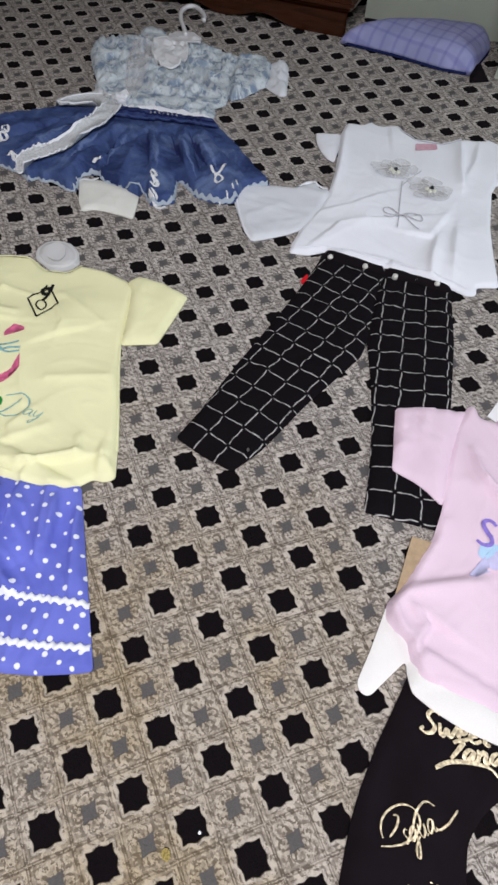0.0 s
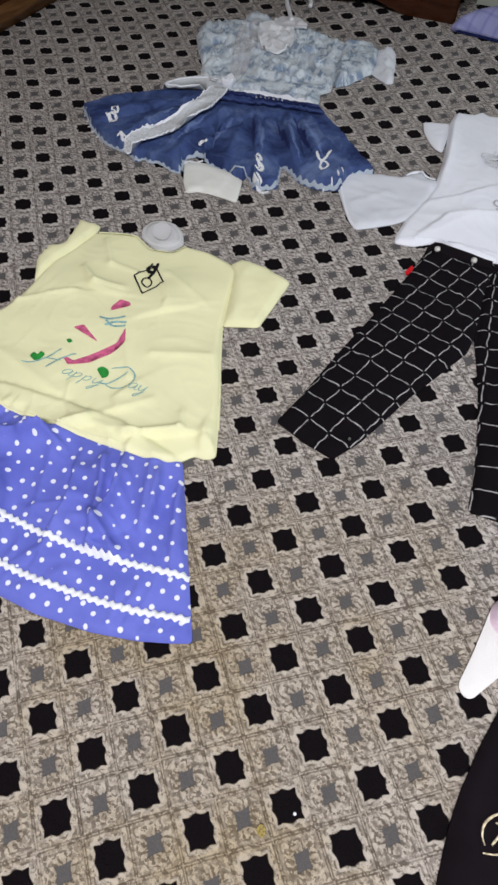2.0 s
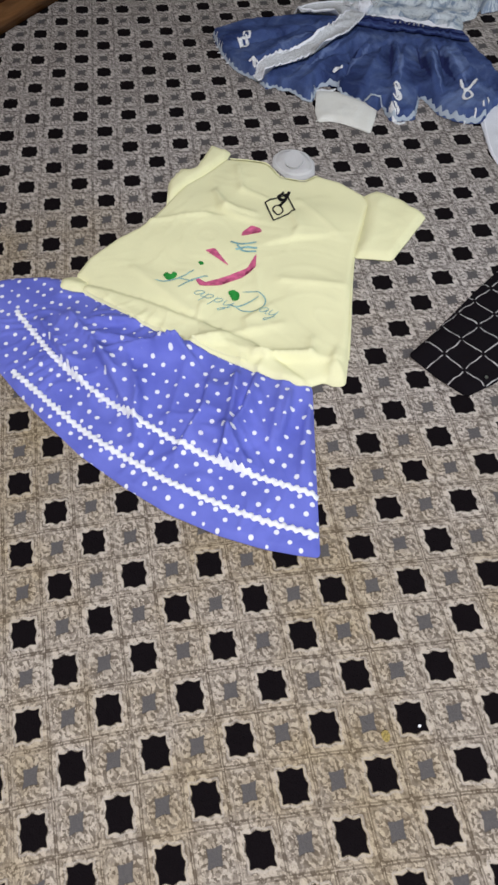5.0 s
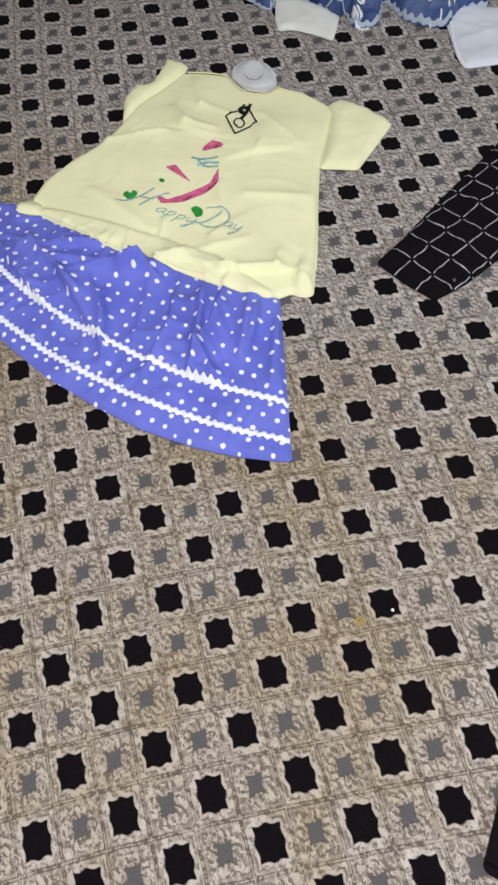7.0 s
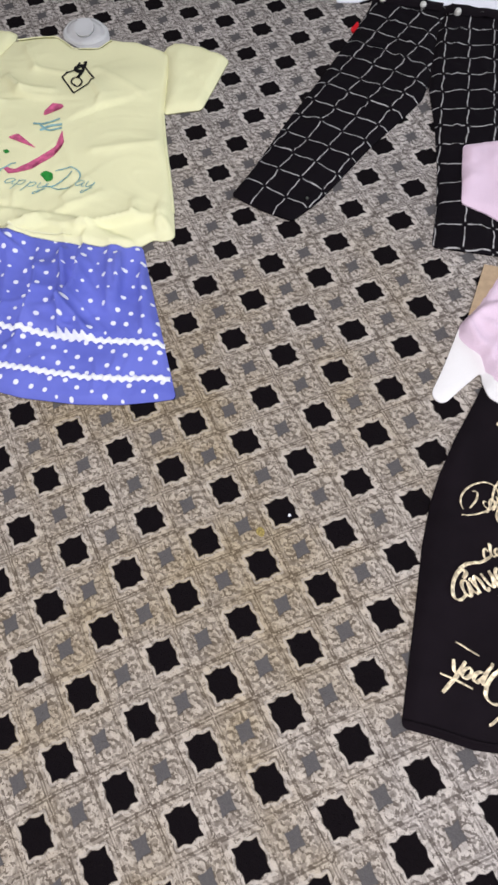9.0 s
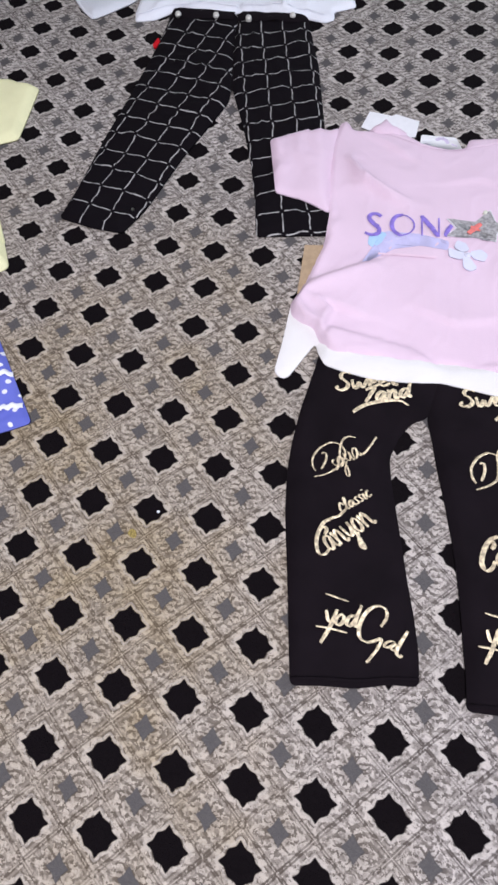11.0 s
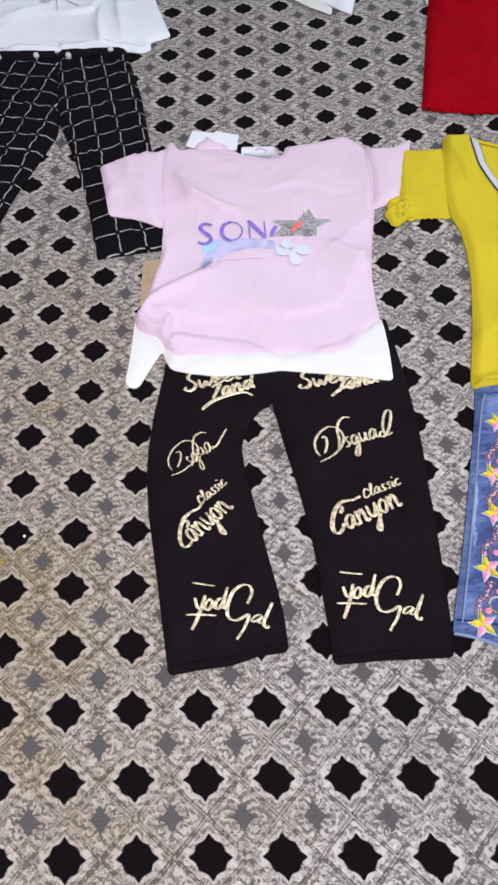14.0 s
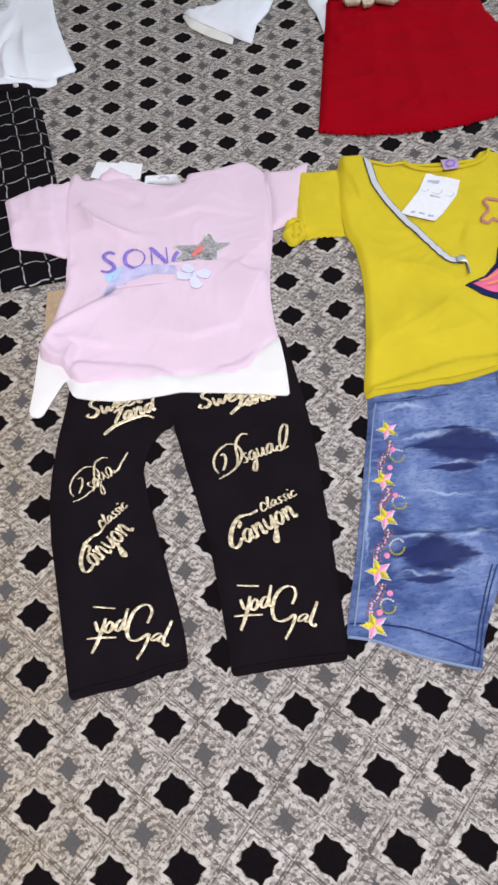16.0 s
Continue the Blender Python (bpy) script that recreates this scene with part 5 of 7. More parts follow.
# ---- outfit three: white blouse and checked trousers ----
def white_outfit():
    t = thing("checked_trousers", "black trousers with white window-pane check", "trousers")
    left = Cloth([(-0.164, 0.986), (-0.034, 1.007), (-0.032, 0.895), (-0.017, 0.771), (-0.018, 0.729), (-0.048, 0.654), (-0.074, 0.591), (-0.095, 0.525), (-0.113, 0.472), (-0.124, 0.451), (-0.140, 0.422), (-0.191, 0.429), (-0.247, 0.445), (-0.236, 0.494), (-0.216, 0.627), (-0.195, 0.741), (-0.174, 0.874), (-0.169, 0.926)], thick=0.006, edge=0.008, swell=0.003, crease=0.002, seed=31, folds=[(*(-0.105, 0.734), *(-0.032, 0.780), 0.004, 0.012), (*(-0.180, 0.701), *(-0.147, 0.731), 0.003, 0.01)])
    a, b = Vector((-0.192, 0.433)), Vector((-0.093, 0.801))
    left.build("left_leg", M_CHECK, t, uv=turned((-0.247, 0.445), (b - a)))
    right = Cloth([(-0.034, 1.007), (0.099, 0.978), (0.131, 0.834), (0.150, 0.701), (0.165, 0.585), (0.182, 0.446), (0.125, 0.440), (0.067, 0.433), (0.056, 0.506), (0.041, 0.580), (0.016, 0.671), (-0.014, 0.758), (-0.024, 0.831), (-0.032, 0.895)], thick=0.006, edge=0.008, swell=0.003, crease=0.002, seed=32, folds=[(*(-0.029, 0.829), *(-0.017, 0.936), 0.004, 0.008)])
    c, d = Vector((0.125, 0.440)), Vector((0.045, 0.861))
    right.build("right_leg", M_CHECK, t, uv=turned((0.072, 0.436), (d - c)))
    ribbon("fly_seam", [(-0.053, 0.976), (-0.030, 0.861), (-0.014, 0.758)], 0.004, M_BLACK, right, t)
    ribbon("waistband", [(-0.168, 0.962), (-0.110, 0.966), (-0.040, 0.966)], 0.030, M_BLACK, left, t, "plain black waistband", 0.0015)
    ribbon("waistband", [(-0.040, 0.966), (0.030, 0.962), (0.100, 0.966)], 0.030, M_BLACK, right, t, "plain black waistband", 0.0015)
    for p, c_ in (((-0.147, 0.956), left), ((-0.074, 0.958), left), ((-0.011, 0.952), right), ((0.071, 0.964), right)):
        stud("snap_button", p, 0.0058, 0.009, M_SNAP, c_, t, "round steel snap button")
    patch("label", [(-0.183, 0.875), (-0.177, 0.900), (-0.171, 0.888), (-0.176, 0.867)], M_RED_TAG, None, t, "small red label", 0.003)
    patch("knee_stud", [(-0.133, 0.464), (-0.131, 0.468), (-0.127, 0.464), (-0.130, 0.460)], M_STEEL, left, t, "tiny metal stud", 0.002)
    w = thing("white_blouse", "white cotton blouse with tulle flower appliques", "blouse")
    body = Cloth([(-0.267, 1.443), (-0.268, 1.498), (-0.230, 1.503), (-0.211, 1.534), (-0.185, 1.518), (-0.139, 1.539), (-0.118, 1.512), (-0.078, 1.488), (-0.022, 1.496), (0.022, 1.534), (0.030, 1.546), (0.069, 1.550), (0.089, 1.570), (0.140, 1.547), (0.138, 1.390), (0.130, 1.336), (0.145, 1.205), (0.165, 1.110), (0.189, 1.015), (0.147, 0.997), (0.150, 0.973), (0.132, 0.964), (0.100, 0.973), (0.043, 0.974), (-0.015, 0.978), (-0.061, 0.973), (-0.123, 0.980), (-0.161, 0.983), (-0.195, 0.956), (-0.232, 0.948), (-0.237, 0.974), (-0.236, 1.037), (-0.224, 1.103), (-0.218, 1.169), (-0.232, 1.275), (-0.249, 1.362)], thick=0.006, edge=0.008, swell=0.0035, crease=0.0004, seed=33, over=[left, right],
                 folds=[(*(0.038, 1.115), *(0.052, 0.985), 0.005, 0.012), (*(0.072, 1.130), *(0.085, 0.990), 0.005, 0.012), (*(-0.184, 1.059), *(-0.122, 1.109), 0.004, 0.014), (*(0.025, 1.515), *(0.060, 1.329), 0.005, 0.010), (*(-0.256, 1.446), *(-0.216, 1.231), 0.004, 0.008), (*(-0.205, 0.968), *(-0.117, 1.089), 0.003, 0.014)],
                 tucks=[([(0.064, 1.310), (0.044, 1.399), (0.025, 1.520)], 0.012, 0.022), ([(0.013, 1.179), (-0.097, 1.112), (-0.162, 1.069), (-0.195, 0.985)], 0.010, 0.04), ([(0.044, 1.128), (0.044, 1.038), (0.056, 0.972)], 0.012, 0.018), ([(0.074, 1.183), (0.085, 1.075), (0.097, 0.980)], 0.010, 0.018), ([(-0.090, 1.238), (-0.159, 1.148), (-0.225, 1.095)], 0.008, 0.04), ([(-0.262, 1.438), (-0.224, 1.278), (-0.220, 1.216)], 0.010, 0.02), ([(-0.045, 1.100), (0.027, 1.110), (0.054, 1.231)], 0.008, 0.03), ([(0.069, 1.549), (0.072, 1.438), (0.062, 1.330)], 0.008, 0.016), ([(-0.156, 1.517), (-0.126, 1.420)], 0.005, 0.02)])
    body.build("body", M_WHITE, w, gap=0.0055)
    lt = Cloth([(-0.327, 1.422), (-0.297, 1.433), (-0.267, 1.443), (-0.251, 1.369), (-0.245, 1.311), (-0.265, 1.319), (-0.287, 1.342), (-0.310, 1.377)], thick=0.005, edge=0.008, seed=34)
    lt.build("sleeve", M_WHITE, w)
    rt = Cloth([(0.10, 1.56), (0.15, 1.55), (0.21, 1.50), (0.20, 1.41), (0.13, 1.37), (0.11, 1.45)], thick=0.005, edge=0.008, seed=35)
    rt.build("sleeve", M_WHITE, w)
    sl = Cloth([(-0.407, 1.068), (-0.416, 1.097), (-0.426, 1.136), (-0.388, 1.144), (-0.339, 1.161), (-0.294, 1.171), (-0.276, 1.199), (-0.259, 1.211), (-0.245, 1.193), (-0.213, 1.195), (-0.214, 1.135), (-0.224, 1.042), (-0.255, 1.003), (-0.294, 0.969), (-0.317, 0.951), (-0.352, 0.986)], thick=0.005, edge=0.008, swell=0.003, seed=36, folds=[(*(-0.357, 1.031), *(-0.301, 1.096), 0.004, 0.006), (*(-0.284, 1.163), *(-0.224, 1.166), 0.005, 0.008)])
    sl.build("sash", M_SHEER, w, "sheer white voile sash")
    ribbon("sash_edge", [(-0.425, 1.134), (-0.415, 1.093), (-0.352, 0.986), (-0.318, 0.953)], 0.004, M_WHITE, sl, w)
    ribbon("sash_loop", [(-0.290, 1.173), (-0.282, 1.198), (-0.265, 1.211), (-0.246, 1.197), (-0.225, 1.192)], 0.006, M_WHITE, sl, w, height=0.004)
    ribbon("neckline", [(-0.138, 1.533), (-0.117, 1.506), (-0.077, 1.483), (-0.021, 1.491), (0.023, 1.528)], 0.005, M_WHITE, body, w, height=0.002)
    ribbon("hem", [(-0.232, 0.960), (-0.199, 0.968), (-0.164, 0.994), (-0.127, 0.992), (-0.064, 0.985), (-0.018, 0.989), (0.041, 0.985), (0.098, 0.985), (0.130, 0.977)], 0.003, M_WHITE, body, w)
    patch("neck_label", [(-0.078, 1.462), (-0.030, 1.481), (-0.023, 1.456), (-0.073, 1.433)], M_LABEL_PINK, body, w, "pink woven neck label", 0.001)
    for cx, cy, pts in ((698, 304, [(-0.140, 1.316), (-0.138, 1.354), (-0.109, 1.373), (-0.077, 1.366), (-0.055, 1.354), (-0.054, 1.313), (-0.088, 1.283), (-0.119, 1.279)]), (762, 340, [(-0.057, 1.277), (-0.051, 1.325), (-0.026, 1.321), (0.006, 1.315), (0.040, 1.310), (0.059, 1.290), (0.037, 1.252), (-0.008, 1.222), (-0.040, 1.236)])):
        ctr = np.mean(pts, 0)
        fl = patch("flower_applique", [tuple(ctr + (np.array(p) - ctr) * 0.6) for p in pts], M_TULLE, body, w, "white tulle flower", 0.002, lift=0.002)
        for n in range(6):
            ang = n * 0.9 + cx
            far = 0.028 + 0.007 * math.sin(n * 2.3)
            c2 = ctr + far * np.array((math.cos(ang) * 1.15, math.sin(ang) * 0.9))
            pet = [tuple(c2 + np.array((0.026 * math.cos(ang + q), 0.020 * math.sin(ang + q))) * (1 + 0.15 * math.sin(3 * q + n))) for q in np.arange(0, 6.2, 0.7)]
            patch("petal", pet, M_TULLE, body, fl, "", 0.0008, lift=0.002 + 0.0005 * n)
            ribbon("petal_edge", pet, 0.0009, M_SILVERTHREAD, body, fl, "fine silver petal outline", 0.0005, 1, True, lift=0.003 + 0.0005 * n)
    for p in ((-0.098, 1.327), (-0.003, 1.281)):
        stud("flower_centre", p, 0.0048, 0.011, M_JET, body, w, "dark jewelled flower centre")
        for dx, dy in ((-0.010, -0.007), (0.008, -0.010), (-0.002, -0.014)):
            stud("pearl_bead", (p[0] + dx, p[1] + dy), 0.0045, 0.010, M_PEARL, body, w, "pale green pearl bead")
    for p in ([(-0.073, 1.290), (-0.063, 1.226), (-0.051, 1.158), (-0.043, 1.105)], [(-0.041, 1.345), (-0.059, 1.306), (-0.069, 1.272)]):
        ribbon("stem_embroidery", p, 0.0022, M_STEM, body, w, "thin grey stem embroidery", 0.0008)
    ribbon("bow_embroidery", [(-0.051, 1.158), (-0.075, 1.174), (-0.090, 1.163), (-0.080, 1.145), (-0.050, 1.154), (-0.025, 1.178), (0.001, 1.163), (0.002, 1.146), (-0.023, 1.148), (-0.050, 1.154)], 0.003, M_STEM, body, w, "grey embroidered bow", 0.0012)
    ribbon("bow_embroidery", [(-0.047, 1.155), (-0.023, 1.135), (0.001, 1.116)], 0.0022, M_STEM, body, w, "grey embroidered bow", 0.0012)
    ribbon("bow_embroidery", [(-0.052, 1.153), (-0.059, 1.128), (-0.080, 1.123)], 0.0022, M_STEM, body, w, "grey embroidered bow", 0.0012)
    return left, right


CHECK_LEFT, CHECK_RIGHT = white_outfit()


# ---- outfit four: pink shirt and black trousers ----
def pink_outfit():
    t = thing("black_trousers", "black stretch trousers with gold script lettering", "trousers")
    left = Cloth([(0.185, 0.278), (0.298, 0.257), (0.352, 0.223), (0.333, 0.178), (0.321, 0.153), (0.304, 0.146), (0.287, 0.123), (0.276, 0.093), (0.280, 0.057), (0.292, -0.008), (0.300, -0.054), (0.307, -0.088), (0.313, -0.127), (0.314, -0.161), (0.281, -0.163), (0.249, -0.171), (0.211, -0.173), (0.179, -0.177), (0.174, -0.138), (0.168, -0.088), (0.161, -0.034), (0.155, 0.009), (0.152, 0.061), (0.154, 0.101), (0.161, 0.151), (0.174, 0.212)], thick=0.005, edge=0.008, swell=0.003, crease=0.001, seed=41, folds=[(*(0.164, 0.045), *(0.233, 0.054), 0.004, 0.01), (*(0.181, -0.127), *(0.244, -0.139), 0.003, 0.01), (*(0.271, 0.090), *(0.213, 0.129), 0.004, 0.01)],
                 tucks=[([(0.262, 0.060), (0.232, 0.070), (0.205, 0.130)], 0.006, 0.03), ([(0.286, -0.020), (0.258, 0.010), (0.250, 0.060)], 0.006, 0.02), ([(0.170, -0.060), (0.215, -0.075), (0.290, -0.065)], 0.005, 0.03)])
    left.build("left_leg", M_BLACK, t)
    right = Cloth([(0.328, 0.225), (0.427, 0.244), (0.500, 0.287), (0.505, 0.246), (0.510, 0.184), (0.513, 0.130), (0.513, 0.075), (0.510, 0.028), (0.509, -0.014), (0.507, -0.053), (0.504, -0.106), (0.501, -0.147), (0.497, -0.179), (0.456, -0.178), (0.418, -0.177), (0.362, -0.178), (0.362, -0.149), (0.360, -0.115), (0.358, -0.080), (0.355, -0.042), (0.350, -0.002), (0.343, 0.040), (0.334, 0.084), (0.328, 0.122), (0.322, 0.151)], thick=0.005, edge=0.008, swell=0.003, crease=0.001, seed=42, folds=[(*(0.337, 0.083), *(0.392, 0.103), 0.004, 0.01), (*(0.503, 0.052), *(0.441, 0.034), 0.003, 0.01), (*(0.374, -0.132), *(0.426, -0.131), 0.003, 0.01)],
                  tucks=[([(0.345, 0.060), (0.400, 0.045), (0.470, 0.050)], 0.005, 0.03), ([(0.505, -0.060), (0.450, -0.070), (0.390, -0.055)], 0.005, 0.03), ([(0.335, 0.130), (0.380, 0.140), (0.440, 0.125)], 0.005, 0.02)])
    right.build("right_leg", M_BLACK, t)
    ribbon("hem", [(0.179, -0.169), (0.212, -0.165), (0.249, -0.163), (0.281, -0.156), (0.313, -0.153)], 0.003, M_BLACK, left, t)
    ribbon("hem", [(0.363, -0.171), (0.419, -0.169), (0.457, -0.170), (0.498, -0.172)], 0.003, M_BLACK, right, t)

    def script(words, extra, cloth, slant_to, width=0.0042):
        """One gold word: its handwriting and its flourishes."""
        nib = Vector(slant_to).orthogonal().normalized()
        strokes("lettering", [(p, w) for text, a, b, tall, slant, w in words for p in handwritten(text, a, b, tall, slant)] + [(p, width) for p in extra], M_GOLD, cloth, t, "gold foil script lettering", (nib.x, nib.y))

    def initial(dx, dy, sx, sy, lines):
        return [[(dx + x * sx, dy + y * sy) for x, y in p] for p in lines]

    # the topmost words, half under the shirt's hem
    script([("Sweet", (0.204, 0.179), (0.282, 0.193), 0.0140, 0.15, 0.0050), ("Zand", (0.240, 0.164), (0.300, 0.179), 0.0125, 0.25, 0.0048)], [[(0.227, 0.149), (0.240, 0.161), (0.262, 0.169), (0.286, 0.173), (0.297, 0.166)]], left, (0.3, 1), 0.0055)
    script([("Sweet", (0.361, 0.171), (0.440, 0.182), 0.0140, 0.15, 0.0050), ("Zand", (0.412, 0.163), (0.470, 0.175), 0.0125, 0.25, 0.0048)], [[(0.403, 0.157), (0.414, 0.166), (0.432, 0.174), (0.455, 0.179)]], right, (0.3, 1), 0.0050)
    # scripts that begin with a looped D: outer loop, top curl, inner curl
    loop = [[(0.14, 0.12), (0.02, 0.24), (0.0, 0.46), (0.20, 0.70), (0.50, 0.84), (0.82, 0.82), (1.0, 0.64), (0.96, 0.40), (0.72, 0.20), (0.40, 0.05), (0.12, -0.02)],
            [(1.28, 1.02), (1.05, 1.06), (0.86, 0.92), (0.80, 0.70), (0.84, 0.45), (0.76, 0.22)], [(0.26, 0.56), (0.40, 0.60), (0.44, 0.42), (0.30, 0.18)]]
    script([("squa", (0.411, 0.079), (0.457, 0.092), 0.0150, 0.2, 0.0034)], initial(0.371, 0.063, 0.040, 0.058, loop) + [[(0.470, 0.098), (0.461, 0.101), (0.457, 0.094), (0.464, 0.091), (0.472, 0.103), (0.479, 0.126), (0.475, 0.132), (0.468, 0.124), (0.463, 0.104), (0.466, 0.092), (0.475, 0.097)]], right, (0.3, 1), 0.0034)
    script([("squa", (0.210, 0.066), (0.241, 0.091), 0.0135, 0.1, 0.0023)], initial(0.181, 0.057, 0.040, 0.054, loop) + [[(0.238, 0.094), (0.243, 0.092), (0.251, 0.104), (0.258, 0.118)]], left, (0.3, 1), 0.0024)
    # words with a hooked C
    script([("anyon", (0.399, -0.029), (0.470, -0.002), 0.0180, 0.1, 0.0042), ("Classic", (0.424, 0.009), (0.473, 0.025), 0.0085, 0.2, 0.0027)], [[(0.420, 0.013), (0.412, 0.009), (0.403, 0.009), (0.394, 0.007), (0.386, -0.002), (0.381, -0.016), (0.380, -0.027), (0.385, -0.033), (0.392, -0.029), (0.395, -0.020)], [(0.386, -0.002), (0.391, 0.003), (0.396, -0.001), (0.392, -0.007)]], right, (0.2, 1), 0.0052)
    script([("anyon", (0.212, -0.031), (0.262, 0.009), 0.0190, -0.15, 0.0042), ("Classic", (0.221, 0.015), (0.255, 0.040), 0.0085, 0.1, 0.0027)], [[(0.225, 0.020), (0.219, 0.012), (0.209, 0.008), (0.201, 0.003), (0.195, -0.011), (0.194, -0.025), (0.198, -0.036), (0.205, -0.037), (0.210, -0.028)], [(0.197, -0.008), (0.201, -0.001), (0.206, -0.006), (0.203, -0.012)]], left, (0.2, 1), 0.0042)
    # the lowest words: a crossed y, a large G
    for cloth, a, b, g, sx in ((left, (0.220, -0.111), (0.247, -0.110), (0.247, -0.124), 1.0), (right, (0.392, -0.110), (0.420, -0.108), (0.418, -0.127), 1.05)):
        x, y = g
        script([("od", a, b, 0.0125, 0.2, 0.0040), ("a", (x + 0.025 * sx, y - 0.002), (x + 0.037 * sx, y - 0.005), 0.0100, 0.5, 0.0030)],
               [[(x + 0.024 * sx, y + 0.018), (x + 0.031 * sx, y + 0.029), (x + 0.029 * sx, y + 0.038), (x + 0.020 * sx, y + 0.040), (x + 0.009 * sx, y + 0.034), (x + 0.001, y + 0.019), (x, y + 0.006), (x + 0.006, y), (x + 0.015 * sx, y + 0.001), (x + 0.027 * sx, y + 0.008), (x + 0.021 * sx, y - 0.006), (x + 0.010 * sx, y - 0.020)], [(x + 0.053 * sx, y + 0.017), (x + 0.046 * sx, y + 0.005), (x + 0.040 * sx, y - 0.005), (x + 0.044 * sx, y - 0.011), (x + 0.047 * sx, y - 0.008)],
                [(a[0] - 0.011, a[1] + 0.032), (a[0] + 0.015, a[1] + 0.027)], [(a[0] - 0.019, a[1] - 0.003), (a[0] - 0.002, a[1] - 0.004), (a[0] + 0.015, a[1] - 0.006)],
                [(a[0] - 0.009, a[1] + 0.015), (a[0] - 0.006, a[1] + 0.002), (a[0] + 0.001, a[1] + 0.004)], [(a[0] + 0.003, a[1] + 0.017), (a[0] - 0.003, a[1] - 0.001), (a[0] - 0.013, a[1] - 0.020)]], cloth, (0.3, 1), 0.0040)
    # the shirt
    s = thing("pink_shirt", "pale pink t-shirt with white underlayer hem", "t-shirt")
    under = Cloth([(0.132, 0.312), (0.146, 0.290), (0.167, 0.282), (0.176, 0.261), (0.192, 0.242), (0.248, 0.239), (0.313, 0.238), (0.361, 0.239), (0.417, 0.230), (0.439, 0.237), (0.460, 0.265), (0.493, 0.286), (0.494, 0.228), (0.491, 0.175), (0.458, 0.181), (0.419, 0.189), (0.373, 0.198), (0.334, 0.204), (0.294, 0.198), (0.254, 0.199), (0.215, 0.206), (0.185, 0.217), (0.177, 0.235), (0.172, 0.252), (0.155, 0.223), (0.139, 0.194), (0.128, 0.194), (0.120, 0.203), (0.126, 0.245)], thick=0.003, edge=0.008, swell=0.001, crease=0.0006, seed=43, over=[left, right])
    under.build("underlayer", M_UNDER, s, "white cotton underlayer")
    body = Cloth([(0.179, 0.689), (0.189, 0.697), (0.202, 0.674), (0.227, 0.675), (0.257, 0.674), (0.287, 0.671), (0.311, 0.654), (0.354, 0.640), (0.384, 0.646), (0.388, 0.666), (0.427, 0.671), (0.448, 0.674), (0.474, 0.680), (0.495, 0.686), (0.510, 0.673), (0.525, 0.654), (0.538, 0.598), (0.520, 0.502), (0.502, 0.420), (0.493, 0.364), (0.491, 0.309), (0.493, 0.282), (0.463, 0.261), (0.442, 0.231), (0.416, 0.224), (0.361, 0.233), (0.312, 0.232), (0.248, 0.233), (0.192, 0.237), (0.176, 0.255), (0.167, 0.276), (0.147, 0.282), (0.134, 0.293), (0.131, 0.314), (0.145, 0.344), (0.157, 0.387), (0.171, 0.431), (0.174, 0.483), (0.167, 0.556), (0.167, 0.638)], thick=0.004, edge=0.008, swell=0.003, crease=0.0005, seed=44, over=[left, right, CHECK_RIGHT],
                 folds=[(*(0.146, 0.334), *(0.246, 0.389), 0.0088, 0.0102), (*(0.138, 0.313), *(0.180, 0.259), 0.0132, 0.0102), (*(0.196, 0.600), *(0.224, 0.550), 0.0066, 0.0068), (*(0.224, 0.550), *(0.288, 0.517), 0.0066, 0.0068), (*(0.159, 0.364), *(0.185, 0.465), 0.0040, 0.0102), (*(0.518, 0.492), *(0.455, 0.437), 0.0030, 0.0102), (*(0.176, 0.491), *(0.177, 0.595), 0.0012, 0.0102)],
                 tucks=[([(0.201, 0.596), (0.214, 0.561), (0.242, 0.541), (0.280, 0.510)], 0.010, 0.020), ([(0.246, 0.398), (0.219, 0.382), (0.184, 0.362), (0.148, 0.342)], 0.008, 0.030), ([(0.167, 0.450), (0.176, 0.491), (0.165, 0.535)], 0.010, 0.016), ([(0.155, 0.322), (0.184, 0.319), (0.242, 0.300)], 0.008, 0.024), ([(0.445, 0.330), (0.474, 0.388), (0.500, 0.424)], 0.008, 0.030), ([(0.500, 0.400), (0.469, 0.410), (0.435, 0.440)], 0.007, 0.024), ([(0.172, 0.262), (0.186, 0.304), (0.160, 0.324)], 0.012, 0.016), ([(0.500, 0.490), (0.520, 0.558), (0.523, 0.620)], 0.004, 0.018), ([(0.290, 0.330), (0.360, 0.300), (0.440, 0.318)], 0.005, 0.05), ([(0.230, 0.660), (0.262, 0.640), (0.300, 0.610)], 0.006, 0.02), ([(0.335, 0.560), (0.400, 0.575), (0.470, 0.550)], 0.004, 0.05)])
    body.build("body", M_PINK, s, gap=0.005)
    ls = Cloth([(0.066, 0.634), (0.093, 0.646), (0.098, 0.649), (0.132, 0.659), (0.179, 0.680), (0.173, 0.595), (0.173, 0.484), (0.144, 0.501), (0.121, 0.509), (0.088, 0.512), (0.081, 0.552)], thick=0.006, edge=0.008, swell=0.003, seed=45, over=[CHECK_RIGHT])
    ls.build("sleeve", M_PINK, s)
    rs = Cloth([(0.525, 0.654), (0.546, 0.646), (0.575, 0.648), (0.612, 0.668), (0.590, 0.592), (0.567, 0.520), (0.540, 0.511), (0.518, 0.503), (0.526, 0.585)], thick=0.009, edge=0.008, swell=0.003, seed=46)
    rs.build("sleeve", M_PINK, s)
    ribbon("neckline", [(0.227, 0.672), (0.266, 0.664), (0.310, 0.645), (0.354, 0.635), (0.386, 0.643), (0.446, 0.662)], 0.006, M_PINK, body, s, height=0.0008, lift=0.0006)
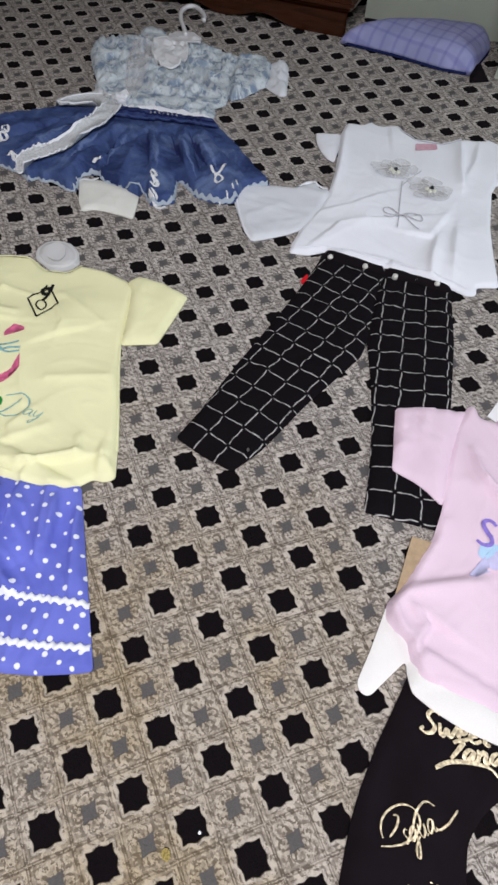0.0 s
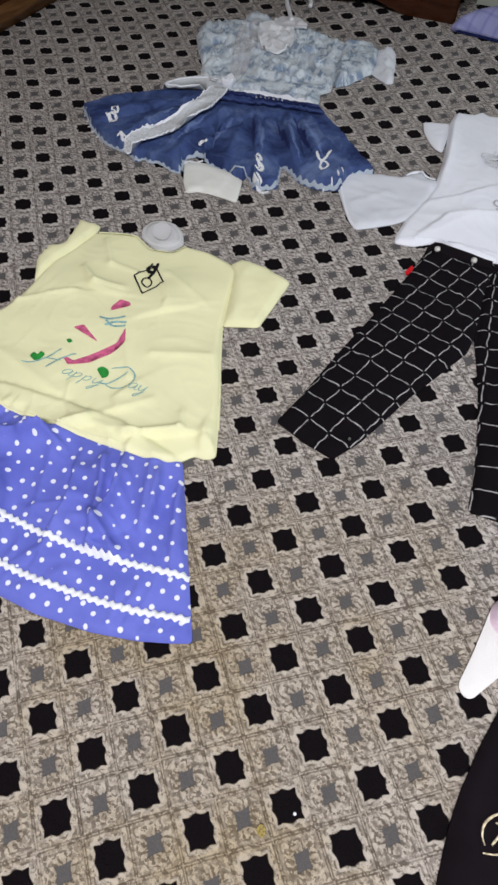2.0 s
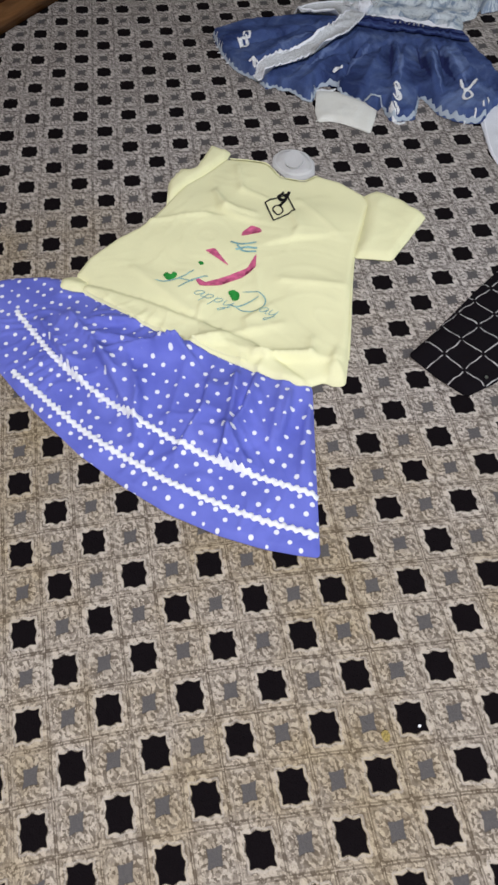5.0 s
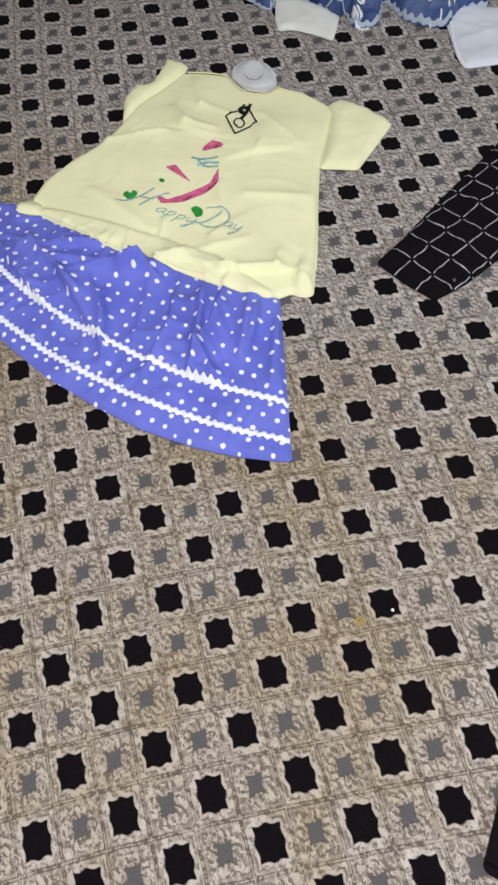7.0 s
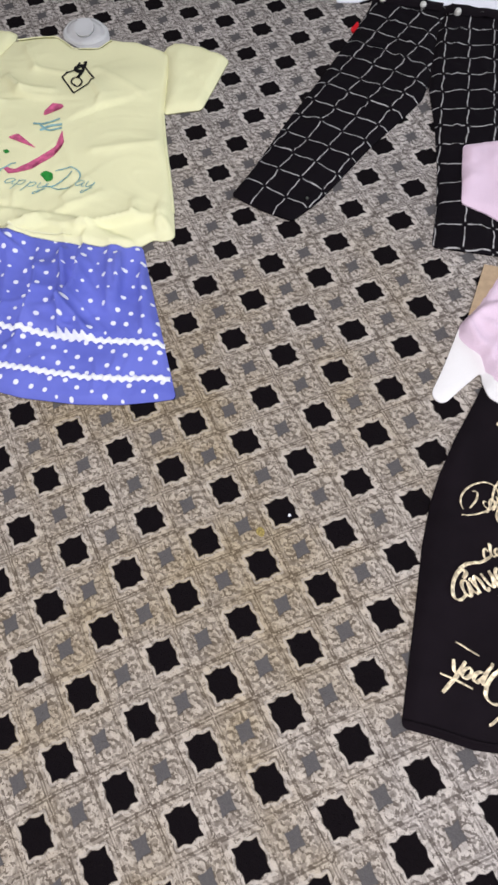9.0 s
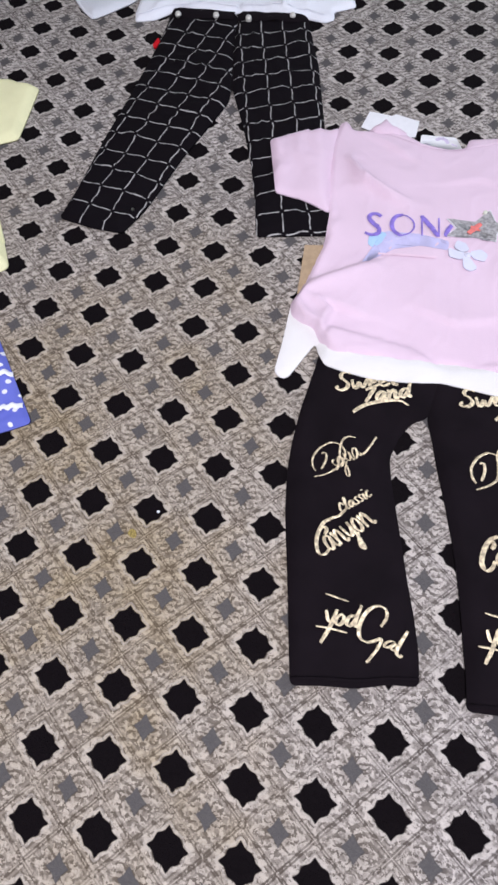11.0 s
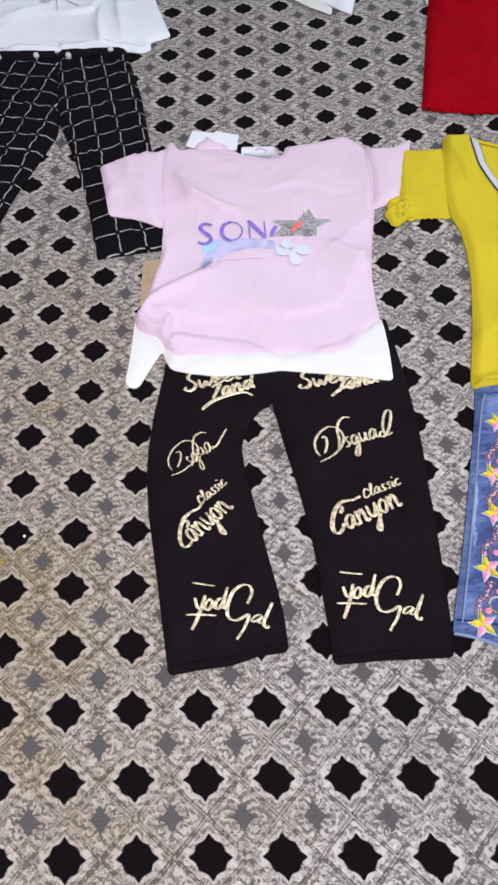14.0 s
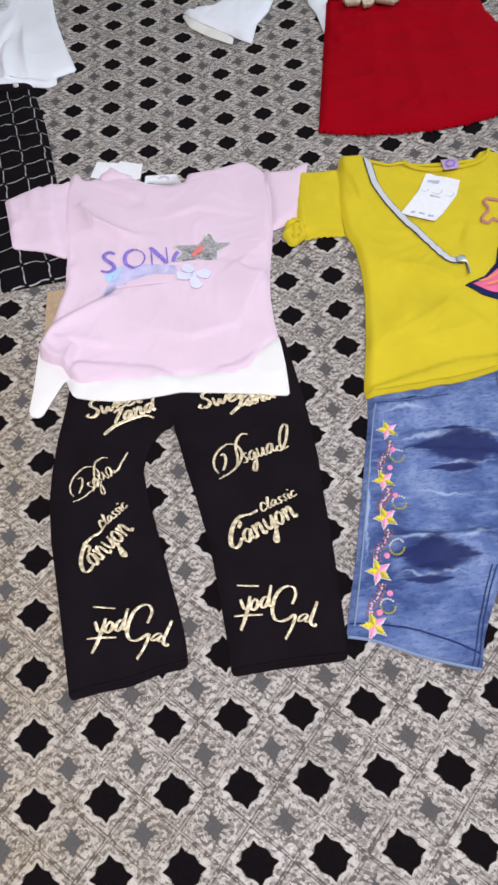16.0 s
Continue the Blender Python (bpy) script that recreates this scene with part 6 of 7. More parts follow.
    ribbon("armhole_seam", [(0.526, 0.645), (0.526, 0.585), (0.518, 0.512)], 0.003, M_PINK, body, s, height=0.0006, lift=0.0006)
    # print: three violet letters, a sequin star, a blue ribbon print, a small bow
    strokes("lettering", [([(0.252, 0.481), (0.246, 0.488), (0.236, 0.486), (0.233, 0.478), (0.241, 0.468), (0.250, 0.460), (0.250, 0.450), (0.240, 0.446), (0.229, 0.450)], 0.0068),
                          ([(0.284, 0.488), (0.272, 0.484), (0.267, 0.470), (0.270, 0.456), (0.282, 0.448)], 0.0068), ([(0.282, 0.488), (0.297, 0.482), (0.302, 0.468), (0.297, 0.454), (0.282, 0.448)], 0.0026),
                          ([(0.312, 0.449), (0.312, 0.487)], 0.0026), ([(0.311, 0.488), (0.324, 0.470), (0.336, 0.451)], 0.0080), ([(0.337, 0.450), (0.337, 0.486)], 0.0026), ([(0.346, 0.452), (0.350, 0.466), (0.356, 0.474)], 0.0070)], M_VIOLET, body, s, "violet capital letters", height=0.0003)
    patch("ribbon_print", [(0.248, 0.452), (0.262, 0.456), (0.311, 0.453), (0.352, 0.445), (0.350, 0.427), (0.310, 0.432), (0.272, 0.424), (0.246, 0.404), (0.236, 0.392), (0.226, 0.391), (0.236, 0.414), (0.247, 0.436)], M_SKY, body, s, "lavender blue ribbon print", 0.0002, lift=0.0003)
    patch("ribbon_print", [(0.236, 0.448), (0.249, 0.455), (0.262, 0.452), (0.254, 0.434), (0.243, 0.424), (0.234, 0.430)], M_CYAN, body, s, "pale cyan ribbon end", 0.0002, lift=0.0006)
    ribbon("stripe_print", [(0.250, 0.413), (0.290, 0.412), (0.333, 0.411)], 0.004, M_PINK_PALE, body, s, "pale rose stripe", 0.0002)
    star = [(0.351, 0.486), (0.390, 0.484), (0.412, 0.508), (0.419, 0.484), (0.443, 0.480), (0.420, 0.466), (0.417, 0.449), (0.388, 0.456), (0.348, 0.454), (0.364, 0.470)]
    mid = np.mean(star, 0)
    patch("star_edge", [tuple(mid + (np.array(p) - mid) * 1.07) for p in star], M_THREAD, body, s, "white stitched star edge", 0.0006, 0)
    patch("sequin_star", star, M_SILVER, body, s, "grey sequin star", 0.0012, 0, lift=0.0014)
    strokes("star_heart", [([(0.379, 0.460), (0.388, 0.470), (0.398, 0.480)], 0.0080), ([(0.383, 0.474), (0.396, 0.466)], 0.0050)], M_CORAL, body, s, "coral star centre", lift=0.0036)
    stud("rhinestone", (0.405, 0.503), 0.0032, 0.006, M_PEARL, body, s, "tiny clear rhinestone")
    for p in ([(0.362, 0.446), (0.376, 0.442), (0.380, 0.428), (0.370, 0.424), (0.358, 0.432)], [(0.350, 0.430), (0.372, 0.424), (0.378, 0.418), (0.366, 0.410), (0.350, 0.414)], [(0.380, 0.426), (0.396, 0.432), (0.406, 0.422), (0.400, 0.408), (0.384, 0.414)], [(0.370, 0.416), (0.381, 0.414), (0.390, 0.396), (0.380, 0.389), (0.370, 0.396)]):
        patch("bow_applique", p, M_BOW, body, s, "pale blue satin bow loop", 0.0016)
    stud("bow_knot", (0.377, 0.419), 0.0050, 0.005, M_BOW, body, s, "pale blue bow knot")
    patch("neck_label", [(0.312, 0.674), (0.368, 0.671), (0.377, 0.641), (0.309, 0.644)], M_TAG, body, s, "white satin neck label", 0.0005)
    ribbon("label_mark", [(0.334, 0.660), (0.344, 0.667), (0.354, 0.660), (0.352, 0.650), (0.340, 0.648)], 0.006, M_LABEL_PALE, body, s, "pale lilac ring mark", 0.0003, 1, True, lift=0.0028)
    for p in ([(0.318, 0.652), (0.328, 0.650), (0.326, 0.646), (0.317, 0.647)], [(0.360, 0.654), (0.369, 0.650), (0.367, 0.646), (0.359, 0.648)]):
        patch("label_mark", p, M_LABEL_PALE, body, s, "pale lilac marks", 0.0003, 0, lift=0.0028)
    collar = Cloth([(0.226, 0.676), (0.240, 0.690), (0.252, 0.700), (0.262, 0.696), (0.268, 0.684), (0.290, 0.676), (0.286, 0.664), (0.250, 0.660), (0.228, 0.664)], thick=0.010, edge=0.008, swell=0.004, crease=0.003, seed=47, over=[])
    collar.build("rumpled_collar", M_PINK, s, "rumpled pink collar fold")
    # tags
    k = thing("price_tag", "white paper price tag at the pink shirt collar", "tag", group="price tags")
    patch("card", [(0.226, 0.724), (0.264, 0.715), (0.270, 0.720), (0.309, 0.705), (0.303, 0.667), (0.266, 0.660), (0.213, 0.684)], M_TAG, None, k, "", 0.001, 0, lift=0.001)
    c = thing("price_tag", "brown kraft card tag under the pink shirt", "tag", group="price tags")
    patch("card", [(0.142, 0.422), (0.172, 0.424), (0.155, 0.338), (0.139, 0.332)], M_KRAFT, None, c, "", 0.003, 0)


pink_outfit()


# ---- outfit five: mustard top and embroidered jeans ----
def mustard_outfit():
    j = thing("jeans", "faded blue cropped jeans with star embroidery", "jeans")
    left = Cloth([(0.604, 0.170), (0.737, 0.199), (0.808, 0.199), (0.823, 0.129), (0.765, -0.034), (0.690, -0.134), (0.675, -0.155), (0.660, -0.178), (0.646, -0.212), (0.611, -0.200), (0.582, -0.188), (0.552, -0.174), (0.529, -0.162), (0.500, -0.155), (0.510, -0.125), (0.532, -0.067), (0.553, -0.003), (0.578, 0.074), (0.594, 0.125)], thick=0.006, edge=0.008, swell=0.003, crease=0.0015, seed=51,
                 folds=[(*(0.632, 0.067), *(0.744, 0.045), 0.010, 0.008), (*(0.639, 0.091), *(0.755, 0.077), 0.008, 0.006), (*(0.586, -0.049), *(0.699, -0.062), 0.010, 0.008), (*(0.588, -0.092), *(0.644, -0.098), 0.008, 0.006), (*(0.598, 0.138), *(0.684, 0.135), 0.008, 0.006), (*(0.631, -0.115), *(0.690, -0.068), 0.008, 0.008)],
                 tucks=[([(0.763, 0.074), (0.716, 0.081), (0.669, 0.086), (0.622, 0.088)], 0.010, 0.010), ([(0.663, 0.038), (0.694, 0.036), (0.730, 0.029)], 0.009, 0.010), ([(0.693, -0.056), (0.656, -0.058), (0.634, -0.057), (0.590, -0.044)], 0.010, 0.010), ([(0.606, -0.094), (0.643, -0.099)], 0.008, 0.010), ([(0.649, -0.058), (0.673, -0.083)], 0.007, 0.010), ([(0.603, 0.139), (0.650, 0.132), (0.690, 0.120)], 0.008, 0.010), ([(0.596, 0.005), (0.640, 0.000), (0.700, -0.012)], 0.004, 0.020)])
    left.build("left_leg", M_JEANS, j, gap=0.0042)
    right = Cloth([(0.80, 0.20), (0.92, 0.20), (0.935, 0.05), (0.945, -0.20), (0.86, -0.215), (0.78, -0.21), (0.76, -0.12), (0.76, 0.0)], thick=0.006, edge=0.008, seed=52, over=[left])
    right.build("right_leg", M_JEANS, j)
    ribbon("side_seam", [(0.605, 0.141), (0.584, 0.073), (0.559, -0.004), (0.536, -0.074), (0.511, -0.144)], 0.0022, M_JEANS_PALE, left, j, height=0.0015)
    ribbon("inner_seam", [(0.695, -0.097), (0.671, -0.135), (0.654, -0.165), (0.635, -0.205)], 0.0016, M_DENIM, left, j, height=0.0012)
    ribbon("inner_seam", [(0.701, -0.098), (0.676, -0.135), (0.659, -0.165), (0.641, -0.207)], 0.0016, M_DENIM, left, j, height=0.0012)
    ribbon("hem_seam", [(0.507, -0.140), (0.546, -0.147), (0.584, -0.158), (0.619, -0.176), (0.648, -0.194)], 0.0022, M_INDIGO, left, j, height=0.0012)
    ribbon("yoke_seam", [(0.601, 0.146), (0.636, 0.141), (0.678, 0.142), (0.714, 0.152)], 0.0035, M_JEANS, left, j, height=0.0022)
    ribbon("hem_edge", [(0.502, -0.154), (0.529, -0.161), (0.553, -0.173), (0.582, -0.187), (0.612, -0.199), (0.645, -0.210)], 0.003, M_JEANS_PALE, left, j, "worn pale hem edge", 0.0012)
    stars = [(0.614, 0.101), (0.591, 0.030), (0.580, -0.021), (0.555, -0.086), (0.534, -0.147)]
    jig = random.Random(11)
    arms = ((M_STAR_YELLOW, M_OLIVE), (M_STAR_YELLOW, M_STAR_YELLOW), (M_STAR_PINK, M_STAR_ROSE), (M_OLIVE, M_STAR_YELLOW), (M_STAR_ROSE, M_STAR_PINK))
    for at, r, turn in zip(stars, (0.0140, 0.0145, 0.0150, 0.0158, 0.0158), (98, 104, 102, 98, 96)):
        pts = star_points(at, r, turn, 0.46)
        st = patch("embroidered_star", [tuple(np.array(at) + (np.array(p) - at) * 1.13) for p in pts], M_THREAD, left, j, "five-armed star in yellow and pink thread", 0.001, 0, 0.004)
        for n, (one, two) in enumerate(arms):
            tip, a, b = pts[2 * n], pts[2 * n - 1], pts[(2 * n + 1) % 10]
            patch("star_arm", [at, a, tip], one, left, st, "", 0.0015, 0, 0.004, lift=0.0022)
            patch("star_arm", [at, tip, b], two, left, st, "", 0.0017, 0, 0.004, lift=0.0022)
    for a, b in zip(stars[:-1], stars[1:]):
        d = np.array(b) - a
        side = np.array((-d[1], d[0])) / np.hypot(*d)
        for n in range(13):
            f = 0.22 + 0.60 * n / 12
            at = np.array(a) + d * f + side * 0.0055 * math.sin(f * 7.5 - 0.6)
            for o, ink in ((-0.0036, M_BEADS), (0.0, M_STAR_ROSE if n % 3 else M_GOLD), (0.0036, M_BEADS)):
                p = at + side * (o + jig.uniform(-0.0012, 0.0012)) + d * jig.uniform(-0.02, 0.02)
                stud("bead", (p[0], p[1]), jig.uniform(0.0010, 0.0017), 0.0026, ink, left, j, "tiny bronze and pink bead")
    for p in ((0.613, 0.071), (0.604, 0.047), (0.600, 0.007), (0.570, -0.068), (0.544, -0.133), (0.562, -0.113)):
        stud("pink_bead", p, 0.0038, 0.003, M_STAR_PINK, left, j, "pink bead")
    for p in ((0.617, 0.062), (0.603, -0.003), (0.584, -0.060), (0.556, -0.127)):
        for a in np.arange(0.6, 6.2, 0.36):
            stud("ring_bead", (p[0] + 0.0090 * math.cos(a), p[1] + 0.0085 * math.sin(a)), 0.0013, 0.0022, M_OLIVE if a > 3 else M_ZIP, left, j, "olive bead")
    # top
    t = thing("mustard_top", "mustard yellow knitted top with silver zip trim", "top")
    body = Cloth([(0.667, 0.659), (0.674, 0.670), (0.698, 0.664), (0.714, 0.668), (0.718, 0.648), (0.756, 0.630), (0.782, 0.642), (0.796, 0.624), (0.858, 0.619), (0.910, 0.620), (0.927, 0.643), (0.942, 0.650), (0.962, 0.638), (1.026, 0.579), (0.964, 0.472), (0.939, 0.422), (0.904, 0.305), (0.869, 0.180), (0.799, 0.173), (0.743, 0.163), (0.674, 0.158), (0.632, 0.157), (0.600, 0.155), (0.599, 0.170), (0.623, 0.257), (0.642, 0.343), (0.649, 0.401), (0.649, 0.449), (0.641, 0.476), (0.646, 0.560)], thick=0.009, edge=0.008, swell=0.0035, crease=0.0008, seed=53, over=[left, right],
                 folds=[(*(0.667, 0.256), *(0.769, 0.301), 0.005, 0.012), (*(0.703, 0.393), *(0.774, 0.347), 0.004, 0.014), (*(0.769, 0.301), *(0.817, 0.229), 0.003, 0.016), (*(0.627, 0.236), *(0.694, 0.290), 0.004, 0.015), (*(0.647, 0.213), *(0.782, 0.256), 0.003, 0.012), (*(0.668, 0.631), *(0.670, 0.557), 0.004, 0.010), (*(0.691, 0.383), *(0.731, 0.389), 0.002, 0.012)],
                 tucks=[([(0.690, 0.245), (0.740, 0.282), (0.772, 0.318)], 0.007, 0.035), ([(0.715, 0.385), (0.750, 0.372), (0.785, 0.345)], 0.008, 0.03), ([(0.670, 0.640), (0.680, 0.590), (0.684, 0.540)], 0.010, 0.02), ([(0.760, 0.620), (0.775, 0.595), (0.800, 0.575)], 0.006, 0.02), ([(0.640, 0.225), (0.700, 0.240), (0.790, 0.250)], 0.006, 0.03), ([(0.850, 0.470), (0.830, 0.430), (0.826, 0.400)], 0.006, 0.03)])
    body.build("body", M_MUSTARD, t, gap=0.0055)
    ls = Cloth([(0.588, 0.640), (0.605, 0.637), (0.631, 0.636), (0.663, 0.638), (0.656, 0.588), (0.643, 0.519), (0.640, 0.479), (0.610, 0.483), (0.582, 0.482), (0.561, 0.482), (0.564, 0.530), (0.576, 0.585)], thick=0.009, edge=0.008, swell=0.003, seed=54)
    ls.build("sleeve", M_MUSTARD, t)
    cu = Cloth([(0.545, 0.511), (0.568, 0.519), (0.568, 0.489), (0.563, 0.472), (0.552, 0.463), (0.541, 0.470), (0.539, 0.491)], thick=0.006, edge=0.008, swell=0.003, crease=0.006, seed=55)
    cu.build("frill_cuff", M_MUSTARD, t, "gathered mustard frill cuff")
    rs = Cloth([(0.99, 0.63), (1.06, 0.60), (1.10, 0.49), (1.02, 0.46), (0.96, 0.48), (0.97, 0.56)], thick=0.009, edge=0.008, seed=56)
    rs.build("sleeve", M_MUSTARD, t)
    ribbon("neckline", [(0.718, 0.639), (0.753, 0.622), (0.778, 0.627), (0.824, 0.611), (0.906, 0.608), (0.926, 0.634)], 0.007, M_MUSTARD, body, t, height=0.003)
    ribbon("hem", [(0.602, 0.162), (0.634, 0.163), (0.676, 0.164), (0.745, 0.170), (0.801, 0.179)], 0.003, M_MUSTARD, body, t)
    zip_pts = [(0.716, 0.649), (0.714, 0.606), (0.713, 0.571), (0.728, 0.526), (0.746, 0.479), (0.765, 0.437), (0.779, 0.405), (0.792, 0.385), (0.812, 0.382)]
    ribbon("zip_backing", zip_pts, 0.0140, M_BLUE_TRIM, body, t, "dark zip edging", 0.0004)
    ribbon("zip_tape", zip_pts, 0.0108, M_ZIP, body, t, "silver zip tape", 0.0010, lift=0.0024)
    patch("zip_stop", [(0.801, 0.391), (0.816, 0.389), (0.813, 0.375), (0.798, 0.376)], M_STEEL, body, t, "steel zip stop", 0.002, lift=0.005)
    ribbon("back_neckline", [(0.782, 0.633), (0.781, 0.614), (0.818, 0.599), (0.862, 0.595), (0.895, 0.599), (0.927, 0.612), (0.945, 0.640)], 0.007, M_MUSTARD, body, t, "ribbed back neckline", 0.0045)
    for n, p in enumerate(([(0.548, 0.508), (0.561, 0.514), (0.567, 0.503), (0.558, 0.488), (0.546, 0.487), (0.543, 0.498)], [(0.543, 0.490), (0.554, 0.499), (0.564, 0.487), (0.557, 0.470), (0.545, 0.467), (0.539, 0.478)], [(0.560, 0.509), (0.568, 0.500), (0.567, 0.482), (0.558, 0.467), (0.553, 0.478)])):
        ribbon("frill", p, 0.013, M_MUSTARD, None, t, "gathered mustard frill", 0.007 + 0.002 * n, 2, True, lift=0.006, zig=0.0025, ziglen=0.021)
    ribbon("smocked_edge", [(0.590, 0.627), (0.580, 0.584), (0.572, 0.543), (0.568, 0.497)], 0.016, M_MUSTARD, ls, t, "gathered sleeve edge", 0.002, zig=0.0012, ziglen=0.011)
    ribbon("sleeve_hem", [(0.569, 0.476), (0.592, 0.481), (0.619, 0.479), (0.639, 0.476)], 0.006, M_MUSTARD, ls, t, "", 0.003, zig=0.0012, ziglen=0.011)
    ribbon("zip_pull", [(0.813, 0.387), (0.816, 0.372), (0.811, 0.351)], 0.005, M_STEEL, body, t, "steel zip pull", 0.003, lift=0.002)
    patch("neck_label", [(0.842, 0.615), (0.873, 0.616), (0.868, 0.587), (0.840, 0.586)], M_LABEL_LILAC, body, t, "lilac woven neck label", 0.001, lift=0.009)
    ribbon("label_ring", [(0.847, 0.602), (0.858, 0.609), (0.865, 0.602), (0.859, 0.591), (0.848, 0.591)], 0.003, M_VIOLET, body, t, "violet ring mark", 0.0004, 1, True, lift=0.0115)
    patch("star_border", [(0.799, 0.332), (0.835, 0.345), (0.863, 0.370), (0.878, 0.403), (0.885, 0.367), (0.919, 0.356), (0.886, 0.331), (0.882, 0.285), (0.862, 0.305), (0.841, 0.297), (0.818, 0.310)], M_BLUE_TRIM, body, t, "navy star border", 0.0014, 0)
    patch("star_applique", [(0.810, 0.330), (0.837, 0.340), (0.863, 0.358), (0.874, 0.381), (0.880, 0.358), (0.906, 0.352), (0.879, 0.332), (0.878, 0.302), (0.862, 0.315), (0.842, 0.309), (0.823, 0.319)], M_ROSE, body, t, "bright rose star applique", 0.0014, 0, lift=0.002)
    for p in ([(0.818, 0.331), (0.838, 0.335), (0.858, 0.347)], [(0.828, 0.323), (0.849, 0.329), (0.869, 0.333)], [(0.861, 0.353), (0.872, 0.364), (0.878, 0.370)], [(0.852, 0.317), (0.869, 0.324), (0.878, 0.313)]):
        ribbon("orange_streak", p, 0.0045, M_ORANGE, body, t, "orange satin streak", 0.0006, taper=True, lift=0.0062)
    ribbon("script_cord", [(0.917, 0.507), (0.900, 0.515), (0.887, 0.508), (0.894, 0.488), (0.876, 0.474), (0.869, 0.462), (0.879, 0.455), (0.891, 0.466), (0.899, 0.455), (0.925, 0.464)], 0.0055, M_CORD, body, t, "dusty pink cord lettering", 0.003)
    k = thing("price_tag", "white paper price tag lying on the mustard top", "tag", group="price tags")
    tag = [(0.739, 0.499), (0.783, 0.546), (0.810, 0.589), (0.843, 0.575), (0.864, 0.563), (0.847, 0.528), (0.810, 0.489), (0.791, 0.473)]
    patch("card", tag, M_TAG, body, k, "", 0.0015, 0, lift=0.003)
    for p in ([(0.809, 0.572), (0.828, 0.566), (0.824, 0.560), (0.805, 0.566)], [(0.758, 0.502), (0.765, 0.500), (0.763, 0.496), (0.756, 0.498)], [(0.771, 0.498), (0.780, 0.493), (0.778, 0.490), (0.769, 0.494)], [(0.785, 0.490), (0.793, 0.486), (0.791, 0.482), (0.783, 0.486)], [(0.802, 0.535), (0.818, 0.528), (0.816, 0.526), (0.800, 0.532)]):
        patch("printed_bar", p, M_FAINT, body, k, "grey printed bar", 0.0003, 0, lift=0.0048)
    for a in ((0.796, 0.550), (0.816, 0.541), (0.836, 0.533)):
        ribbon("printed_arc", [(a[0] - 0.008, a[1]), (a[0] - 0.004, a[1] - 0.006), (a[0] + 0.004, a[1] - 0.006), (a[0] + 0.008, a[1])], 0.0012, M_FAINT, body, k, "grey printed arc", 0.0003, lift=0.0048)


mustard_outfit()


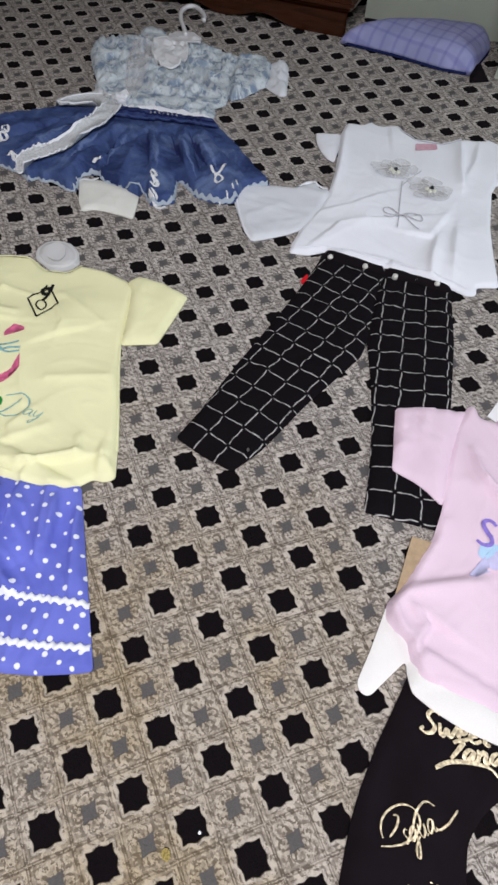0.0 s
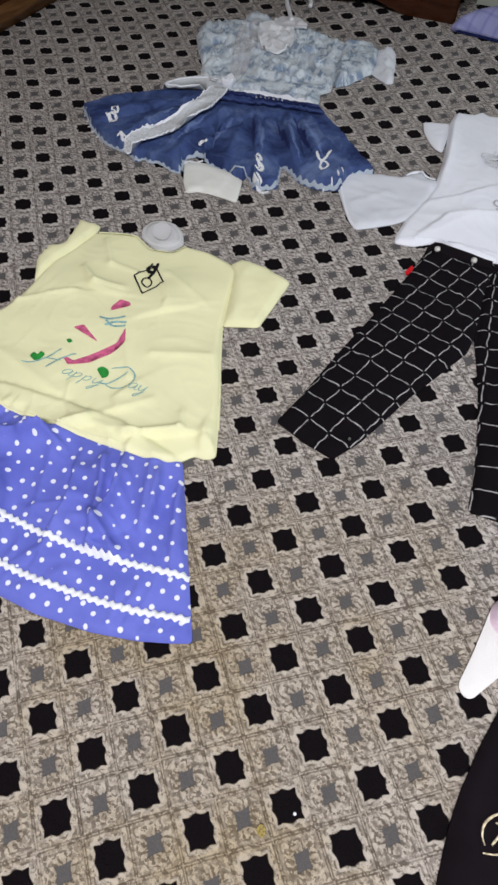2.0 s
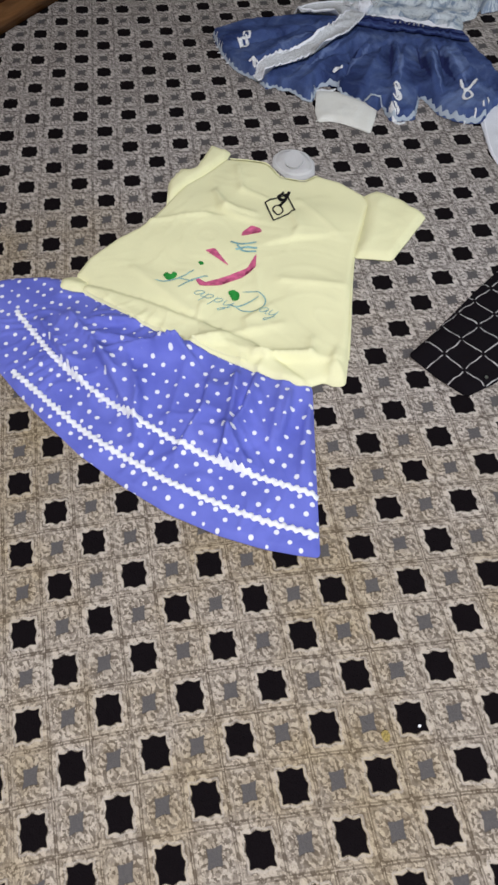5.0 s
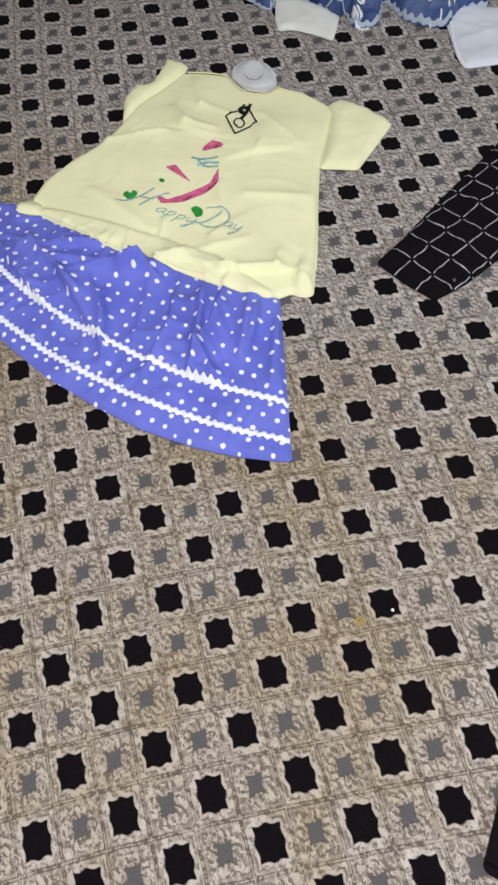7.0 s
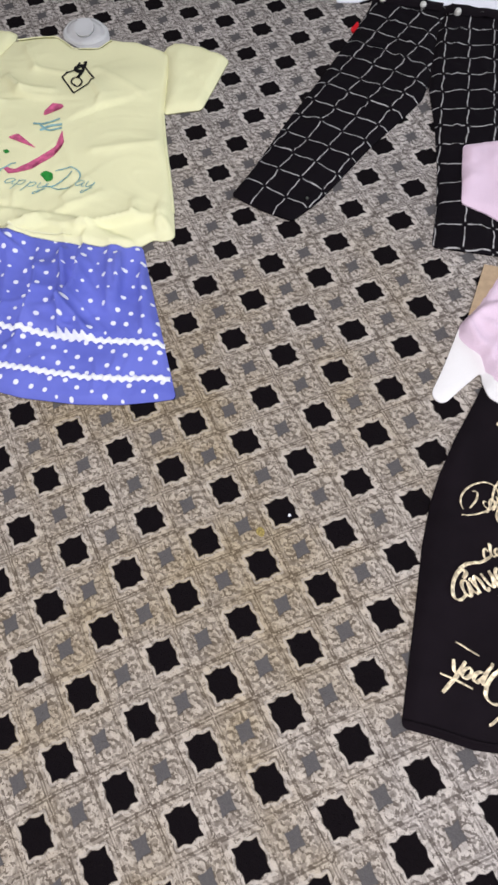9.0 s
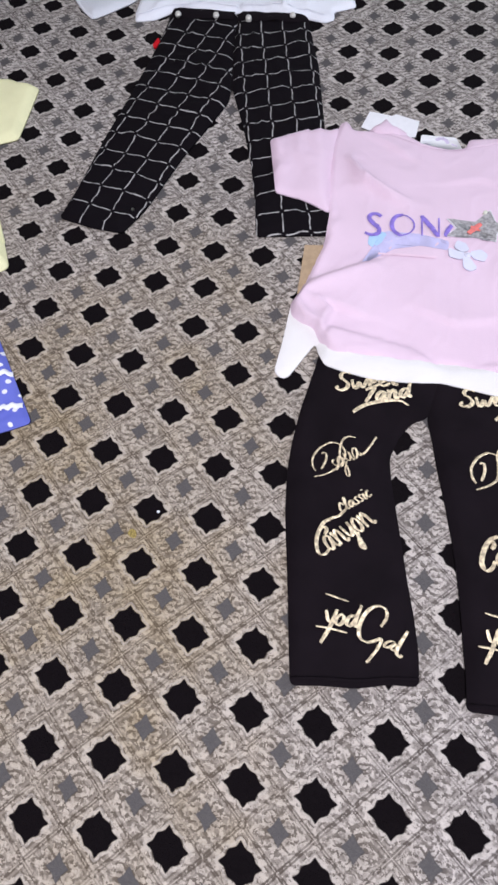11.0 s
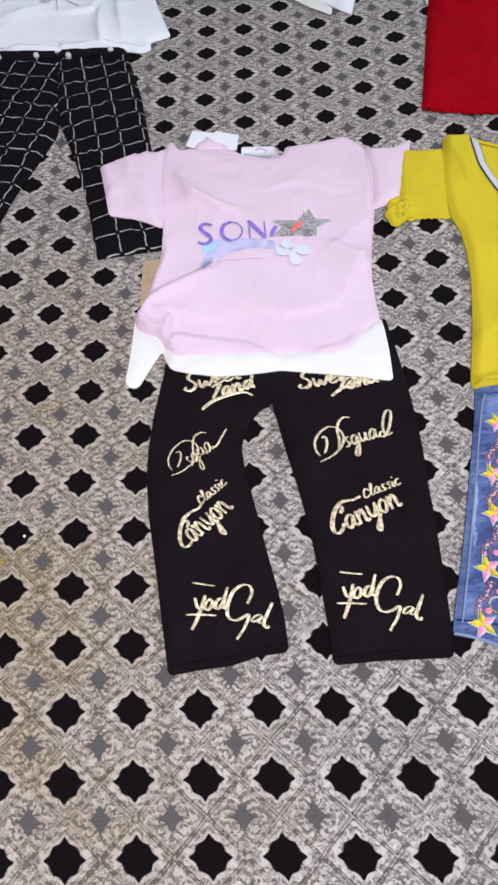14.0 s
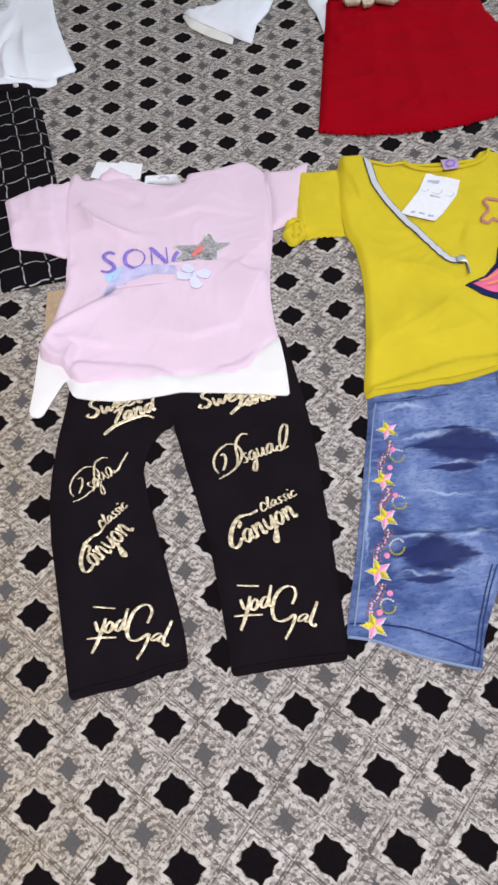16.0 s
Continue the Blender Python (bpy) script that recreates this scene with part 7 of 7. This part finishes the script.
# ---- outfit six: red skirt with white top, and a white garment ----
def red_outfit():
    w = thing("white_shirt", "white cotton shirt tucked into the red skirt", "shirt")
    top = Cloth([(0.713, 1.199), (0.724, 1.155), (0.727, 1.060), (0.745, 1.014), (0.875, 1.038), (1.009, 1.062), (1.129, 1.186), (1.082, 1.296), (0.970, 1.395), (0.832, 1.415), (0.743, 1.320)], thick=0.006, edge=0.008, seed=61)
    top.build("body", M_WHITE, w)
    t = thing("red_skirt", "red crepe skirt with fringed hem and ivory flower", "skirt")
    body = Cloth([(0.753, 1.183), (0.808, 1.185), (0.914, 1.184), (1.047, 1.183), (1.108, 1.165), (1.104, 1.105), (1.112, 1.056), (1.137, 0.956), (1.097, 0.758), (1.004, 0.751), (0.939, 0.734), (0.880, 0.726), (0.814, 0.725), (0.749, 0.730), (0.685, 0.741), (0.649, 0.751), (0.668, 0.830), (0.699, 0.959)], thick=0.010, edge=0.008, swell=0.004, crease=0.002, seed=62, over=[top],
                 folds=[(*(0.826, 1.045), *(0.779, 0.761), 0.004, 0.012), (*(0.899, 1.034), *(0.859, 0.767), 0.004, 0.014), (*(0.997, 1.064), *(0.979, 0.785), 0.004, 0.014)])
    body.build("body", M_RED, t, gap=0.009)
    ribbon("waistband", [(0.754, 1.174), (0.830, 1.167), (0.909, 1.165), (1.041, 1.165)], 0.02, M_RED, body, t, height=0.003)
    hem = [(0.651, 0.756), (0.686, 0.745), (0.750, 0.734), (0.815, 0.730), (0.882, 0.730), (0.941, 0.739), (1.006, 0.756), (1.090, 0.772)]
    ribbon("hem_ruffle", hem, 0.018, M_RED, body, t, "gathered fringed hem", 0.004, zig=0.0012, ziglen=0.016)
    rng = random.Random(5)
    for k in range(46):
        f = k / 46 * (len(hem) - 1)
        i = int(f)
        p = np.array(hem[i]) + (np.array(hem[i + 1]) - hem[i]) * (f - i)
        ribbon("fringe", [tuple(p), (p[0] + rng.uniform(-0.004, 0.004), p[1] - rng.uniform(0.008, 0.016))], rng.uniform(0.003, 0.006), M_RED, None, t, height=0.003, lift=0.002)
    for pts in ([(0.778, 1.166), (0.807, 1.180), (0.830, 1.167), (0.810, 1.137), (0.785, 1.141)], [(0.817, 1.155), (0.834, 1.181), (0.858, 1.173), (0.843, 1.137), (0.817, 1.122)], [(0.847, 1.155), (0.883, 1.169), (0.904, 1.147), (0.885, 1.126), (0.859, 1.135)], [(0.837, 1.195), (0.865, 1.201), (0.873, 1.170), (0.847, 1.155)]):
        patch("flower_petal", [(x, y - 0.020) for x, y in pts], M_PETAL, body, t, "ivory satin flower petal", 0.007, lift=0.004)
    stud("flower_centre", (0.843, 1.145), 0.008, 0.016, M_CORD, body, t, "pink flower centre")
    g = thing("white_trousers", "folded white cotton trouser leg lying on the carpet", "trousers")
    inner = Cloth([(0.424, 1.190), (0.437, 1.138), (0.475, 1.097), (0.522, 1.060), (0.528, 1.085), (0.480, 1.140), (0.447, 1.191)], thick=0.005, edge=0.008, seed=64)
    inner.build("inside_hem", M_CREAM, g, "cream inner hem")
    leg = Cloth([(0.427, 1.189), (0.455, 1.209), (0.494, 1.212), (0.516, 1.228), (0.540, 1.324), (0.654, 1.360), (0.651, 1.257), (0.620, 1.179), (0.585, 1.129), (0.564, 1.058), (0.540, 1.079), (0.516, 1.104), (0.467, 1.138), (0.442, 1.164)], thick=0.010, edge=0.008, swell=0.003, seed=63, over=[inner])
    leg.build("leg", M_WHITE, g)
    # a stain and a crumb on the carpet
    s = thing("food_stain", "small yellow-brown stain on the carpet", "stain")
    patch("spot", [(-0.030, -0.037), (-0.026, -0.030), (-0.019, -0.033), (-0.018, -0.041), (-0.024, -0.042)], plain("dried_turmeric", (0.30, 0.235, 0.08), 0.9, 0, 0.5, 500).m, None, s, "", 0.0012)
    c = thing("crumb", "tiny white crumb on the carpet", "crumb")
    stud("bit", (0.002, -0.006), 0.0018, 0.002, M_WHITE, None, c)


red_outfit()
